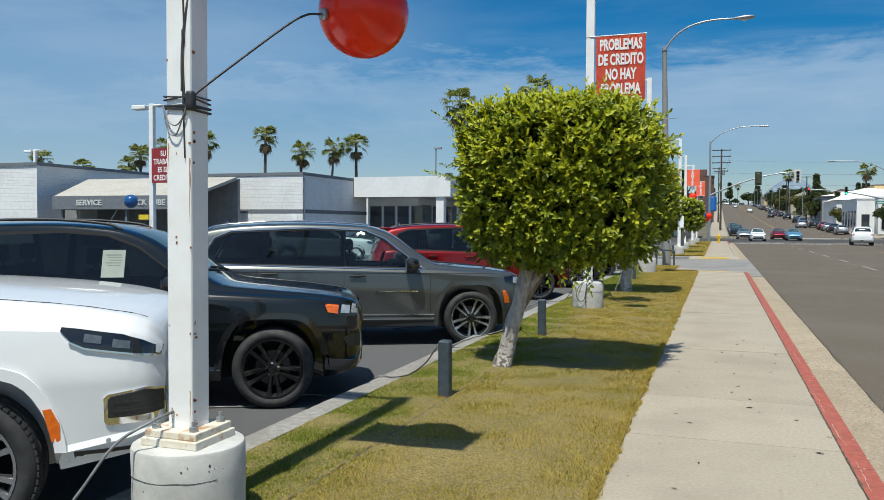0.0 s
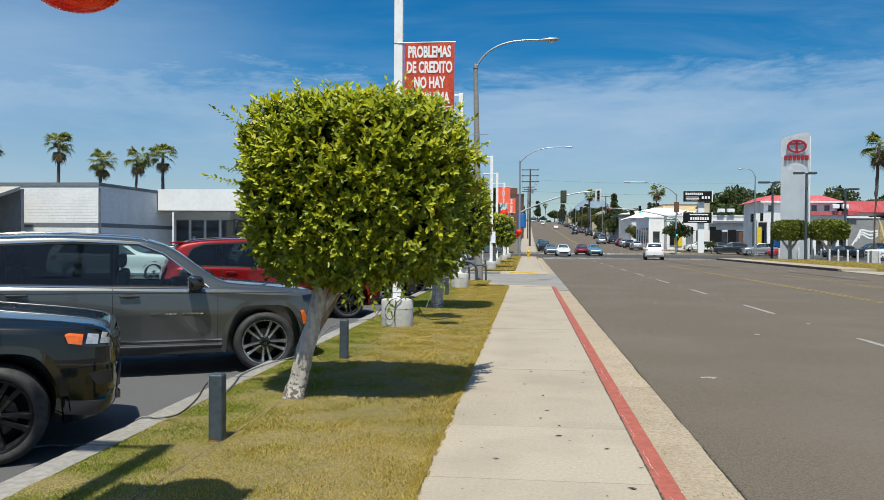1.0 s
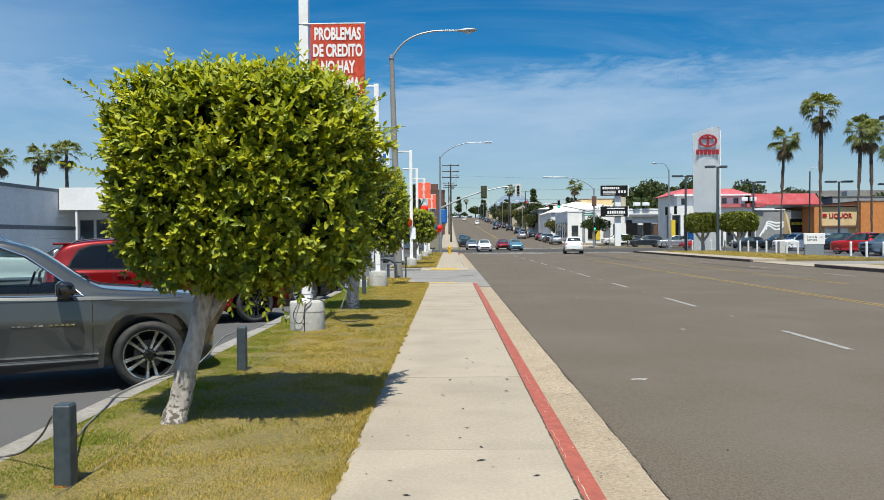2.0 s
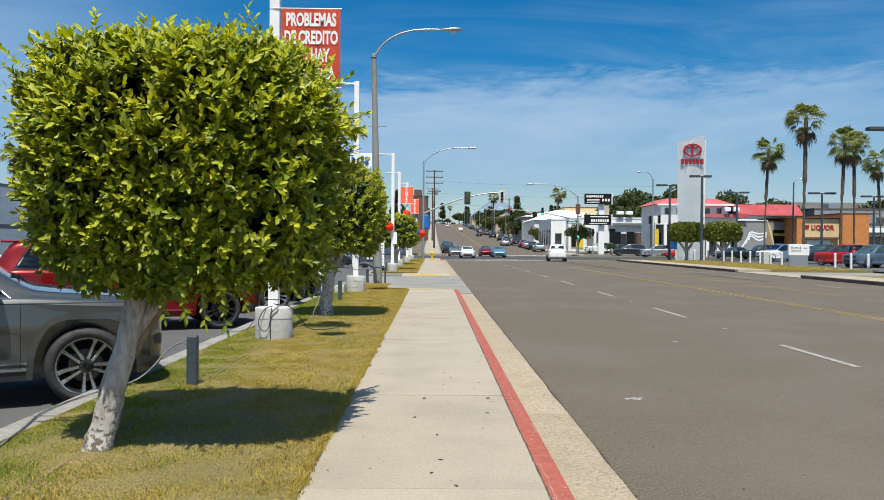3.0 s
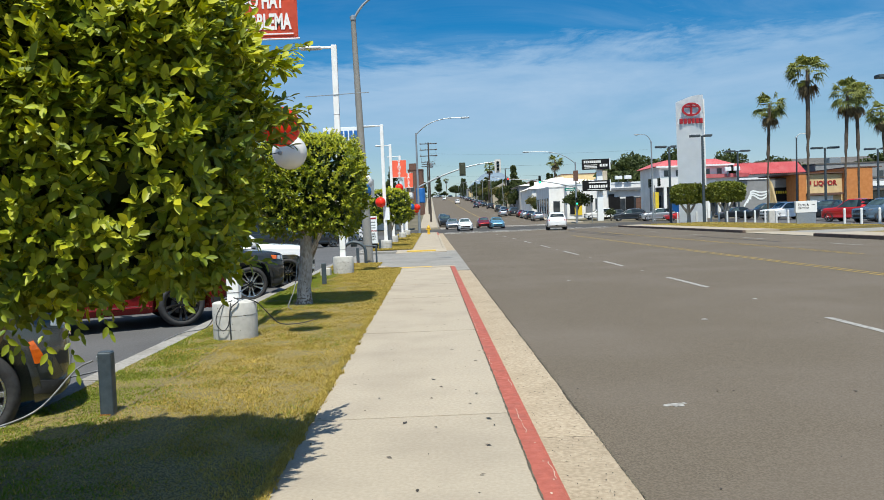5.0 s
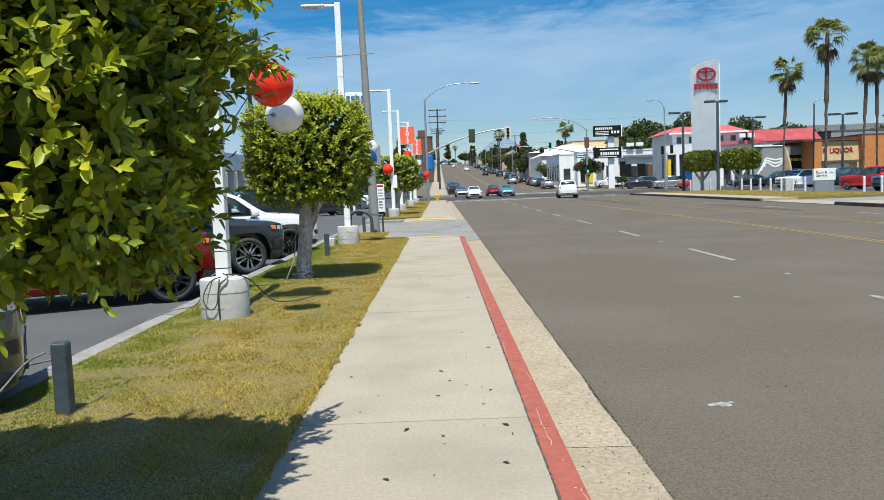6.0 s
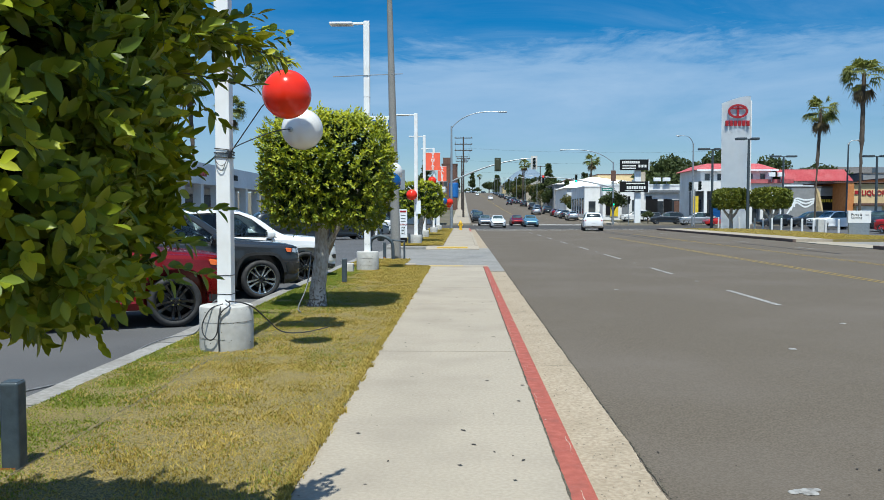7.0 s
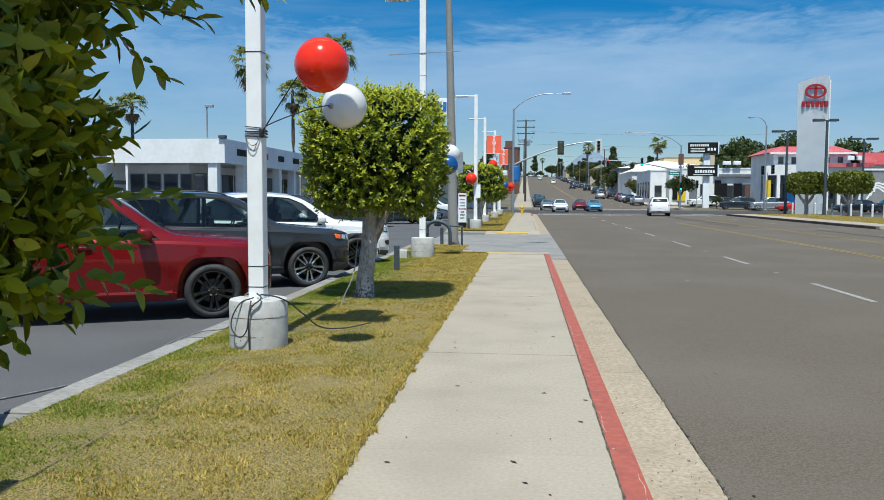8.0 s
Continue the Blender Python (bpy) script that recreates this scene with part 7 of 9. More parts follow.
# ---- street furniture along the near pavement ----
def street_lamp(at, top, arm, name="street_lamp", label="tall concrete street lamp with a curved steel arm", material=LAMP_CONC, r0=0.17, r1=0.085):
    s = thing(name, at, label, "street lamp", "street lamps")
    part("column", tube([(0, 0, -0.2), (top[0] * 0.5, top[1] * 0.5, top[2] * 0.5), top], [r0, (r0 + r1) / 2, r1], 16), material, s, smooth=50)
    t = Vector(top)
    e = t + Vector(arm)
    part("cap", lathe([(r1 * 1.3, -0.12), (r1 * 1.3, 0.0), (0.02, 0.06)], 16, at=t), GALV, s, smooth=50)
    pts = bezier(t + Vector((0, 0, -0.15)), t + Vector((arm[0] * 0.18, 0, arm[2] * 0.95)), t + Vector((arm[0] * 0.6, 0, arm[2] * 1.05)), e, 14)
    part("arm", tube(pts, [0.045 - 0.012 * k / 14 for k in range(15)], 10), GALV, s, smooth=60)
    d = 1 if arm[0] > 0 else -1
    head = add_tube(bmesh.new(), [e + Vector((-0.05 * d, 0, -0.01)), e + Vector((0.12 * d, 0, 0.0)), e + Vector((0.40 * d, 0, 0.02)), e + Vector((0.66 * d, 0, 0.03)), e + Vector((0.78 * d, 0, 0.02))], [0.05, 0.10, 0.16, 0.13, 0.04], 14)
    for v in head.verts:
        v.co.z = e.z + (v.co.z - e.z) * 0.55
    h = part("lamp_head", head, GALV, s, "grey cobra lamp head", 60)
    part("lens", lathe([(0.11, 0.0), (0.09, -0.05), (0.0, -0.07)], 16, at=e + Vector((0.42 * d, 0, -0.06))), SIGNAL_BACK, h, smooth=60)
    return s


SL = street_lamp((-1.27, 33.2, 0), (-0.20, 0, 8.65), (2.55, 0, 0.95))
part("sign_panel", box(0.12, 0.30, -0.12, -0.10, 2.3, 2.95), GALV, SL, "grey sign panel seen from behind")

pipes = thing("pipe_assembly", (-1.75, 33.0, 0), "black bent water pipes with valves standing in the grass", "pipes")
for y in (-0.25, 0.15):
    part("pipe_loop", tube(spline([(-0.35, y, -0.1), (-0.35, y, 0.55), (-0.22, y, 0.72), (0.0, y, 0.78), (0.25, y, 0.70), (0.40, y, 0.50), (0.42, y, -0.1)], 6), 0.05, 10), DARK_STEEL, pipes, smooth=60)
part("valve", lathe([(0.10, 0), (0.12, 0.04), (0.12, 0.16), (0.05, 0.22), (0.05, 0.30), (0.0, 0.31)], 16, at=(0.0, -0.05, 0.62)), DARK_STEEL, pipes, smooth=40)
part("rail", tube([(-0.35, -0.25, 0.4), (-0.35, 0.15, 0.4)], 0.035, 8), DARK_STEEL, pipes)
part("guard_rail", tube([(0.78, -0.2, -0.1), (0.78, -0.2, 0.62), (0.25, -0.25, 0.66)], 0.035, 8), DARK_STEEL, pipes)
stub = thing("utility_box", (-2.05, 27.6, 0), "small grey concrete stub beside the kerb", "utility box")
part("block", box(-0.14, 0.14, -0.14, 0.14, -0.05, 0.22, 0.015), POLE_CONC, stub)

rod = part("banner_rod", tube([(-0.9, 0, 5.15), (0.0, -0.09, 5.17), (0.95, 0, 5.22)], 0.012, 6), GALV, P3)

P4 = lamp_pole((-1.40, 46.5, 0), 0.17, 0.29, 0.45, 6.45, -1, "white lot lamp post beyond the driveway")
P5 = lamp_pole((-1.50, 57.0, 0), 0.17, 0.29, 0.45, 6.4, -1, "white lot lamp post on the far lawn strip")
P6 = lamp_pole((-1.35, 69.0, 0), 0.17, 0.29, 0.45, 6.6, -1, "white lamp post that carries a red sales banner")
P7 = lamp_pole((-1.30, 80.0, 0), 0.17, 0.29, 0.45, 6.4, -1, "white lamp post with a red banner near the crossing")


def tall_banner(at, w, h, text, size, material=BANNER_RED):
    b = thing("banner", at, "red vinyl banner with upright white lettering on a lamp post", "banner", "street banners")
    bm = box(-w / 2, w / 2, -0.006, 0.006, 0, h, 0)
    part("cloth", bm, material, b)
    n = len(text)
    for i, c in enumerate(text):
        words("lettering", c, size, BANNER_WHITE, b, pose(0, -0.012, h * (1 - (i + 0.55) / (n + 0.1)), 90), 0.002, bold=0.012, width=1.35)
    for z in (0.0, h):
        part("bracket", tube([(-w / 2 - 0.2, 0, z), (w / 2, 0, z)], 0.015, 6), WHITE_STEEL, b)
    return b


tall_banner((-1.41, 68.8, 4.86), 1.12, 1.37, "VENTAS", 0.25)
tall_banner((-0.98, 79.8, 4.45), 0.80, 1.36, "SALES", 0.30)
balloon((-1.60, 46.3, 2.43), 0.27, BALL_RED, (-1.42, 46.4, 2.0), "red")
balloon((-1.00, 56.8, 3.55), 0.27, BALL_RED, (-1.42, 56.9, 3.0), "red")
balloon((-0.75, 56.9, 2.60), 0.26, BALL_WHITE, (-1.42, 57.0, 2.3), "white")
balloon((-0.55, 68.7, 2.45), 0.27, BALL_BLUE, (-1.27, 68.9, 2.1), "blue")
balloon((-0.10, 69.2, 2.40), 0.27, BALL_RED, (-1.27, 69.0, 2.1), "red")
balloon((-0.35, 80.2, 2.3), 0.26, BALL_RED, (-1.2, 80.0, 2.0), "red")

board = thing("sign_board", (-2.08, 47.0, LOT), "narrow white dealer sign with red and black lettering", "sign")
part("panel", box(-0.20, 0.20, -0.05, 0.05, 0.42, 1.85, 0.01), SIGN_WHITE, board)
part("base", box(-0.19, 0.19, -0.045, 0.045, -0.05, 0.42, 0), SIGN_BLACK, board, "black base")
part("word_bar", box(-0.16, 0.16, -0.056, -0.048, 1.70, 1.79), RED_LETTER, board)
for i, (t, m) in enumerate((("ENTRANCE", RED_LETTER), ("SALES", SIGN_BLACK), ("OFFICE", SIGN_BLACK), ("PARTS", SIGN_BLACK))):
    words("lettering", t, 0.11, m, board, pose(0, -0.054, 1.08 - 0.15 * i, 90), 0.002, bold=0.004, width=0.62)
for z in (1.52, 1.36, 1.22):
    part("word_bar", box(-0.12, 0.12, -0.056, -0.048, z, z + 0.05), GREY_LETTER, board)
part("sign_panel", box(0.0, 0.24, -0.14, -0.11, 1.5, 2.15), SIGN_WHITE, P4, "small blank white panel")
maker = thing("roadside_sign", (-4.9, 60, LOT), "white roadside sign with blue bars on a pole", "sign")
part("post", tube([(0, 0.1, 0), (0, 0.1, 7.0)], 0.09, 10), WHITE_STEEL, maker)
part("panel", box(-1.3, 1.3, -0.1, 0.1, 7.0, 8.1, 0.02), SIGN_WHITE, maker)
for i in range(7):
    part("word_bar", box(-1.15 + 0.33 * i, -0.92 + 0.33 * i, -0.13, -0.1, 7.25, 7.85), SIGN_BLUE, maker)

hyd = thing("fire_hydrant", (0.72, 79.4, 0), "yellow cast-iron fire hydrant on the pavement", "fire hydrant")
part("barrel", lathe([(0.17, -0.02), (0.17, 0.05), (0.12, 0.07), (0.12, 0.55), (0.16, 0.57), (0.16, 0.62), (0.12, 0.74), (0.05, 0.80), (0.04, 0.86), (0, 0.87)], 20), HYDRANT, hyd, smooth=40)
for d in (-1, 1):
    part("nozzle", lathe([(0.07, 0.0), (0.07, 0.12), (0.0, 0.13)], 12, 'X', (d * 0.10 - (0.13 if d < 0 else 0), 0, 0.45)), HYDRANT, hyd)

# ---- traffic signals ----
def signal_head(parent, at, plate=True, lit=None, back=False):
    x, y, z = at
    h = part("signal_head", add_box(bmesh.new(), x - 0.17, x + 0.17, y - 0.12, y + 0.12, z - 0.55, z + 0.55, 0.03), SIGNAL_BACK if plate and not back else SIGNAL_CASE, parent, "three-lamp traffic signal")
    if plate:
        part("backplate", box(x - 0.34, x + 0.34, y + 0.02, y + 0.035, z - 0.72, z + 0.72), SIGNAL_CASE if back else SIGNAL_BACK, h)
    if not back:
        for i in range(3):
            zz = z + 0.36 - 0.36 * i
            m = LENS_DARK
            if lit == "green" and i == 2:
                m = GREEN_LIT
            if lit == "red" and i == 0:
                m = RED_LIT
            part("lens", lathe([(0.13, 0), (0.10, -0.02), (0, -0.03)], 16, 'Y', (x, y - 0.12, zz)), m, h)
            part("visor", add_tube(bmesh.new(), [(x, y - 0.12, zz + 0.01), (x, y - 0.32, zz + 0.01)], 0.145, 12, False), SIGNAL_CASE, h)


def mast(at, height, arm_to, heads, lamp=None, label="", arm_z=5.0):
    m = thing("traffic_signal", at, label, "traffic signal", "traffic signals")
    part("column", tube([(0, 0, -0.2), (0, 0, height)], [0.16, 0.09], 14), GALV, m, smooth=50)
    a = Vector(arm_to)
    pts = bezier((0, 0, arm_z), (a.x * 0.35, 0, arm_z + (a.z - arm_z) * 0.62), (a.x * 0.7, 0, a.z), a, 14)
    part("arm", tube(pts, [0.10 - 0.05 * k / 14 for k in range(15)], 10), GALV, m, smooth=60)
    for h in heads:
        signal_head(m, *h)
    if lamp:
        e = Vector(lamp)
        pts = bezier((0, 0, height - 0.2), (e.x * 0.25, 0, height + (e.z - height) * 0.9), (e.x * 0.6, 0, e.z + 0.1), e, 12)
        part("lamp_arm", tube(pts, 0.05, 8), GALV, m, smooth=60)
        part("lamp_head", add_box(bmesh.new(), *sorted((e.x, e.x + (0.9 if e.x > 0 else -0.9))), -0.16, 0.16, e.z - 0.08, e.z + 0.08, 0.05), GALV, m)
    return m


S1 = mast((-0.30, 92.0, 0), 10.8, (8.8, 0, 7.35), (((8.8, -0.1, 6.9), True, None, False), ((4.93, -0.1, 6.7), True, None, True)), (5.0, 0, 12.3), "galvanised signal mast with a long arm and street lamp", 4.9)
part("blue_panel", add_lathe(bmesh.new(), [(0.45, 3.2), (0.5, 3.3), (0.5, 4.7), (0.45, 4.8)], 16, 'Z', (0.25, 0.4, 0)), SIGN_BLUE, S1, "blue sign drum")
S2 = mast((22.0, 119.0, 0.1), 8.6, (-9.8, 0, 6.5), (((-9.8, -0.1, 6.2), False, "red", False), ((-5.2, -0.1, 6.3), False, "green", False), ((0.0, -0.3, 3.0), False, "green", False)), (-6.6, 0, 10.3), "signal mast with lit red and green lamps", 5.0)
part("street_name_panel", box(-1.6, -0.1, -0.08, -0.03, 4.55, 4.95), SIGN_GREEN, S2, "green street name panel")
part("word_bar", box(-1.45, -0.25, -0.09, -0.075, 4.70, 4.80), BANNER_WHITE, S2)
part("banner_panel", box(-0.35, 0.35, -0.12, -0.06, 5.9, 7.4), BROWN, S2, "brown banner")
S3 = thing("traffic_signal", (30.2, 108.0, 0), "signal post with paired heads beside the side street", "traffic signal", "traffic signals")
part("column", tube([(0, 0, -0.2), (0, 0, 4.6)], 0.07, 10), GALV, S3)
signal_head(S3, (-0.6, 0, 4.9), False, None), signal_head(S3, (0.6, 0, 5.0), False, None)
S4 = thing("traffic_signal", (24.6, 121.0, 0), "small signal post with a lit green lamp", "traffic signal", "traffic signals")
part("column", tube([(0, 0, -0.2), (0, 0, 3.9)], 0.06, 10), GALV, S4)
signal_head(S4, (0.0, -0.1, 3.4), False, None)
street_lamp((30.5, 110.0, -0.15), (0.0, 0, 10.6), (-1.5, 0, 1.0), label="grey steel street lamp at the corner", material=GALV, r0=0.12)
street_lamp((38.1, 85.0, -0.15), (0.1, 0, 8.4), (0.6, 0, 0.3), label="dark steel street lamp behind the opposite lot", material=DARK_STEEL, r0=0.09, r1=0.07)

# ---- palms and trees ----
def palm(name, height, spread, seed, label, lean=0.3, trunk=0.26, skirt=0.25):
    t = thing(name, (0, 0, 0), label, "palm tree", "fan palms")
    rg = random.Random(seed)
    top = Vector((lean, lean * 0.4, height))
    pts = spline([(0, 0, -0.2), (0.02, 0, height * 0.03), (lean * 0.2, 0, height * 0.35), (lean * 0.6, lean * 0.2, height * 0.7), top], 8)
    n = len(pts)
    rad = [trunk * v for v in np.interp(np.linspace(0, 1, n), [0, 0.05, 0.4, 0.62, 0.66, 0.9, 1], [1.35, 1.0, 0.78, 0.76, 1.0 + skirt, 1.15, 1.0])]
    bm = tube(pts, rad, 12)
    for v in bm.verts:
        v.co += Vector((noise.noise(v.co * 2.1), noise.noise(v.co * 2.3 + Vector((9, 0, 0))), 0)) * 0.06
    part("trunk", bm, BARK_DARK, t, "shaggy brown trunk", 60)
    R = np.random.RandomState(seed)
    for dead in (0, 1):
        V, F = [], []
        count = 42 if not dead else 9
        for i in range(count):
            az = R.uniform(0, 6.283)
            el = R.uniform(-0.75, 1.15) if not dead else R.uniform(-1.45, -1.0)
            d = np.array([math.cos(az) * math.cos(el), math.sin(az) * math.cos(el), math.sin(el)])
            stem = spread * R.uniform(0.55, 0.78)
            base = np.array(top) + np.array([0, 0, -0.1 if not dead else -0.4])
            c = base + d * stem + np.array([0, 0, -0.10 * spread])
            up = np.array([0, 0, 1.0])
            u = np.cross(d, up); u /= np.linalg.norm(u) + 1e-6
            w = np.cross(u, d)
            k0 = len(V)
            V += [tuple(base - u * 0.02), tuple(base + u * 0.02), tuple(c + u * 0.02), tuple(c - u * 0.02)]
            F.append((k0, k0 + 1, k0 + 2, k0 + 3))
            blades = 13
            for b in range(blades):
                a = -1.35 + 2.7 * b / (blades - 1)
                ln = spread * (0.52 + 0.08 * math.cos(a)) * R.uniform(0.85, 1.1)
                dirn = d * math.cos(a) + u * math.sin(a)
                side = -d * math.sin(a) + u * math.cos(a)
                mid = c + dirn * ln * 0.55 + w * 0.03
                tip = c + dirn * ln + np.array([0, 0, -0.40 * ln * R.uniform(0.4, 1.7)])
                wd = ln * 0.065
                k0 = len(V)
                V += [tuple(c), tuple(mid + side * wd), tuple(tip), tuple(mid - side * wd)]
                F.append((k0, k0 + 1, k0 + 2, k0 + 3))
        me = quick_mesh("fronds", V, F, PALM_DEAD if dead else PALM)
        part("dry_skirt" if dead else "crown", me, None, t, "dry hanging fronds" if dead else "green fan fronds")
    return t


def broad_tree(name, height, width, seed, label, leaves=2600, leaf=0.30, conifer=False, material=None, category="tree"):
    t = thing(name, (0, 0, 0), label, category, "background trees")
    rg = random.Random(seed)
    R = np.random.RandomState(seed)
    part("trunk", tube(spline([(0, 0, -0.3), (0.05, 0, height * 0.2), (0.12, 0.05, height * 0.5), (0.05, 0.1, height * 0.8)], 4), [0.05 * width * v for v in np.linspace(1, 0.25, 13)], 10), BARK_DARK, t, smooth=60)
    for i in range(5):
        a = rg.uniform(0, 6.28)
        o = Vector((0.08, 0.03, height * rg.uniform(0.25, 0.5)))
        e = Vector((math.cos(a) * width * 0.32, math.sin(a) * width * 0.32, height * rg.uniform(0.55, 0.8)))
        part("limb", tube([o, o.lerp(e, 0.5) + Vector((0, 0, 0.1 * height * 0.3)), e], [0.024 * width, 0.016 * width, 0.007 * width], 6), BARK_DARK, t)
    pts, nn = [], []
    clumps = 26
    for i in range(clumps):
        if conifer:
            z = R.uniform(0.12, 1.0)
            rr = (1 - z) * width * 0.5 + 0.1
            a = R.uniform(0, 6.28)
            c = np.array([math.cos(a) * rr * R.uniform(0.2, 0.9), math.sin(a) * rr * R.uniform(0.2, 0.9), z * height])
            s = 0.10 * width + 0.25 * rr
        else:
            a, r = R.uniform(0, 6.28), math.sqrt(R.uniform(0, 1)) * 0.40 * width
            c = np.array([math.cos(a) * r, math.sin(a) * r, height * (0.50 + 0.36 * R.uniform(0, 1) * (1 - (r / (0.5 * width)) ** 2))])
            s = width * R.uniform(0.10, 0.19)
        m = leaves // clumps
        d = R.normal(0, 1, (m, 3))
        d /= np.linalg.norm(d, axis=1)[:, None]
        pts.append(c + d * s * (1 - np.abs(R.normal(0, 0.18, m)))[:, None] * np.array([1, 1, 0.8]))
        nn.append(d)
    V, F = leaf_cloud(np.concatenate(pts), np.concatenate(nn), leaf, seed, 0.2, 0.7)
    part("crown", np_mesh("crown", V, F, material or WOODS), material or WOODS, t, "uneven dark green crown")
    return t


PA = palm("palm_tree", 14.3, 1.7, 31, "tall fan palm with a shaggy trunk", 0.2, 0.165)
PB = palm("palm_tree", 12.2, 1.55, 32, "slim fan palm with a dry skirt on its trunk", 0.5, 0.12, 0.5)
PC = palm("palm_tree", 13.2, 1.7, 33, "fan palm with drooping dry fronds", 0.6, 0.155)
PA.matrix_basis = pose(36.9, 80, -0.15)
PB.matrix_basis = pose(36.4, 88, -0.15)
PC.matrix_basis = pose(44.6, 88, -0.15)
for src, x, y, z, k, a in ((PA, 48.3, 92, -0.15, 0.94, 70), (PB, 47.4, 85, -0.15, 0.88, 140)):
    o = copy_thing(src, pose(x, y, z, 0, 0, a))
    o.scale = (k, k, k)
# palms behind the dealer's buildings
for i, (x, z) in enumerate(((-113.4, 12.6), (-106, 10.9), (-96.7, 11.3), (-91.4, 12.9), (-86.5, 13.8), (-80.2, 14.8), (-67.4, 15.0), (-62.3, 12.6), (-57.4, 13.2), (-51.5, 13.3), (-34.6, 19.0), (-23.4, 20.3), (-29.3, 14.6))):
    src = (PA, PC, PB)[i % 3]
    h = (14.3, 13.2, 12.2)[i % 3]
    o = copy_thing(src, pose(x, 110 + (i % 3) * 1.5, -0.3, 0, 0, 50 * i))
    k = (z + 1.0) / h
    o.scale = (max(k, 1.12), max(k, 1.12), k)

BT = broad_tree("tree", 9, 9, 41, "broad dark green leafy tree", 5200, 0.42)
BT.matrix_basis = pose(42.0, 168, 3.0)
BT.scale = (1.35, 1.35, 1.25)
KT = broad_tree("tree", 5.2, 4.6, 42, "small round street tree at the corner", 3200, 0.24)
KT.matrix_basis = pose(24.2, 131, 0.3)
OT = broad_tree("tree", 8, 8, 47, "olive green leafy tree on the slope", 4200, 0.36, material=OLIVE)
OT.matrix_basis = pose(41.0, 172, 2.6)
CT = broad_tree("conifer", 11, 6, 43, "dark green pointed conifer tree", 3000, 0.4, True)
CT.matrix_basis = pose(24.3, 225, 3.8)
for src_, x_, y_, z_, k_ in ((PB, 30.0, 190, 1.7, 1.0), (PA, 14.2, 640, 17, 1.0), (PC, 23.0, 300, 6, 1.05)):
    o = copy_thing(src_, pose(x_, y_, z_, 0, 0, 20))
    o.scale = (k_ * 1.2, k_ * 1.2, k_)
for x_, y_, k_ in ((31, 163, 0.75), (34.5, 164, 0.8), (37.5, 160, 0.95), (42.5, 165, 0.95), (47, 160, 0.85), (26.5, 240, 1.0), (30.5, 232, 0.9), (35, 250, 1.0), (62, 165, 1.0), (76, 150, 0.9), (84, 150, 1.0)):
    o = copy_thing(BT, pose(x_, y_, rise(y_), 0, 0, x_ * 40))
    o.scale = (k_, k_, k_)
rg = random.Random(77)
for i in range(26):
    y = rg.uniform(178, 400)
    x = 22.8 + rg.uniform(0, 14)
    o = copy_thing(rg.choice((BT, KT, KT, CT)), pose(x, y, rise(y), 0, 0, rg.uniform(0, 360)))
    k = rg.uniform(0.45, 0.85)
    o.scale = (k, k, k)
for i in range(30):
    src = rg.choice((BT, BT, KT, CT))
    side = rg.choice((-1, 1, 1, 1))
    y = rg.uniform(170, 560)
    x = (24 + rg.uniform(2, 46) + (y - 150) * 0.05) if side > 0 else (-5 - rg.uniform(2, 40))
    o = copy_thing(src, pose(x, y, rise(y) + max(0, (x - 60) / 400 * 7), 0, 0, rg.uniform(0, 360)))
    k = rg.uniform(0.6, 1.2) * (1.0 if src is not KT else 1.4)
    o.scale = (k, k, k * rg.uniform(0.85, 1.15))
for x, y, src, k in ((46, 172, BT, 1.0), (34, 170, BT, 0.8), (58, 150, BT, 0.9), (66, 155, BT, 0.95), (72, 150, BT, 0.8), (80, 160, BT, 1.0), (90, 150, BT, 0.8), (-18, 120, BT, 0.7), (-10, 128, BT, 0.8), (-26, 130, BT, 0.9), (-6, 160, CT, 1.0), (-14, 150, BT, 1.0),
                     (9.0, 700, CT, 1.9), (12.5, 660, BT, 0.8), (3.0, 660, KT, 1.0), (-3, 640, CT, 1.2), (22, 650, BT, 1.3), (28, 690, BT, 1.5), (50, 138, KT, 1.0), (38, 152, BT, 1.35), (47, 155, BT, 1.5), (52, 160, BT, 1.3), (58, 158, BT, 1.4), (66, 152, BT, 1.2), (84, 148, BT, 1.25), (22.6, 164.5, KT, 0.6), (23.2, 168, KT, 0.75), (33.5, 128, KT, 0.35), (28.3, 125, KT, 0.4)):
    o = copy_thing(src, pose(x, y, rise(y), 0, 0, x * 31))
    o.scale = (k, k, k)

for x, y, k in ((32.5, 175, 1.0), (36, 168, 0.9), (47, 178, 1.1), (23.0, 167.5, 0.6), (24.5, 230, 0.8), (27.0, 300, 1.0), (25.0, 345, 0.9), (-7.5, 175, 0.7), (-6.0, 230, 0.8), (61, 160, 1.1), (73, 158, 1.0)):
    o = copy_thing(OT, pose(x, y, rise(y), 0, 0, x * 53))
    o.scale = (k, k, k)
rg = random.Random(123)
for i in range(24):
    y = rg.uniform(150, 430)
    o = copy_thing(rg.choice((BT, BT, KT, CT)), pose(-3.5 - rg.uniform(0.5, 11), y, rise(y) - 0.3, 0, 0, rg.uniform(0, 360)))
    k = rg.uniform(0.4, 0.75)
    o.scale = (k, k, k * 1.1)
for i in range(26):
    y = 280 + 13 * i
    o = copy_thing(rg.choice((BT, BT, CT, KT)), pose(23.6 + rg.uniform(0, 16), y, rise(y), 0, 0, rg.uniform(0, 360)))
    k = rg.uniform(0.7, 1.2)
    o.scale = (k, k, k)

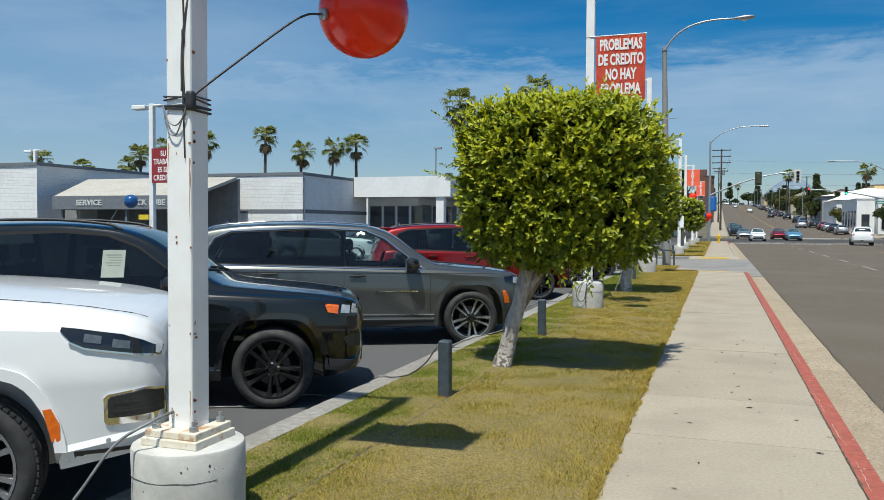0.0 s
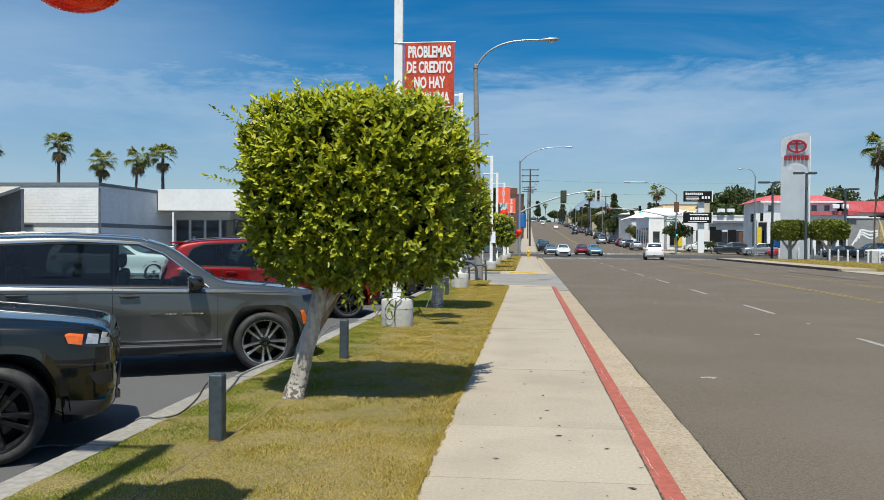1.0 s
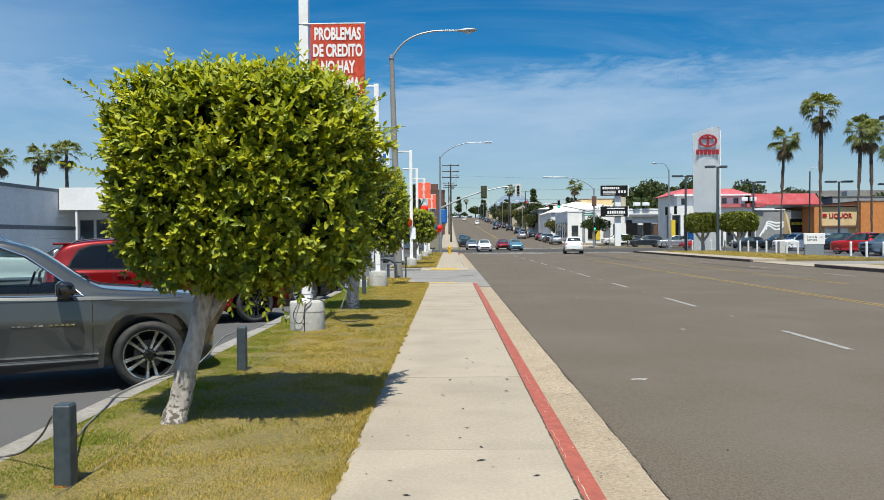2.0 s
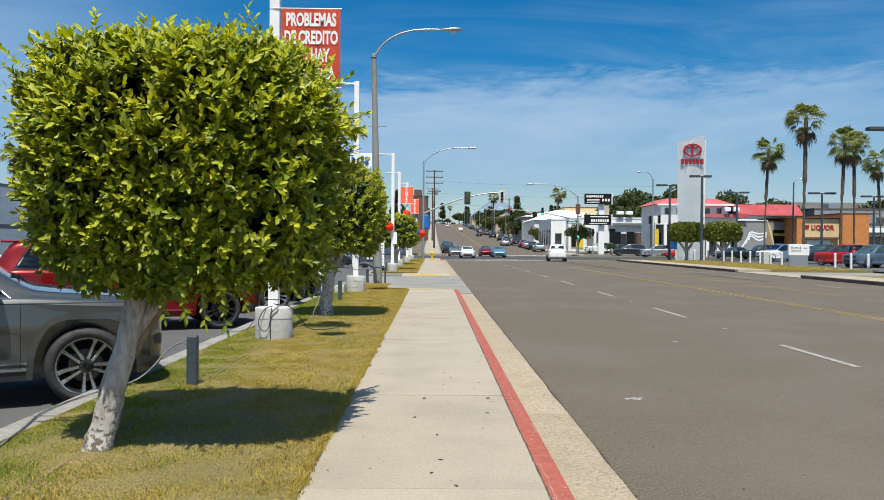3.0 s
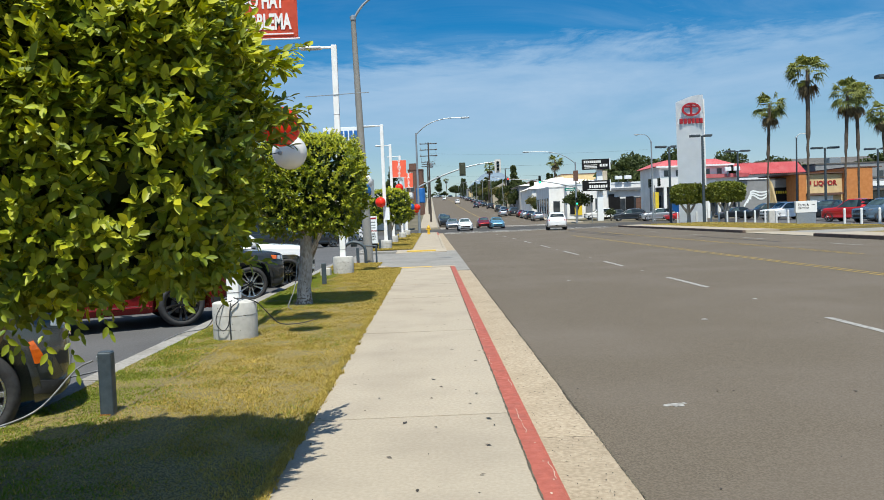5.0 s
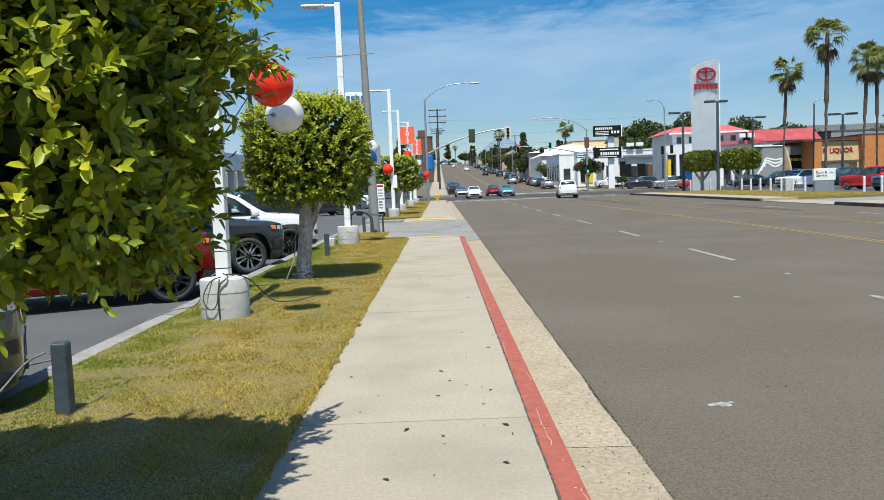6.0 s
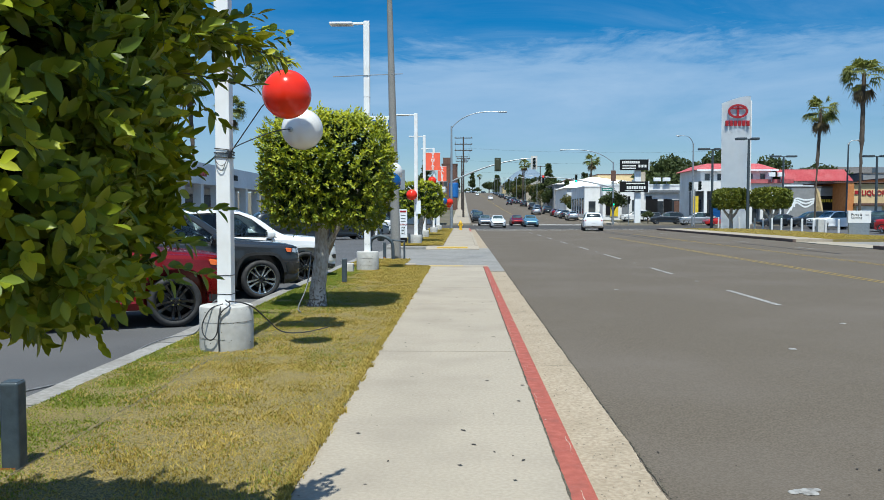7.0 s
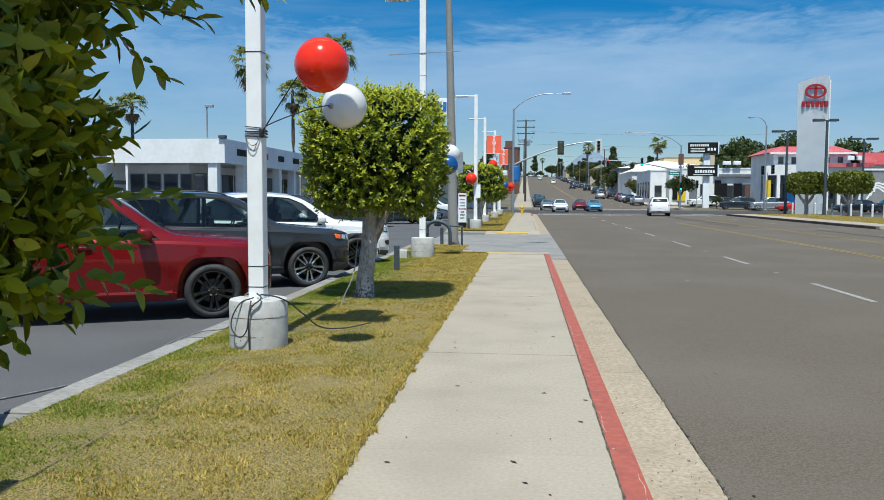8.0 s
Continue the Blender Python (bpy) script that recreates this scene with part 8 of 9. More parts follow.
# clipped hedge trees across the street
def hedge_tree(at, seed):
    t = thing("street_tree", at, "flat-topped clipped tree with a pale trunk across the street", "tree", "clipped street trees")
    part("trunk", tube(spline([(0, 0, -0.2), (0.05, 0, 0.5), (0.0, 0, 1.3), (0.05, 0, 2.2)], 5), [0.30, 0.25, 0.22, 0.20, 0.19, 0.18, 0.18, 0.18, 0.18, 0.18, 0.17, 0.17, 0.16, 0.16, 0.15, 0.14], 12), BARK, t, smooth=60)
    for d in (-1, 1):
        part("limb", tube([(0, 0, 1.1), (d * 0.5, 0, 1.7), (d * 0.9, 0.1, 2.4)], [0.16, 0.13, 0.08], 8), BARK, t, smooth=60)
    P, Nn = block_points(6000, (1.55, 1.6, 0.98), seed, 5.0, 0.11, 0.05)
    P = P + np.array((0.0, 0, 3.05))
    V, F = leaf_cloud(P, Nn, 0.22, seed, 0.25, 0.6)
    part("crown", np_mesh("crown", V, F, HEDGE), HEDGE, t, "flat-topped dark green crown")


hedge_tree((27.7, 87.0, -0.15), 51), hedge_tree((30.5, 84.0, -0.15), 52)

# ---- the opposite dealer's frontage ----
pyl = thing("pylon_sign", (29.5, 91.0, -0.15), "tall curved white pylon sign with a red oval emblem", "sign")
bm = bmesh.new()
prof = []
for k in range(25):
    u = k / 24
    prof.append((-1.5 + 3.0 * u, -0.28 * math.sin(math.pi * u)))
rows = []
for z in np.linspace(0, 13.9, 14):
    rows.append([bm.verts.new((x - 0.10 * (z / 13.9), y, z if z < 13.5 else 13.1 + 0.75 * math.sin(math.pi / 2 * (x + 1.5) / 3.0))) for x, y in prof])
for a, b in zip(rows, rows[1:]):
    for i in range(24):
        bm.faces.new((a[i], a[i + 1], b[i + 1], b[i]))
bmesh.ops.solidify(bm, geom=bm.faces[:], thickness=-0.45)
part("blade", bm, SIGN_WHITE, pyl, smooth=40)
part("edge_column", box(1.40, 1.52, -0.1, 0.4, 0, 13.4, 0.03), STUCCO_W, pyl)


def ring(rx, rz, th, at, material, parent, depth=0.16):
    bm = bmesh.new()
    outer, inner = [], []
    for y in (0, -depth):
        outer.append([bm.verts.new((at[0] + rx * math.cos(a), at[1] + y, at[2] + rz * math.sin(a))) for a in np.linspace(0, 2 * math.pi, 37)[:-1]])
        inner.append([bm.verts.new((at[0] + (rx - th) * math.cos(a), at[1] + y, at[2] + (rz - th) * math.sin(a))) for a in np.linspace(0, 2 * math.pi, 37)[:-1]])
    for i in range(36):
        j = (i + 1) % 36
        bm.faces.new((outer[1][i], outer[1][j], inner[1][j], inner[1][i])), bm.faces.new((outer[0][i], outer[0][j], outer[1][j], outer[1][i])), bm.faces.new((inner[0][i], inner[0][j], inner[1][j], inner[1][i]))
    return part("emblem_ring", bm, material, parent, "red oval emblem")


ring(1.02, 0.72, 0.20, (-0.05, -0.36, 12.25), RED_LETTER, pyl)
part("emblem_bar", box(-0.95, 0.85, -0.50, -0.36, 12.45, 12.62, 0.03), RED_LETTER, pyl)
part("emblem_bar", box(-0.16, 0.06, -0.50, -0.36, 11.6, 12.9, 0.03), RED_LETTER, pyl)
for i in range(6):
    part("word_bar", box(-1.28 + 0.43 * i, -0.95 + 0.43 * i, -0.40, -0.20, 10.75, 11.30, 0.02), RED_LETTER, pyl)


def lot_lamp(at, h, heads, label, spin=0):
    s = thing("lot_lamp", at, label, "lamp post", "opposite lot lamps")
    part("pole", tube([(0, 0, -0.1), (0, 0, h)], [0.16, 0.11], 10), DARK_STEEL, s)
    for d in heads:
        part("lamp_arm", tube([(0, 0, h - 0.05), (d * 0.5, 0, h)], 0.05, 8), DARK_STEEL, s)
        part("lamp_head", add_box(bmesh.new(), *sorted((d * 0.35, d * 1.55)), -0.3, 0.3, h - 0.12, h + 0.10, 0.04), DARK_STEEL, s, "dark box lamp head")
    s.rotation_euler = (0, 0, radians(spin))
    return s


lot_lamp((28.3, 95, -0.15), 8.7, (-1, 0.5), "dark steel lamp post with a box head")
lot_lamp((28.3, 84, -0.15), 8.8, (-0.8, 0.6), "dark steel lamp post beside the pylon sign")
lot_lamp((29.2, 52, -0.15), 9.0, (-1, 1), "dark steel lamp post on the verge")
lot_lamp((40.0, 105, -0.15), 8.6, (-1, 1), "grey lamp post with two box heads")
lot_lamp((46.1, 95, -0.15), 7.9, (-1, 1), "grey lamp post with twin heads behind the cars")
lot_lamp((55, 100, -0.15), 7.9, (-1, 1), "grey lamp post with twin heads farther back")
post = thing("white_post", (29.7, 97, -0.1), "white painted steel guard post", "bollard", "white guard posts")
part("tube", tube([(0, 0, -0.1), (0, 0, 1.1)], 0.085, 12), PICKET_W, post, smooth=50)
part("cap", lathe([(0.085, 1.1), (0.06, 1.15), (0, 1.17)], 12), PICKET_W, post, smooth=50)
for i in range(1, 22):
    y = 97 - 2.15 * i
    if not 61.5 < y < 66:
        copy_thing(post, pose(29.7 + 0.02 * i, y, -0.1))
ps = thing("sign_board", (28.9, 63.8, -0.12), "white parts and service sign on a grey base", "sign")
part("panel", box(-0.80, 0.80, -0.12, 0.12, 0.95, 1.82, 0.02), STUCCO_W, ps)
part("base", box(-0.72, 0.72, -0.10, 0.10, -0.1, 0.95, 0.02), GALV, ps, "grey sheet base")
words("lettering", "Parts &\nService", 0.27, SIGN_BLACK, ps, pose(-0.22, -0.125, 1.42, 90), 0.003, spacing=0.8)
part("arrow", box(0.38, 0.62, -0.13, -0.115, 1.50, 1.54), SIGN_BLACK, ps)
pillar = thing("stone_pillar", (29.4, 71, -0.1), "short pale stone pillar among the posts", "pillar")
part("block", box(-0.25, 0.25, -0.25, 0.25, -0.1, 1.15, 0.03), POLE_CONC, pillar)
flag = thing("feather_flag", (30.9, 103, -0.1), "blue and white feather flag by the corner", "flag")
part("pole", tube([(0, 0, 0), (0, 0, 4.2)], 0.03, 8), GALV, flag)
fb = bmesh.new()
vs = [fb.verts.new(c) for c in ((0.02, 0, 1.4), (1.0, 0.1, 0.9), (0.85, 0.15, 2.4), (0.75, 0.1, 3.4), (0.35, 0.0, 4.1), (0.02, 0, 4.15))]
fb.faces.new(vs)
bmesh.ops.solidify(fb, geom=fb.faces[:], thickness=0.01)
part("cloth", fb, SIGN_BLUE, flag)
flag2 = thing("feather_flag", (43.5, 104, -0.1), "pale feather flag in front of the mural wall", "flag")
part("pole", tube([(0, 0, 0), (0, 0, 5.0)], 0.03, 8), GALV, flag2)
fb = bmesh.new()
fb.faces.new([fb.verts.new(c) for c in ((0.02, 0, 1.4), (1.1, 0.1, 0.9), (0.9, 0.15, 2.6), (0.5, 0.1, 4.2), (0.02, 0, 4.9))])
bmesh.ops.solidify(fb, geom=fb.faces[:], thickness=0.01)
part("cloth", fb, YELLOW_ST, flag2)

# ---- buildings ----
def window_in(parent, x, y, z, w, h, face='-y', frame=GREY_TRIM, pane=PANE, mull=0):
    """A framed window set on a wall that faces -y or -x."""
    def bx(a0, a1, d0, d1, z0, z1):
        return box(a0, a1, d0, d1, z0, z1) if face == '-y' else box(d0, d1, a0, a1, z0, z1) if face == '-x' else box(d0, d1, a0, a1, z0, z1)
    s = 1 if face == '+x' else -1
    c, d = (x, y) if face == '-y' else (y, x)
    f = part("window", bx(c - w / 2, c + w / 2, *sorted((d - 0.05 * s, d + 0.04 * s)), z, z + h), frame, parent)
    part("pane", bx(c - w / 2 + 0.08, c + w / 2 - 0.08, *sorted((d - 0.03 * s, d + 0.06 * s)), z + 0.08, z + h - 0.08), pane, f)
    for i in range(mull):
        u = c - w / 2 + w * (i + 1) / (mull + 1)
        part("mullion", bx(u - 0.04, u + 0.04, *sorted((d, d + 0.075 * s)), z + 0.05, z + h - 0.05), frame, f)
    return f


def block_wall_mat():
    m = mat("painted_block_wall", (0.80, 0.80, 0.79), (0.74, 0.74, 0.73), 4, 0.9, bump=0.2, bscale=30, dirt=(0.56, 0.55, 0.53), dscale=0.5, damount=0.4)
    N, L = m.node_tree.nodes, m.node_tree.links
    co = N.new("ShaderNodeTexCoord")
    mp = N.new("ShaderNodeMapping")
    mp.inputs["Rotation"].default_value = (radians(-90), 0, 0)
    L.new(co.outputs["Object"], mp.inputs[0])
    br = N.new("ShaderNodeTexBrick")
    br.inputs["Scale"].default_value, br.inputs["Mortar Size"].default_value = 1.0, 0.012
    br.inputs["Brick Width"].default_value, br.inputs["Row Height"].default_value = 0.42, 0.21
    L.new(mp.outputs[0], br.inputs["Vector"])
    b = N.new("ShaderNodeBump")
    b.invert = True
    b.inputs["Strength"].default_value, b.inputs["Distance"].default_value = 0.9, 0.02
    L.new(br.outputs["Fac"], b.inputs["Height"])
    L.new(b.outputs[0], N["Principled BSDF"].inputs["Normal"])
    return m


BLOCKWALL = block_wall_mat()
shop = thing("workshop_building", (-29.87, 55.0, LOT), "white painted block workshop with a grey roof edge", "building")
part("wall", box(-13.5, 0, 0, 11.8, -0.1, 5.5), BLOCKWALL, shop)
part("roof_edge", box(-13.6, 0.06, -0.06, 11.86, 5.5, 5.74), GREY_TRIM, shop)
part("stripe", box(-13.5, 0.02, -0.02, 11.8, 2.55, 2.85), GREY_TRIM, shop, "grey painted stripe")
part("downpipe", tube([(0.06, 0.15, 5.3), (0.06, 0.15, 0.0)], 0.05, 8), GREY_TRIM, shop)
part("sign_plate", box(-0.9, -0.45, -0.05, -0.02, 2.0, 2.45), SIGN_WHITE, shop)
for x in (-8.0, -7.5):
    part("wall_lamp", box(x, x + 0.25, -0.35, 0, 4.7, 4.95, 0.03), DARK_STEEL, shop)
canopy = thing("service_building", (-46.8, 48.0, LOT), "service bay with a shingled roof and dark lettered fascia", "building")
part("wall", box(-20, 0.2, 3.5, 16, -0.1, 3.6), GREY_STUCCO, canopy)
part("wall", box(-20, -3.2, 0.8, 16, -0.1, 6.2), BLOCKWALL, canopy)
part("roof_edge", box(-20.1, -3.1, 0.7, 16.1, 6.2, 6.45), GREY_TRIM, canopy)
rb = bmesh.new()
v = [rb.verts.new(c) for c in ((-0.6, -0.1, 3.75), (12.0, -0.1, 3.75), (12.0, 5.5, 5.35), (-2.6, 5.5, 5.35), (-0.6, -0.1, 3.55), (12.0, -0.1, 3.55), (12.0, 5.5, 5.1), (-2.6, 5.5, 5.1))]
for f_ in ((0, 1, 2, 3), (4, 7, 6, 5), (0, 4, 5, 1), (1, 5, 6, 2), (2, 6, 7, 3), (3, 7, 4, 0)):
    rb.faces.new([v[i] for i in f_])
part("roof", rb, ROOF_LIGHT, canopy, "pale shingled sloping roof")
part("fascia", box(-0.6, 12.0, -0.25, -0.05, 2.72, 3.72), GREY_TRIM, canopy, "dark grey fascia")
gb = bmesh.new()
v = [gb.verts.new(c) for c in ((-0.62, -0.2, 2.72), (-0.62, -0.2, 3.72), (-2.62, 5.4, 5.3), (-2.62, 5.4, 2.72))]
gb.faces.new(v)
bmesh.ops.solidify(gb, geom=gb.faces[:], thickness=0.1)
part("gable", gb, GREY_STUCCO, canopy)
part("back_wall", box(-0.2, 12.0, 5.6, 5.9, -0.1, 5.2), GREY_STUCCO, canopy)
for x in (0.0, 6.0, 11.7):
    part("column", box(x, x + 0.18, 0.0, 0.18, -0.1, 2.75), GREY_TRIM, canopy)
part("brace", tube([(4.2, 0.1, 1.3), (5.2, 0.1, 2.7)], 0.05, 6), GALV, canopy)
words("lettering", "SERVICE", 0.58, SIGNAL_BACK, canopy, pose(2.9, -0.27, 3.2, 90), 0.02, bold=0.014, width=1.15)
words("lettering", "QUICK LUBE", 0.58, SIGNAL_BACK, canopy, pose(8.0, -0.27, 3.2, 90), 0.02, bold=0.014, width=1.1)
show = thing("showroom_building", (-20.8, 64.0, LOT), "white showroom with a deep overhanging fascia on columns", "building")
part("fascia", box(-9.0, 0, 0, 0.35, 4.1, 5.85), STUCCO_W, show)
part("fascia", box(-0.35, 0, 0.35, 33.0, 4.1, 5.85), STUCCO_W, show, "white fascia with dealer emblems")
part("roof", box(-9.0, -0.36, 0.36, 33.0, 5.45, 5.6), ROOF_LIGHT, show)
part("soffit", box(-9.0, -0.36, 0.36, 33.0, 4.12, 4.2), STUCCO_W, show)
part("wall", box(-9.0, -4.0, 3.0, 33.0, -0.1, 4.1), STUCCO_W, show)
for i, (x, y) in enumerate(((-0.9, 0.5), (-0.6, 5.2), (-0.6, 9.8), (-0.6, 14.4), (-0.6, 19.0), (-0.6, 23.6), (-0.6, 28.2), (-0.6, 32.4))):
    part("column", box(x - 0.45, x + 0.25, y - 0.35, y + 0.35, -0.1, 4.12, 0.03), STUCCO_W, show)
for i in range(4):
    window_in(show, -8.2 + 1.35 * i, 3.0, 0.8, 1.15, 2.6)
for i in range(9):
    window_in(show, -4.0, 5.0 + 2.9 * i, 0.3, 2.5, 3.2, '+x')
for i, (y, l, m) in enumerate(((2.5, 2.4, SIGN_BLACK), (7.6, 2.2, RED_LETTER), (12.6, 1.6, SIGN_BLACK), (17.0, 2.0, SIGN_BLACK))):
    for k in range(5):
        part("word_bar", box(0.0, 0.08, y + k * l / 5, y + (k + 0.7) * l / 5, 4.75, 5.25), m, show)
part("roof_lamp", box(-0.4, 0.1, -0.2, 0.3, 5.85, 6.1, 0.05), DARK_STEEL, show)
part("mast", tube([(-1.5, 0.5, 5.5), (-1.5, 0.5, 8.2)], 0.06, 8), GALV, show)
part("mast_lamp", box(-1.6, -1.0, 0.35, 0.65, 8.15, 8.35, 0.03), GALV, show)


def lot_light(at, h, label, bannered=False):
    s = thing("lot_light", at, label, "lamp post", "white lot poles")
    part("shaft", box(-0.11, 0.11, -0.11, 0.11, -0.1, h, 0.02), WHITE_STEEL, s)
    for d in (-1, 0.6):
        part("lamp_head", add_box(bmesh.new(), *sorted((d * 0.25, d * 1.0)), -0.2, 0.2, h - 0.25 * abs(d), h - 0.05, 0.04), WHITE_STEEL, s)
    return s


lot_light((-23.55, 30, LOT), 7.1, "white lot lamp post with two heads among the cars")
sb = thing("banner", (-22.75, 29.85, 3.4), "red vinyl banner coloured as in shade, with white lettering, on a lot lamp", "banner", "street banners")
part("cloth", box(-0.72, 0.55, -0.006, 0.006, 0, 1.55), BANNER_SHADED, sb)
for i, t in enumerate(("SU", "TRABAJO", "ES SU", "CREDITO")):
    words("lettering", t, 0.34, BANNER_WHITE, sb, pose(-0.08, -0.012, 1.30 - 0.36 * i, 90), 0.002, bold=0.008, width=0.75)
balloon((-23.9, 29.0, 2.55), 0.30, BALL_BLUE, (-23.5, 29.8, 2.0), "blue")
tag = thing("yellow_tag", (-23.4, 29.2, 1.75), "small yellow price tag hung below a balloon", "tag")
part("card", box(-0.28, 0.28, -0.01, 0.01, 0, 0.22), SIGN_YELLOW, tag)
lot_light((-51.4, 50, LOT), 7.6, "white lot lamp beside the service bay")


def shop_front(name, label, at, size, wall, roof=None, windows=(), parapet=GREY_TRIM, pitch=None, faces=("-y",), door=None, category="building"):
    """A flat-roofed or hipped shop; windows are (x, z, w, h) on the side that faces -y."""
    b = thing(name, at, label, category)
    w, d, h = size
    part("wall", box(0, w, 0, d, -0.5, h), wall, b)
    if pitch:
        e, r = 0.4, pitch
        bm = bmesh.new()
        lo = [bm.verts.new(c) for c in ((-e, -e, h), (w + e, -e, h), (w + e, d + e, h), (-e, d + e, h))]
        k = min(w, d) * 0.42
        hi = [bm.verts.new(c) for c in ((k, k, h + r), (w - k, k, h + r), (w - k, d - k, h + r), (k, d - k, h + r))]
        for i in range(4):
            j = (i + 1) % 4
            bm.faces.new((lo[i], lo[j], hi[j], hi[i]))
        bm.faces.new(hi), bm.faces.new(lo[::-1])
        part("roof", bm, roof, b)
    else:
        part("roof_edge", box(-0.08, w + 0.08, -0.08, d + 0.08, h, h + 0.22), parapet, b)
    for x, z, ww, hh in windows:
        window_in(b, x, 0, z, ww, hh, mull=1 if ww > 1.6 else 0)
    if door:
        dr = part("door", box(door - 0.5, door + 0.5, -0.05, 0.04, -0.1, 2.1), BROWN, b)
        part("handle", box(door + 0.32, door + 0.36, -0.09, -0.05, 1.0, 1.1), CHROME, dr)
    return b


hall = thing("dealer_hall", (35.4, 122.0, -0.2), "white dealer hall with a red tiled hip roof and colonnade", "building")
part("wall", box(0.2, 10.6, 2.0, 13, -0.3, 8.1), STUCCO_W, hall)
rb = bmesh.new()
lo = [rb.verts.new(c) for c in ((-0.4, 1.4, 8.1), (11.2, 1.4, 8.1), (11.2, 13.6, 8.1), (-0.4, 13.6, 8.1))]
hi = [rb.verts.new(c) for c in ((1.6, 3.6, 9.05), (9.2, 3.6, 9.05), (9.2, 11.4, 9.05), (1.6, 11.4, 9.05))]
for i in range(4):
    rb.faces.new((lo[i], lo[(i + 1) % 4], hi[(i + 1) % 4], hi[i]))
rb.faces.new(hi), rb.faces.new(lo[::-1])
part("roof", rb, ROOF_RED, hall, "red tiled hip roof")
part("eave", box(-0.45, 11.25, 1.35, 1.5, 7.86, 8.10), SIGN_WHITE, hall)
for x in (1.2, 3.0, 4.8, 7.4, 9.2):
    window_in(hall, x, 2.0, 6.5, 0.75, 1.0)
# dark grey wall whose colour stands for the shade between the columns
part("ground_floor", box(-1.4, 11.0, 1.2, 2.0, -0.3, 6.1), GREY_TRIM, hall, "ground floor wall coloured dark for the shade behind the colonnade")
part("parapet", box(-1.6, 11.2, -0.2, 1.2, 4.9, 6.2), STUCCO_W, hall)
for x in (-1.6, 0.1, 1.7, 3.3, 4.9, 6.5, 8.1, 9.7, 10.9):
    part("column", box(x, x + 0.45, -0.2, 0.3, -0.3, 4.9), STUCCO_W, hall)
for i in range(7):
    window_in(hall, -0.4 + 1.6 * i, 1.2, 0.4, 1.1, 3.4)
part("porch_roof", box(5.4, 12.6, -0.6, 1.2, 6.0, 6.55), ROOF_RED, hall, "red tiled porch roof")
part("banner_panel", box(-1.5, -0.7, -0.28, -0.22, 1.6, 4.2), SIGN_YELLOW, hall, "yellow and black sales panel")
for x in (9.0, 10.3):
    fl = part("flood_lamp", box(x, x + 0.9, -1.0, -0.5, 6.9, 7.5, 0.05), SIGN_WHITE, hall)
    part("bracket", tube([(x + 0.45, -0.7, 6.2), (x + 0.45, -0.7, 6.95)], 0.05, 6), GALV, fl)

pink = thing("tiled_building", (54.5, 140, -0.2), "grey building with a broad pink-red tiled roof", "building")
part("wall", box(0, 11, 1.0, 12, -0.5, 7.0), GREY_STUCCO, pink)
rb = bmesh.new()
nt_ = 34
for i in range(nt_):
    x0, x1 = -0.3 + 11.6 * i / nt_, -0.3 + 11.6 * (i + 1) / nt_
    xm = (x0 + x1) / 2
    v = [rb.verts.new(c) for c in ((x0, 0.6, 7.0), (xm, 0.45, 7.16), (x1, 0.6, 7.0), (x1, 4.0, 9.1), (xm, 3.9, 9.26), (x0, 4.0, 9.1))]
    rb.faces.new((v[0], v[1], v[4], v[5])), rb.faces.new((v[1], v[2], v[3], v[4]))
part("roof", rb, ROOF_RED, pink, "pink-red tile roof in rows")["kind"] = "stuff"
part("roof_back", box(-0.3, 11.3, 4.0, 12, 8.8, 9.1), ROOF_DARK, pink)
part("canopy", box(-2.5, 4.0, -1.5, 1.0, 5.6, 6.4), SIGN_WHITE, pink)
mural = thing("mural_wall", (46.8, 122, -0.2), "long grey wall painted with a pale sweeping mural", "wall")
part("wall", box(0, 8.2, 0, 6, -0.3, 5.4), GREY_STUCCO, mural)
part("coping", box(-0.05, 8.25, -0.05, 6.05, 5.4, 5.55), ROOF_DARK, mural)
for i in range(3):
    pts = spline([(0.6 + 0.5 * i, -0.02, 1.6 + 0.5 * i), (1.8, -0.02, 3.2 + 0.3 * i), (3.2, -0.02, 2.6 + 0.5 * i), (4.6, -0.02, 3.4 + 0.2 * i)], 6)
    bm = tube(pts, 0.14, 6)
    for v in bm.verts:
        v.co.y = -0.02 + (v.co.y + 0.02) * 0.1
    part("painted_sweep", bm, SIGN_WHITE, mural)
part("painted_panel", box(5.2, 7.6, -0.03, -0.005, 2.2, 4.2), SIGN_BLACK, mural)
for i in range(6):
    part("word_bar", box(5.4 + 0.34 * i, 5.62 + 0.34 * i, -0.05, -0.03, 3.3, 3.7), SIGN_YELLOW, mural)
liq = thing("liquor_store", (52.2, 118, -0.2), "orange and cream liquor store with red letters", "building")
part("wall", box(1.6, 2.7, 0, 10, -0.3, 5.9), ORANGE, liq)
part("wall", box(2.7, 8.0, 0.3, 10, -0.3, 5.8), YELLOW_ST, liq, "cream stucco wall")
part("wall", box(8.0, 11.9, -0.6, 10, -0.3, 6.5), ORANGE, liq)
part("coping", box(-0.05, 8.0, -0.05, 10, 5.9, 6.05), BROWN, liq)
part("coping", box(7.95, 13.25, -0.65, 10, 6.5, 6.65), BROWN, liq)
part("roller_door", box(3.2, 6.6, 0.2, 0.32, -0.1, 2.7), STUCCO_W, liq)
part("awning", box(2.6, 7.8, -0.4, 0.3, 2.8, 3.1), BROWN, liq)
words("lettering", "LIQUOR", 0.95, RED_LETTER, liq, pose(5.5, 0.26, 4.5, 90), 0.04, bold=0.02, width=0.95)
part("word_bar", box(2.9, 3.5, 0.2, 0.3, 4.35, 4.85), RED_LETTER, liq)
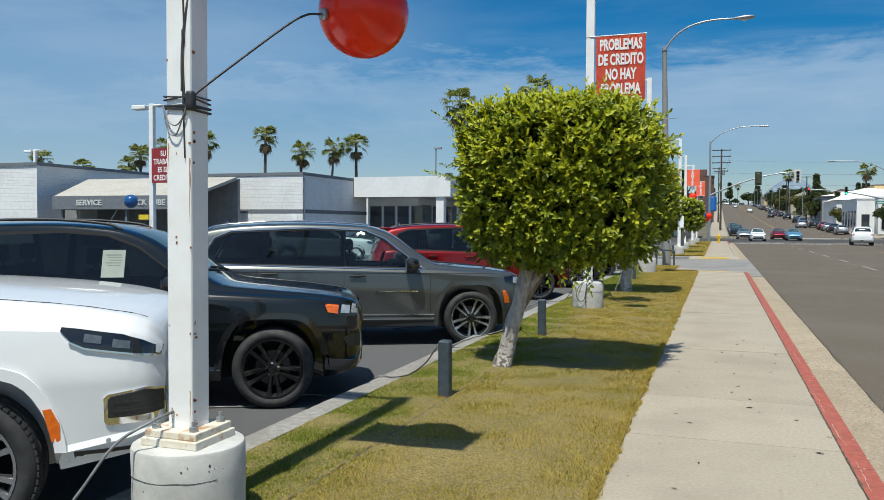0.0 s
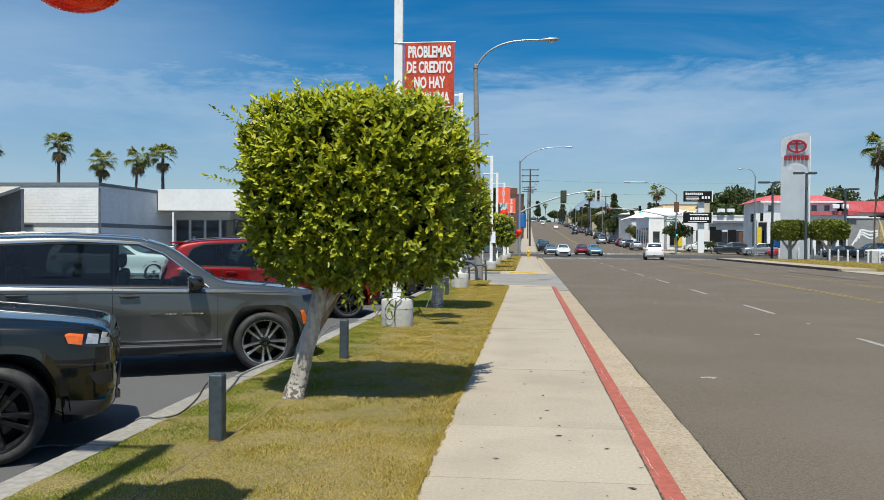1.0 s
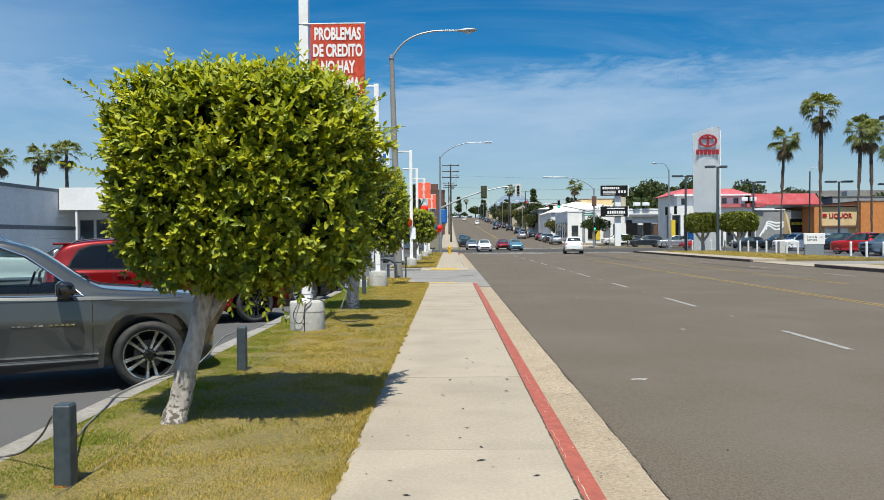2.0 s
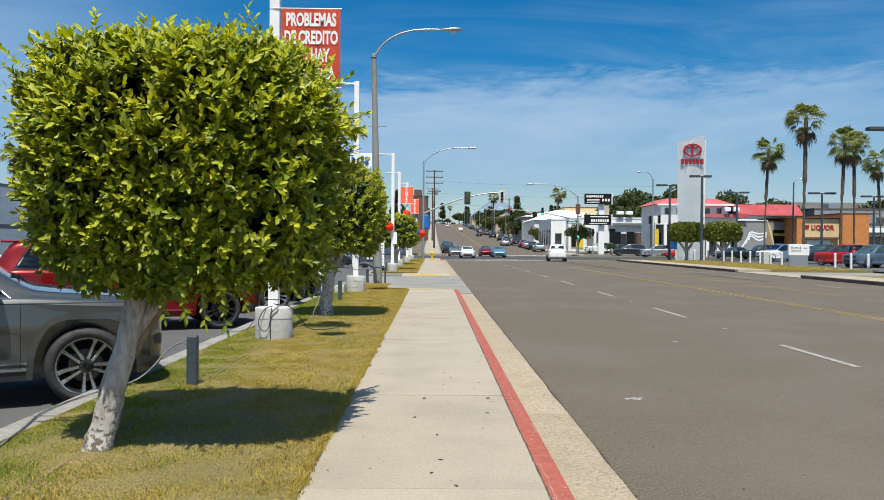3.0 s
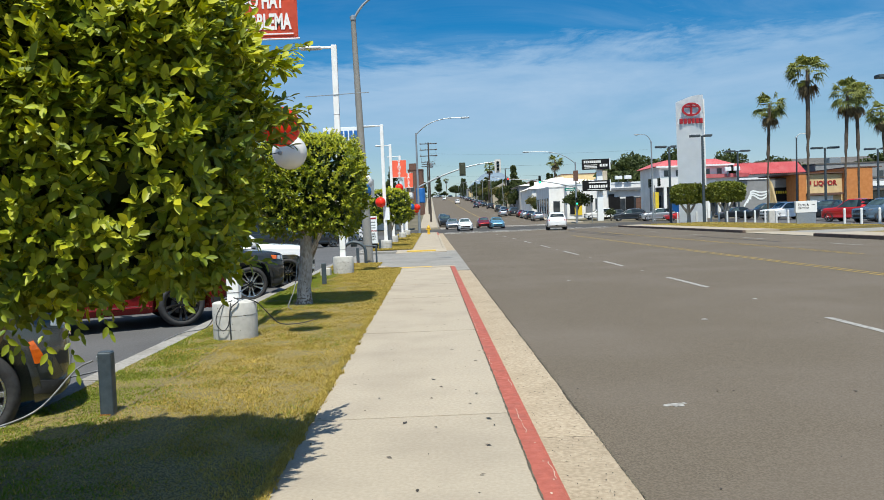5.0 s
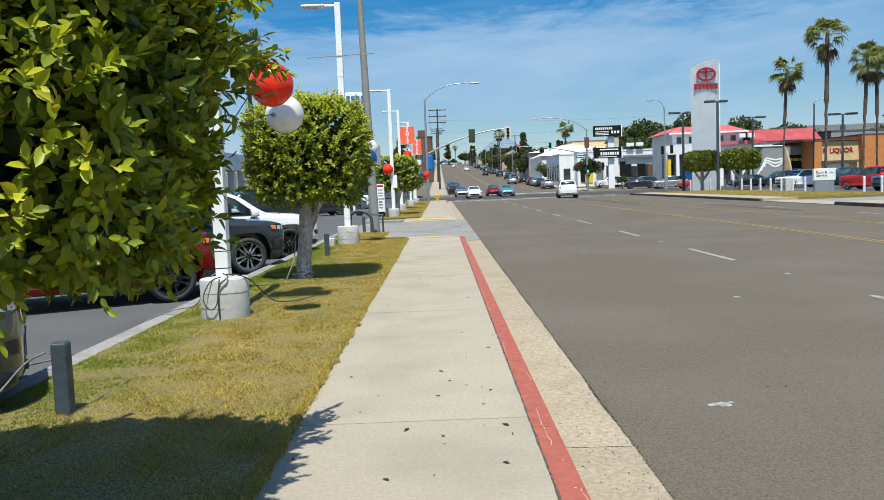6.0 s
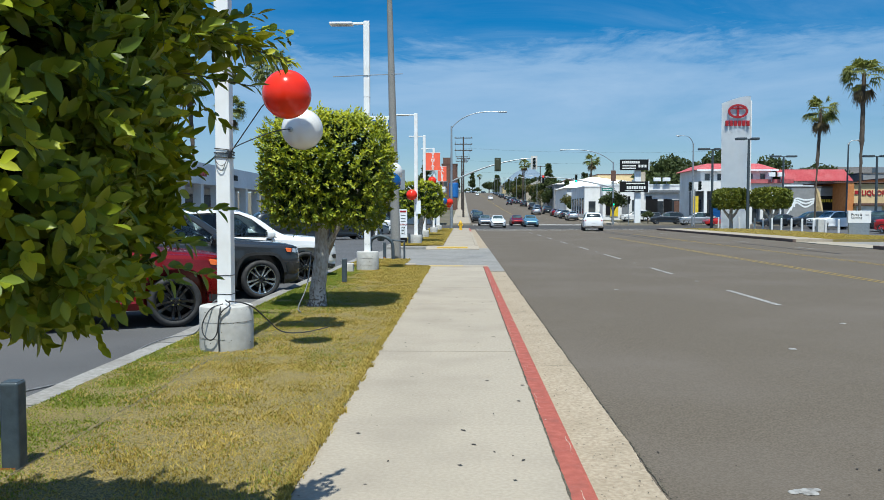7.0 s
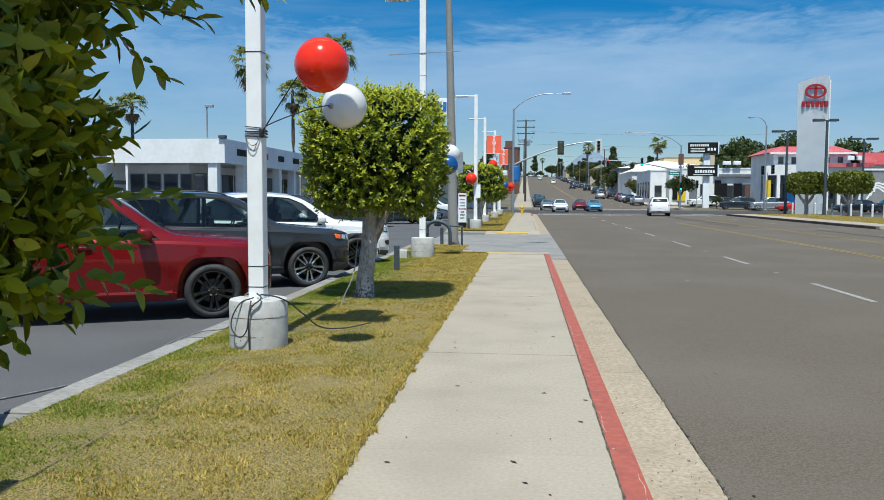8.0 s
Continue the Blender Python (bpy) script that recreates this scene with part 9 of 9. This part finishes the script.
low = shop_front("showroom", "long low white shop with a flat roof", (24.6, 142, 0.0), (15.0, 14, 6.2), STUCCO_W, None, ((5.5, 1.4, 1.2, 2.4), (9.0, 0.8, 2.4, 2.8), (12.5, 0.8, 2.2, 3.0)), SIGN_WHITE)
part("poster", box(10.2, 11.6, -0.12, -0.06, 1.0, 3.9), SIGN_BLACK, low), part("poster", box(8.0, 9.2, -0.12, -0.06, 1.0, 3.9), SIGN_BLACK, low)
part("ac_unit", box(6.0, 7.5, 4, 5.5, 6.4, 7.4, 0.05), GALV, low)
part("yellow_panel", box(1.2, 2.6, -0.12, -0.05, 1.0, 4.6), SIGN_YELLOW, low)
corner = shop_front("corner_shop", "pale corner shop with a stepped parapet", (21.9, 144.5, 0.4), (2.66, 16.5, 5.6), STUCCO_W, None, ((1.3, 0.8, 1.2, 2.4),), STUCCO_W)
for i in range(5):
    window_in(corner, 0, 1.8 + 3.1 * i, 1.0, 1.7, 2.8, '-x')
gable = shop_front("gabled_hall", "weathered white hall with a pitched roof by the hill", (22.4, 172, 1.2), (13, 20, 5.6), STUCCO_W, STUCCO_W, ((3, 1, 1.6, 1.6),), pitch=2.4)
long_roof = shop_front("warehouse", "long pale warehouse with a low white roof", (23.5, 205, 2.2), (24, 26, 6.5), GREY_STUCCO, STUCCO_W, ((3, 1, 1.6, 1.6), (8, 1, 1.6, 1.6)), pitch=2.0)
beige2 = shop_front("office_building", "beige office block on the rise", (36, 215, 3.0), (16, 14, 8.5), YELLOW_ST, None, ((3, 1, 1.6, 1.6), (7, 1, 1.6, 1.6), (11, 1, 1.6, 1.6), (3, 5, 1.6, 1.6), (7, 5, 1.6, 1.6), (11, 5, 1.6, 1.6)), BROWN)
brown = shop_front("brown_tower", "dark brown block with a stepped roof beyond the crossing", (-4.4, 206, 2.3), (3.9, 7, 11.4), BROWN, None, ((1, 6, 1.0, 1.4),), BROWN)
part("step", box(0.3, 2.2, 1, 6, 11.4, 13.2), BROWN, brown)
white_l = shop_front("service_station", "low white service station with a flat canopy", (-22, 124, -0.1), (19.0, 12, 4.2), STUCCO_W, None, ((4, 0.8, 2.2, 2.2), (8, 0.8, 2.2, 2.2), (13, 0.5, 2.6, 2.8)), GREY_TRIM)
part("canopy", box(9, 20.5, -7, 0, 4.6, 5.3, 0.03), STUCCO_W, white_l)
part("canopy_post", box(19.2, 19.5, -6.5, -6.2, -0.1, 4.6), STUCCO_W, white_l), part("canopy_post", box(11, 11.3, -6.5, -6.2, -0.1, 4.6), STUCCO_W, white_l)
part("blue_panel", box(16.5, 19.5, -0.2, -0.05, 2.6, 3.5), SIGN_BLUE, white_l)
right_row = shop_front("shop_row", "row of dark low shops behind the opposite lot", (67, 126, -0.2), (42, 14, 5.2), GREY_STUCCO, None, ((3, 0.6, 3, 2.6), (9, 0.6, 3, 2.6), (15, 0.6, 3, 2.6), (22, 0.6, 3, 2.6), (30, 0.6, 3, 2.6)), ROOF_DARK)
flats = shop_front("apartment_house", "beige apartment house on the slope behind", (70, 175, 1.5), (36, 14, 8.0), BEIGE, ROOF_DARK, ((4, 1.2, 1.8, 1.5), (9, 1.2, 1.8, 1.5), (15, 1.2, 1.8, 1.5), (22, 1.2, 1.8, 1.5), (4, 4.8, 1.8, 1.5), (9, 4.8, 1.8, 1.5), (15, 4.8, 1.8, 1.5), (22, 4.8, 1.8, 1.5)), pitch=2.0)
part("awning", box(1.0, 8.0, -1.6, 0.0, 3.3, 3.6), ROOF_DARK, right_row), part("sign_strip", box(0.5, 10.0, -0.2, -0.05, 4.0, 4.7), SIGN_WHITE, right_row)
two_storey = shop_front("office_building", "grey two-storey block with a dark flat roof", (68, 142, -0.2), (30, 12, 8.3), GREY_STUCCO, None, tuple((2.2 + 3.2 * i, 5.6, 1.8, 1.4) for i in range(8)), ROOF_DARK)
part("ac_unit", box(4.0, 6.0, 3, 5, 8.5, 9.6, 0.05), GALV, two_storey)
part("vent_tower", box(6.4, 7.6, 2.0, 3.2, 6.2, 8.6, 0.04), BEIGE, low, "beige roof vent tower")
for x in (8.4, 10.0):
    fl = part("flood_lamp", box(x, x + 1.2, -0.6, 0.0, 6.9, 7.5, 0.06), SIGN_WHITE, low)
    part("bracket", tube([(x + 0.6, -0.2, 6.2), (x + 0.6, -0.3, 6.95)], 0.05, 6), GALV, fl)
part("soffit_band", box(7.0, 15.0, -0.5, 0.0, 5.0, 5.4), GREY_TRIM, low, "dark band under the roof edge")
for i, (x, w) in enumerate(((0.5, 0.8), (3.2, 1.2), (7.2, 1.0), (12.0, 2.2))):
    part("poster", box(x, x + w, -0.14, -0.06, 1.2 + 0.2 * (i % 2), 3.6 + 0.4 * (i % 3)), (SIGN_BLACK, GREY_LETTER, SIGN_BLACK, BROWN)[i], low)
behind_dealer = shop_front("far_building", "white flat building behind the dealer's lot", (-75, 92, -0.2), (42, 14, 5.2), STUCCO_W, None, ((5, 1, 2, 2), (12, 1, 2, 2), (20, 1, 2, 2), (30, 1, 2, 2)), GREY_TRIM)


def house(at, w, d, h, wall, roof, seed, side=1):
    b = thing("house", at, "small gabled hillside house with pale walls", "house", "hillside houses")
    part("wall", box(0, w, 0, d, -1.5, h), wall, b)
    bm = bmesh.new()
    r = w * 0.24
    v = [bm.verts.new(c) for c in ((-0.4, -0.4, h - 0.1), (w + 0.4, -0.4, h - 0.1), (w / 2, -0.4, h + r), (-0.4, d + 0.4, h - 0.1), (w + 0.4, d + 0.4, h - 0.1), (w / 2, d + 0.4, h + r))]
    for f_ in ((0, 2, 1), (3, 4, 5), (0, 3, 5, 2), (1, 2, 5, 4), (0, 1, 4, 3)):
        bm.faces.new([v[i] for i in f_])
    part("roof", bm, roof, b)
    for k in (0.25, 0.72):
        window_in(b, w * k, 0, 0.9, 1.5, 1.3)
    window_in(b, 0 if side > 0 else w, d * 0.5, 0.9, 1.6, 1.3, '-x' if side > 0 else '+x')
    return b


rg = random.Random(5)
walls, roofs = (STUCCO_W, BEIGE, YELLOW_ST, GREY_STUCCO), (ROOF_DARK, ROOF_LIGHT, ROOF_DARK, BROWN)
for i in range(13):
    y = 246 + i * 25
    house((25.5 + rg.uniform(0, 3), y, rise(y) + 0.3), rg.uniform(9, 13), rg.uniform(9, 13), rg.uniform(3.2, 5.2), rg.choice(walls), rg.choice(roofs), i)
    if i % 2 == 0:
        house((44 + rg.uniform(0, 12), y + 8, rise(y) + 1.5), rg.uniform(9, 14), 11, rg.uniform(3.5, 6), rg.choice(walls), rg.choice(roofs), i + 50)
for i in range(9):
    y = 215 + i * 38
    house((-15 - rg.uniform(0, 3), y, rise(y) + 0.3), rg.uniform(9, 12), rg.uniform(9, 13), rg.uniform(3.2, 5.0), rg.choice(walls), rg.choice(roofs), i + 80, -1)

# ---- roadside advertising boards: lettering shown as plain bars ----
bill = thing("billboard", (26.7, 128, 0.0), "pair of black advertising boards on a white pylon", "billboard")
part("pylon", box(0.2, 1.1, -0.3, 0.3, -0.2, 9.0, 0.03), SIGN_WHITE, bill)
for z0, z1 in ((8.0, 9.6), (4.7, 6.3)):
    part("board", box(-2.1, 2.1, -0.75, -0.3, z0, z1, 0.04), SIGN_BLACK, bill)
    part("frame", box(2.1, 2.25, -0.8, -0.25, z0 - 0.06, z1 + 0.06), SIGN_WHITE, bill)
for i in range(9):
    part("word_bar", box(-1.85 + 0.30 * i, -1.63 + 0.30 * i, -0.78, -0.75, 9.0, 9.35), BANNER_WHITE, bill)
for i in range(3):
    part("word_bar", box(-1.8, 0.2, -0.78, -0.75, 8.2 + 0.22 * i, 8.30 + 0.22 * i), BANNER_WHITE, bill)
for i in range(3):
    part("word_bar", box(0.6 + 0.45 * i, 0.9 + 0.45 * i, -0.78, -0.75, 8.4, 8.8), BANNER_WHITE, bill)
for i in range(8):
    part("word_bar", box(-1.1 + 0.36 * i, -0.84 + 0.36 * i, -0.78, -0.75, 5.15, 5.60), BANNER_WHITE, bill)
part("word_bar", box(-1.2, 1.6, -0.78, -0.75, 5.9, 6.08), BANNER_WHITE, bill)
part("word_bar", box(-1.4, 1.4, -0.78, -0.75, 4.85, 4.95), BANNER_WHITE, bill)

# ---- utility poles and wires ----
def utility_pole(at, h, arms, label):
    u = thing("utility_pole", at, label, "utility pole", "utility poles")
    part("pole", tube([(0, 0, -0.5), (0, 0, h)], [0.20, 0.13], 10), TIMBER, u)
    for z, w in arms:
        part("crossarm", box(-w / 2, w / 2, -0.08, 0.08, h - z, h - z + 0.14), TIMBER, u)
        for i in range(4):
            x = -w / 2 + 0.15 + (w - 0.3) * i / 3
            part("insulator", lathe([(0.05, 0), (0.06, 0.06), (0.03, 0.16), (0, 0.18)], 8, at=(x, 0, h - z + 0.14)), LAMP_CONC, u)
    part("transformer", lathe([(0.22, 0), (0.25, 0.05), (0.25, 0.8), (0.1, 0.9)], 12, at=(0.4, 0, h - 4.6)), GALV, u)
    return u


utility_pole((1.0, 150, rise(150)), 14.6, ((0.3, 3.2), (1.4, 3.2), (2.5, 3.2), (4.0, 2.4)), "dark timber utility pole with crossarms")
utility_pole((0.6, 205, rise(205)), 13.5, ((0.3, 3.0), (1.4, 3.0)), "dark timber utility pole up the hill")
utility_pole((24.0, 245, rise(245)), 12.0, ((0.3, 2.6),), "timber utility pole across the street")
utility_pole((23.6, 310, rise(310)), 12.0, ((0.3, 2.6),), "timber utility pole higher up the hill")
wires = thing("overhead_wires", (1.0, 150, 12), "thin dark overhead wires along the hill", "wires")
for dx, z0, z1 in ((-1.4, 2.5, 3.3), (1.4, 2.5, 3.3), (-1.4, 1.4, 2.3), (1.4, 1.4, 2.3)):
    pts = [(dx + (-0.4) * t, 55 * t, z0 + (z1 - z0) * t - 1.0 * 4 * t * (1 - t) * 0.5) for t in np.linspace(0, 1, 9)]
    part("wire", tube(pts, 0.012, 4), TIMBER, wires)
for z in (1.2, -1.0, -3.0):
    pts = [(60 * t, 30 * t, z + 2 * t - 1.5 * 4 * t * (1 - t) * 0.5) for t in np.linspace(0, 1, 9)]
    part("wire", tube(pts, 0.010, 4), TIMBER, wires)
for i in range(9):
    y = 225 + 42 * i
    s = thing("street_lamp", (21.2, y, rise(y)), "thin grey street lamp on the hillside street", "street lamp", "street lamps")
    part("column", tube([(0, 0, 0), (0, 0, 8.5), (-2.2, 0, 9.0)], 0.09, 6), GALV, s)
    part("lamp_head", box(-2.9, -2.1, -0.12, 0.12, 8.95, 9.1), GALV, s)

# ---- far hill ----
hv, hf = [], []
for j in range(2):
    for i in range(61):
        x = -900 + 2600 * i / 60
        u = (x - 330) / 150
        z = 70 + 165 * math.exp(-u * u) + 40 * math.exp(-((x + 300) / 300) ** 2) + 8 * noise.noise((i * 0.5, 0, 0))
        hv.append((x, 4100 + 30 * j, (z if j == 0 else z - 30)))
hv += [(x, y - 300, -20) for x, y, z in hv[:61]]
for i in range(60):
    hf.append((i, i + 1, 62 + i, 61 + i)), hf.append((122 + i, 123 + i, i + 1, i))
hill = part("backdrop", quick_mesh("backdrop", hv, hf, HILL, True), HILL)
tagged(hill, "hazy blue mountain on the horizon", "mountain", kind="structure")

# ---- vehicles in the street and across it ----
FAR = "vehicles in the street"
PICKUP = stretched(SUV, 2.6, 0.55, 1.03, 1.0, 1.0, wr=0.40, arch=0.48)
PICKUP["top"] = [(0, 0.85), (0.05, 1.0), (0.2, 1.08), (1.35, 1.18), (1.55, 1.26), (2.1, 1.66), (2.4, 1.78), (3.2, 1.78), (3.55, 1.70), (3.66, 1.24), (3.8, 1.20), (5.2, 1.20), (5.34, 1.14), (5.37, 0.8)]
PICKUP["belt"] = [(0, 0.76), (0.1, 0.95), (1.5, 1.09), (3.6, 1.13), (5.2, 1.13), (5.37, 0.75)]


def far_car(name, label, spec, m, x, y, turn, z=None, **kw):
    return car(name, label, spec, m, (x, y, rise(y) if z is None else z), turn, fine=False, group=FAR, rim=RIM_DARK, face=RIM_SILVER, jeep=False, **kw)[0]


A = far_car("sedan", "white sedan facing along the street at the crossing", SEDAN, WHITE_CAR, 5.0, 98.0, -90, rails=False)
B = far_car("hatchback", "light blue small car waiting at the crossing", SEDAN, BLUE_CAR, 9.3, 103.5, -90, rails=False)
C = far_car("sedan", "dark red car behind the blue one", SEDAN, RED_CAR, 8.2, 112.0, -90, rails=False)
D = far_car("sedan", "silver sedan on the street", SEDAN, SILVER_CAR, 3.9, 112.0, -90, rails=False)
W = far_car("suv", "white sport utility vehicle driving away at the crossing", SUV, WHITE_CAR, 13.7, 86.5, 84)
K = far_car("suv", "dark parked sport utility vehicle at the kerb", SUV, DARK_CAR, 3.25, 128.0, -90)
S = far_car("sedan", "parked dark sedan on the hillside street", SEDAN, DARK_CAR, 18.9, 150.0, 90, rails=False)
G = far_car("sedan", "parked silver sedan on the hillside street", SEDAN, SILVER_CAR, 18.8, 140.0, 90, rails=False)
rg = random.Random(9)
y = 158.0
while y < 470:
    src = rg.choice((S, K, K, G, K, S, C))
    sl = math.degrees(math.atan2(rise(y + 2) - rise(y - 2), 4))
    copy_thing(src, pose(18.95 + rg.uniform(-0.25, 0.2), y, rise(y), 0, -sl, 90 + rg.uniform(-2, 2)))
    y += rg.choice((6.3, 6.8, 7.5, 13.0, 21.0, 8.0, 30.0))
for x, y, src in ((16.2, 175, G), (12.0, 330, W), (8.4, 420, A), (15.5, 260, S)):
    sl = math.degrees(math.atan2(rise(y + 2) - rise(y - 2), 4))
    copy_thing(src, pose(x, y, rise(y), 0, -sl if x > 11 else sl, 90 if x > 11 else -90))
for i in range(3):
    y = 137.5 + 8.6 * i
    src = rg.choice((S, K, K, G))
    copy_thing(src, pose(3.2, y, rise(y), 0, 0, -90))
for i in range(14):
    y = 560 + 5 * i
    copy_thing(rg.choice((S, G, W, K)), pose(4 + rg.uniform(0, 14), y, rise(y), 0, 0, -90))
# cars of the opposite dealer
far_car("pickup", "white pickup truck behind the guard posts", PICKUP, WHITE_CAR, 34.5, 84.5, 195, -0.05, rails=False, category="pickup truck")
far_car("pickup", "dark grey pickup truck in the opposite lot", PICKUP, DARK_CAR, 35.0, 75.0, 215, -0.05, rails=False, category="pickup truck")
far_car("pickup", "red pickup truck parked by the parts sign", PICKUP, BRIGHT_RED, 33.5, 70.0, 120, -0.05, rails=False, category="pickup truck")
far_car("suv", "blue-grey sport utility vehicle in the opposite lot", SUV, BLUEGREY_CAR, 32.2, 62.5, 200, -0.05)
far_car("suv", "blue-grey car at the lot's edge", SUV, SILVER_CAR, 37.5, 60.0, 200, -0.05)
far_car("sedan", "bright red sedan by the side street", SEDAN, BRIGHT_RED, 33.0, 113.5, 180, rails=False)
far_car("pickup", "silver pickup truck in the side street", PICKUP, SILVER_CAR, 31.0, 118.5, 180, rails=False, category="pickup truck")
far_car("suv", "black off-road car at the corner", SUV, DARK_CAR, 28.0, 122.5, 175)
for i, (x, y, a) in enumerate(((39, 80, 200), (42, 84, 205), (45, 78, 200), (41, 90, 190), (48, 82, 200), (52, 88, 195), (38, 98, 185), (44, 100, 180), (36, 102, 185), (50, 72, 200), (56, 80, 200), (26, 134, 180), (29, 136, 175), (32, 136, 180), (35, 137, 180))):
    copy_thing((S, G, K, W)[i % 4], pose(x, y, -0.05 if y < 110 else rise(y), 0, 0, a))
for i, (x, y, a) in enumerate(((-14, 33, 30), (-17.5, 36, 30), (-14, 40, 20), (-20, 44, 10), (-12, 47, 25), (-10, 55, 20), (-24, 50, 0), (-30, 47, 0), (-8, 62, 25), (-6.5, 52, 27), (-5, 58, 27), (-4.6, 64, 27), (-4.4, 70, 27), (-4.2, 76, 27))):
    copy_thing((W, K, S, G)[i % 4], pose(x, y, LOT, 0, 0, a))

# ---- grass ----
def grass(name, n, region, material, hmin, hmax, seed, label, keep=None):
    rg = np.random.RandomState(seed)
    x0, x1, y0, y1 = region
    u = rg.uniform(0, 1, n)
    y = y0 + (y1 - y0) * u ** 2.0
    x = rg.uniform(x0, x1, n)
    if keep is not None:
        k = keep(x, y, rg)
        x, y = x[k], y[k]
    k = np.abs(x + 1.67 + 0.02 * np.sin(y * 1.7) + 0.012 * np.sin(y * 9)) > 0.014
    x, y = x[k], y[k]
    n = len(x)
    far = np.clip((y - 4) / 14, 0.0, 3.0)
    h = rg.uniform(hmin, hmax, n) * (1 + 0.15 * far)
    w = rg.uniform(0.0013, 0.0026, n) * (1 + 2.0 * far)
    a = rg.uniform(0, 6.283, n)
    lean = rg.normal(0, 0.6, (n, 2)) * h[:, None]
    z0 = np.full(n, -0.006)
    dx, dy = np.cos(a) * w, np.sin(a) * w
    A = np.stack([x - dx, y - dy, z0], 1)
    B = np.stack([x + dx, y + dy, z0], 1)
    C = np.stack([x + lean[:, 0] * 0.4 + dx * 0.8, y + lean[:, 1] * 0.4 + dy * 0.8, h * 0.6], 1)
    D = np.stack([x + lean[:, 0] * 0.4 - dx * 0.8, y + lean[:, 1] * 0.4 - dy * 0.8, h * 0.6], 1)
    E = np.stack([x + lean[:, 0], y + lean[:, 1], h * 0.92], 1)
    V = np.stack([A, B, C, D, E], 1).reshape(-1, 3)
    k = np.arange(n)[:, None] * 5
    F = np.concatenate([k + np.array([0, 1, 2]), k + np.array([0, 2, 3]), k + np.array([3, 2, 4])], 0)
    ob = part(name, np_mesh(name, V, F, material), material)
    return tagged(ob, label, "grass", kind="stuff")


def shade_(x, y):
    """Greener turf round each street tree."""
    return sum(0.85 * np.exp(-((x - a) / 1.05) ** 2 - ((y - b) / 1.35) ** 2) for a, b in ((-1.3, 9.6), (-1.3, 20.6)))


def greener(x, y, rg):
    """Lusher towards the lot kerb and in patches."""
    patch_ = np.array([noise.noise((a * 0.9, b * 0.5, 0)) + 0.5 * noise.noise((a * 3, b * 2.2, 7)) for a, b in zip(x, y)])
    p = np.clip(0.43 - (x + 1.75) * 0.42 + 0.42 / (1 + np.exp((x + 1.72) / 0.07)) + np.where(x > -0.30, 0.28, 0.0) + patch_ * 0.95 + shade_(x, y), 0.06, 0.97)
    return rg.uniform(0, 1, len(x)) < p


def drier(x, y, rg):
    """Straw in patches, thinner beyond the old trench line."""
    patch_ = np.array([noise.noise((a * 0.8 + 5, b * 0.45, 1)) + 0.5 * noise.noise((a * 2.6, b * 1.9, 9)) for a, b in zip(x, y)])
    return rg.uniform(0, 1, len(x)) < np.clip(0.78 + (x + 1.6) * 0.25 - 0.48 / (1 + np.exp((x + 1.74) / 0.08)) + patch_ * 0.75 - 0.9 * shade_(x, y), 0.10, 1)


def kerbside(x, y, rg):
    """Thickest at the kerb, fading out in tufts beyond the trench line."""
    patch_ = np.array([noise.noise((a * 2.2, b * 1.1, 3)) + 0.6 * noise.noise((a * 7, b * 5, 4)) for a, b in zip(x, y)])
    return rg.uniform(0, 1, len(x)) < np.clip((-1.66 - x) / 0.30 + patch_ * 0.8, 0.0, 1.0)


part("edge_gap", ragged_strip(-0.006, 0.030, 2.0, 29.6, 0.0035, 12.0, 0.025, 0.010), JOINT_DIRT, lawn, "dark earth edge beside the pavement")
trench = part("trench_line", ragged_strip(-1.67, 0.011, 3.4, 15.4, 0.019, 4.0, 0.04, 0.014), JOINT_DIRT, lawn, "old trench line in the turf")
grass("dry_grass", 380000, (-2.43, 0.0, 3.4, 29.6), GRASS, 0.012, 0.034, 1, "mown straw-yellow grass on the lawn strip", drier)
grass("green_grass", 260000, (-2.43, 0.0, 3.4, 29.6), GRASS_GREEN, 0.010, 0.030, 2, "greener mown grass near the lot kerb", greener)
grass("green_grass", 125000, (-2.43, -1.60, 3.4, 29.6), GRASS_GREEN, 0.012, 0.032, 12, "green mown grass along the lot kerb", kerbside)
grass("dry_grass", 130000, (-2.43, 0.0, 3.45, -8.0), GRASS, 0.014, 0.036, 7, "mown straw-yellow grass at the start of the lawn strip", drier)
grass("green_grass", 80000, (-2.43, 0.0, 3.45, -8.0), GRASS_GREEN, 0.012, 0.032, 17, "greener mown grass at the start of the lawn strip", greener)
grass("grass_fringe", 42000, (-0.06, 0.06, 3.2, 29.4), GRASS, 0.018, 0.045, 3, "dry grass fringe that creeps over the pavement edge", lambda x, y, rg: np.array([noise.noise((0, b * 5.0, 2)) + 0.3 for b in y]) * 0.05 + rg.uniform(-0.03, 0.01, len(x)) > x)
grass("far_grass", 40000, (-2.4, -0.05, 29.5, 33.0), GRASS, 0.02, 0.05, 4, "grass by the driveway", lambda x, y, rg: (x < -0.8) | (y < 29.6))
grass("far_grass", 40000, (-2.4, -0.02, 44.4, 86.0), GRASS, 0.02, 0.05, 5, "grass strip beyond the driveway")
grass("verge_grass", 30000, (22.4, 29.0, 54.0, 86.0), GRASS, 0.02, 0.05, 6, "green verge across the street")
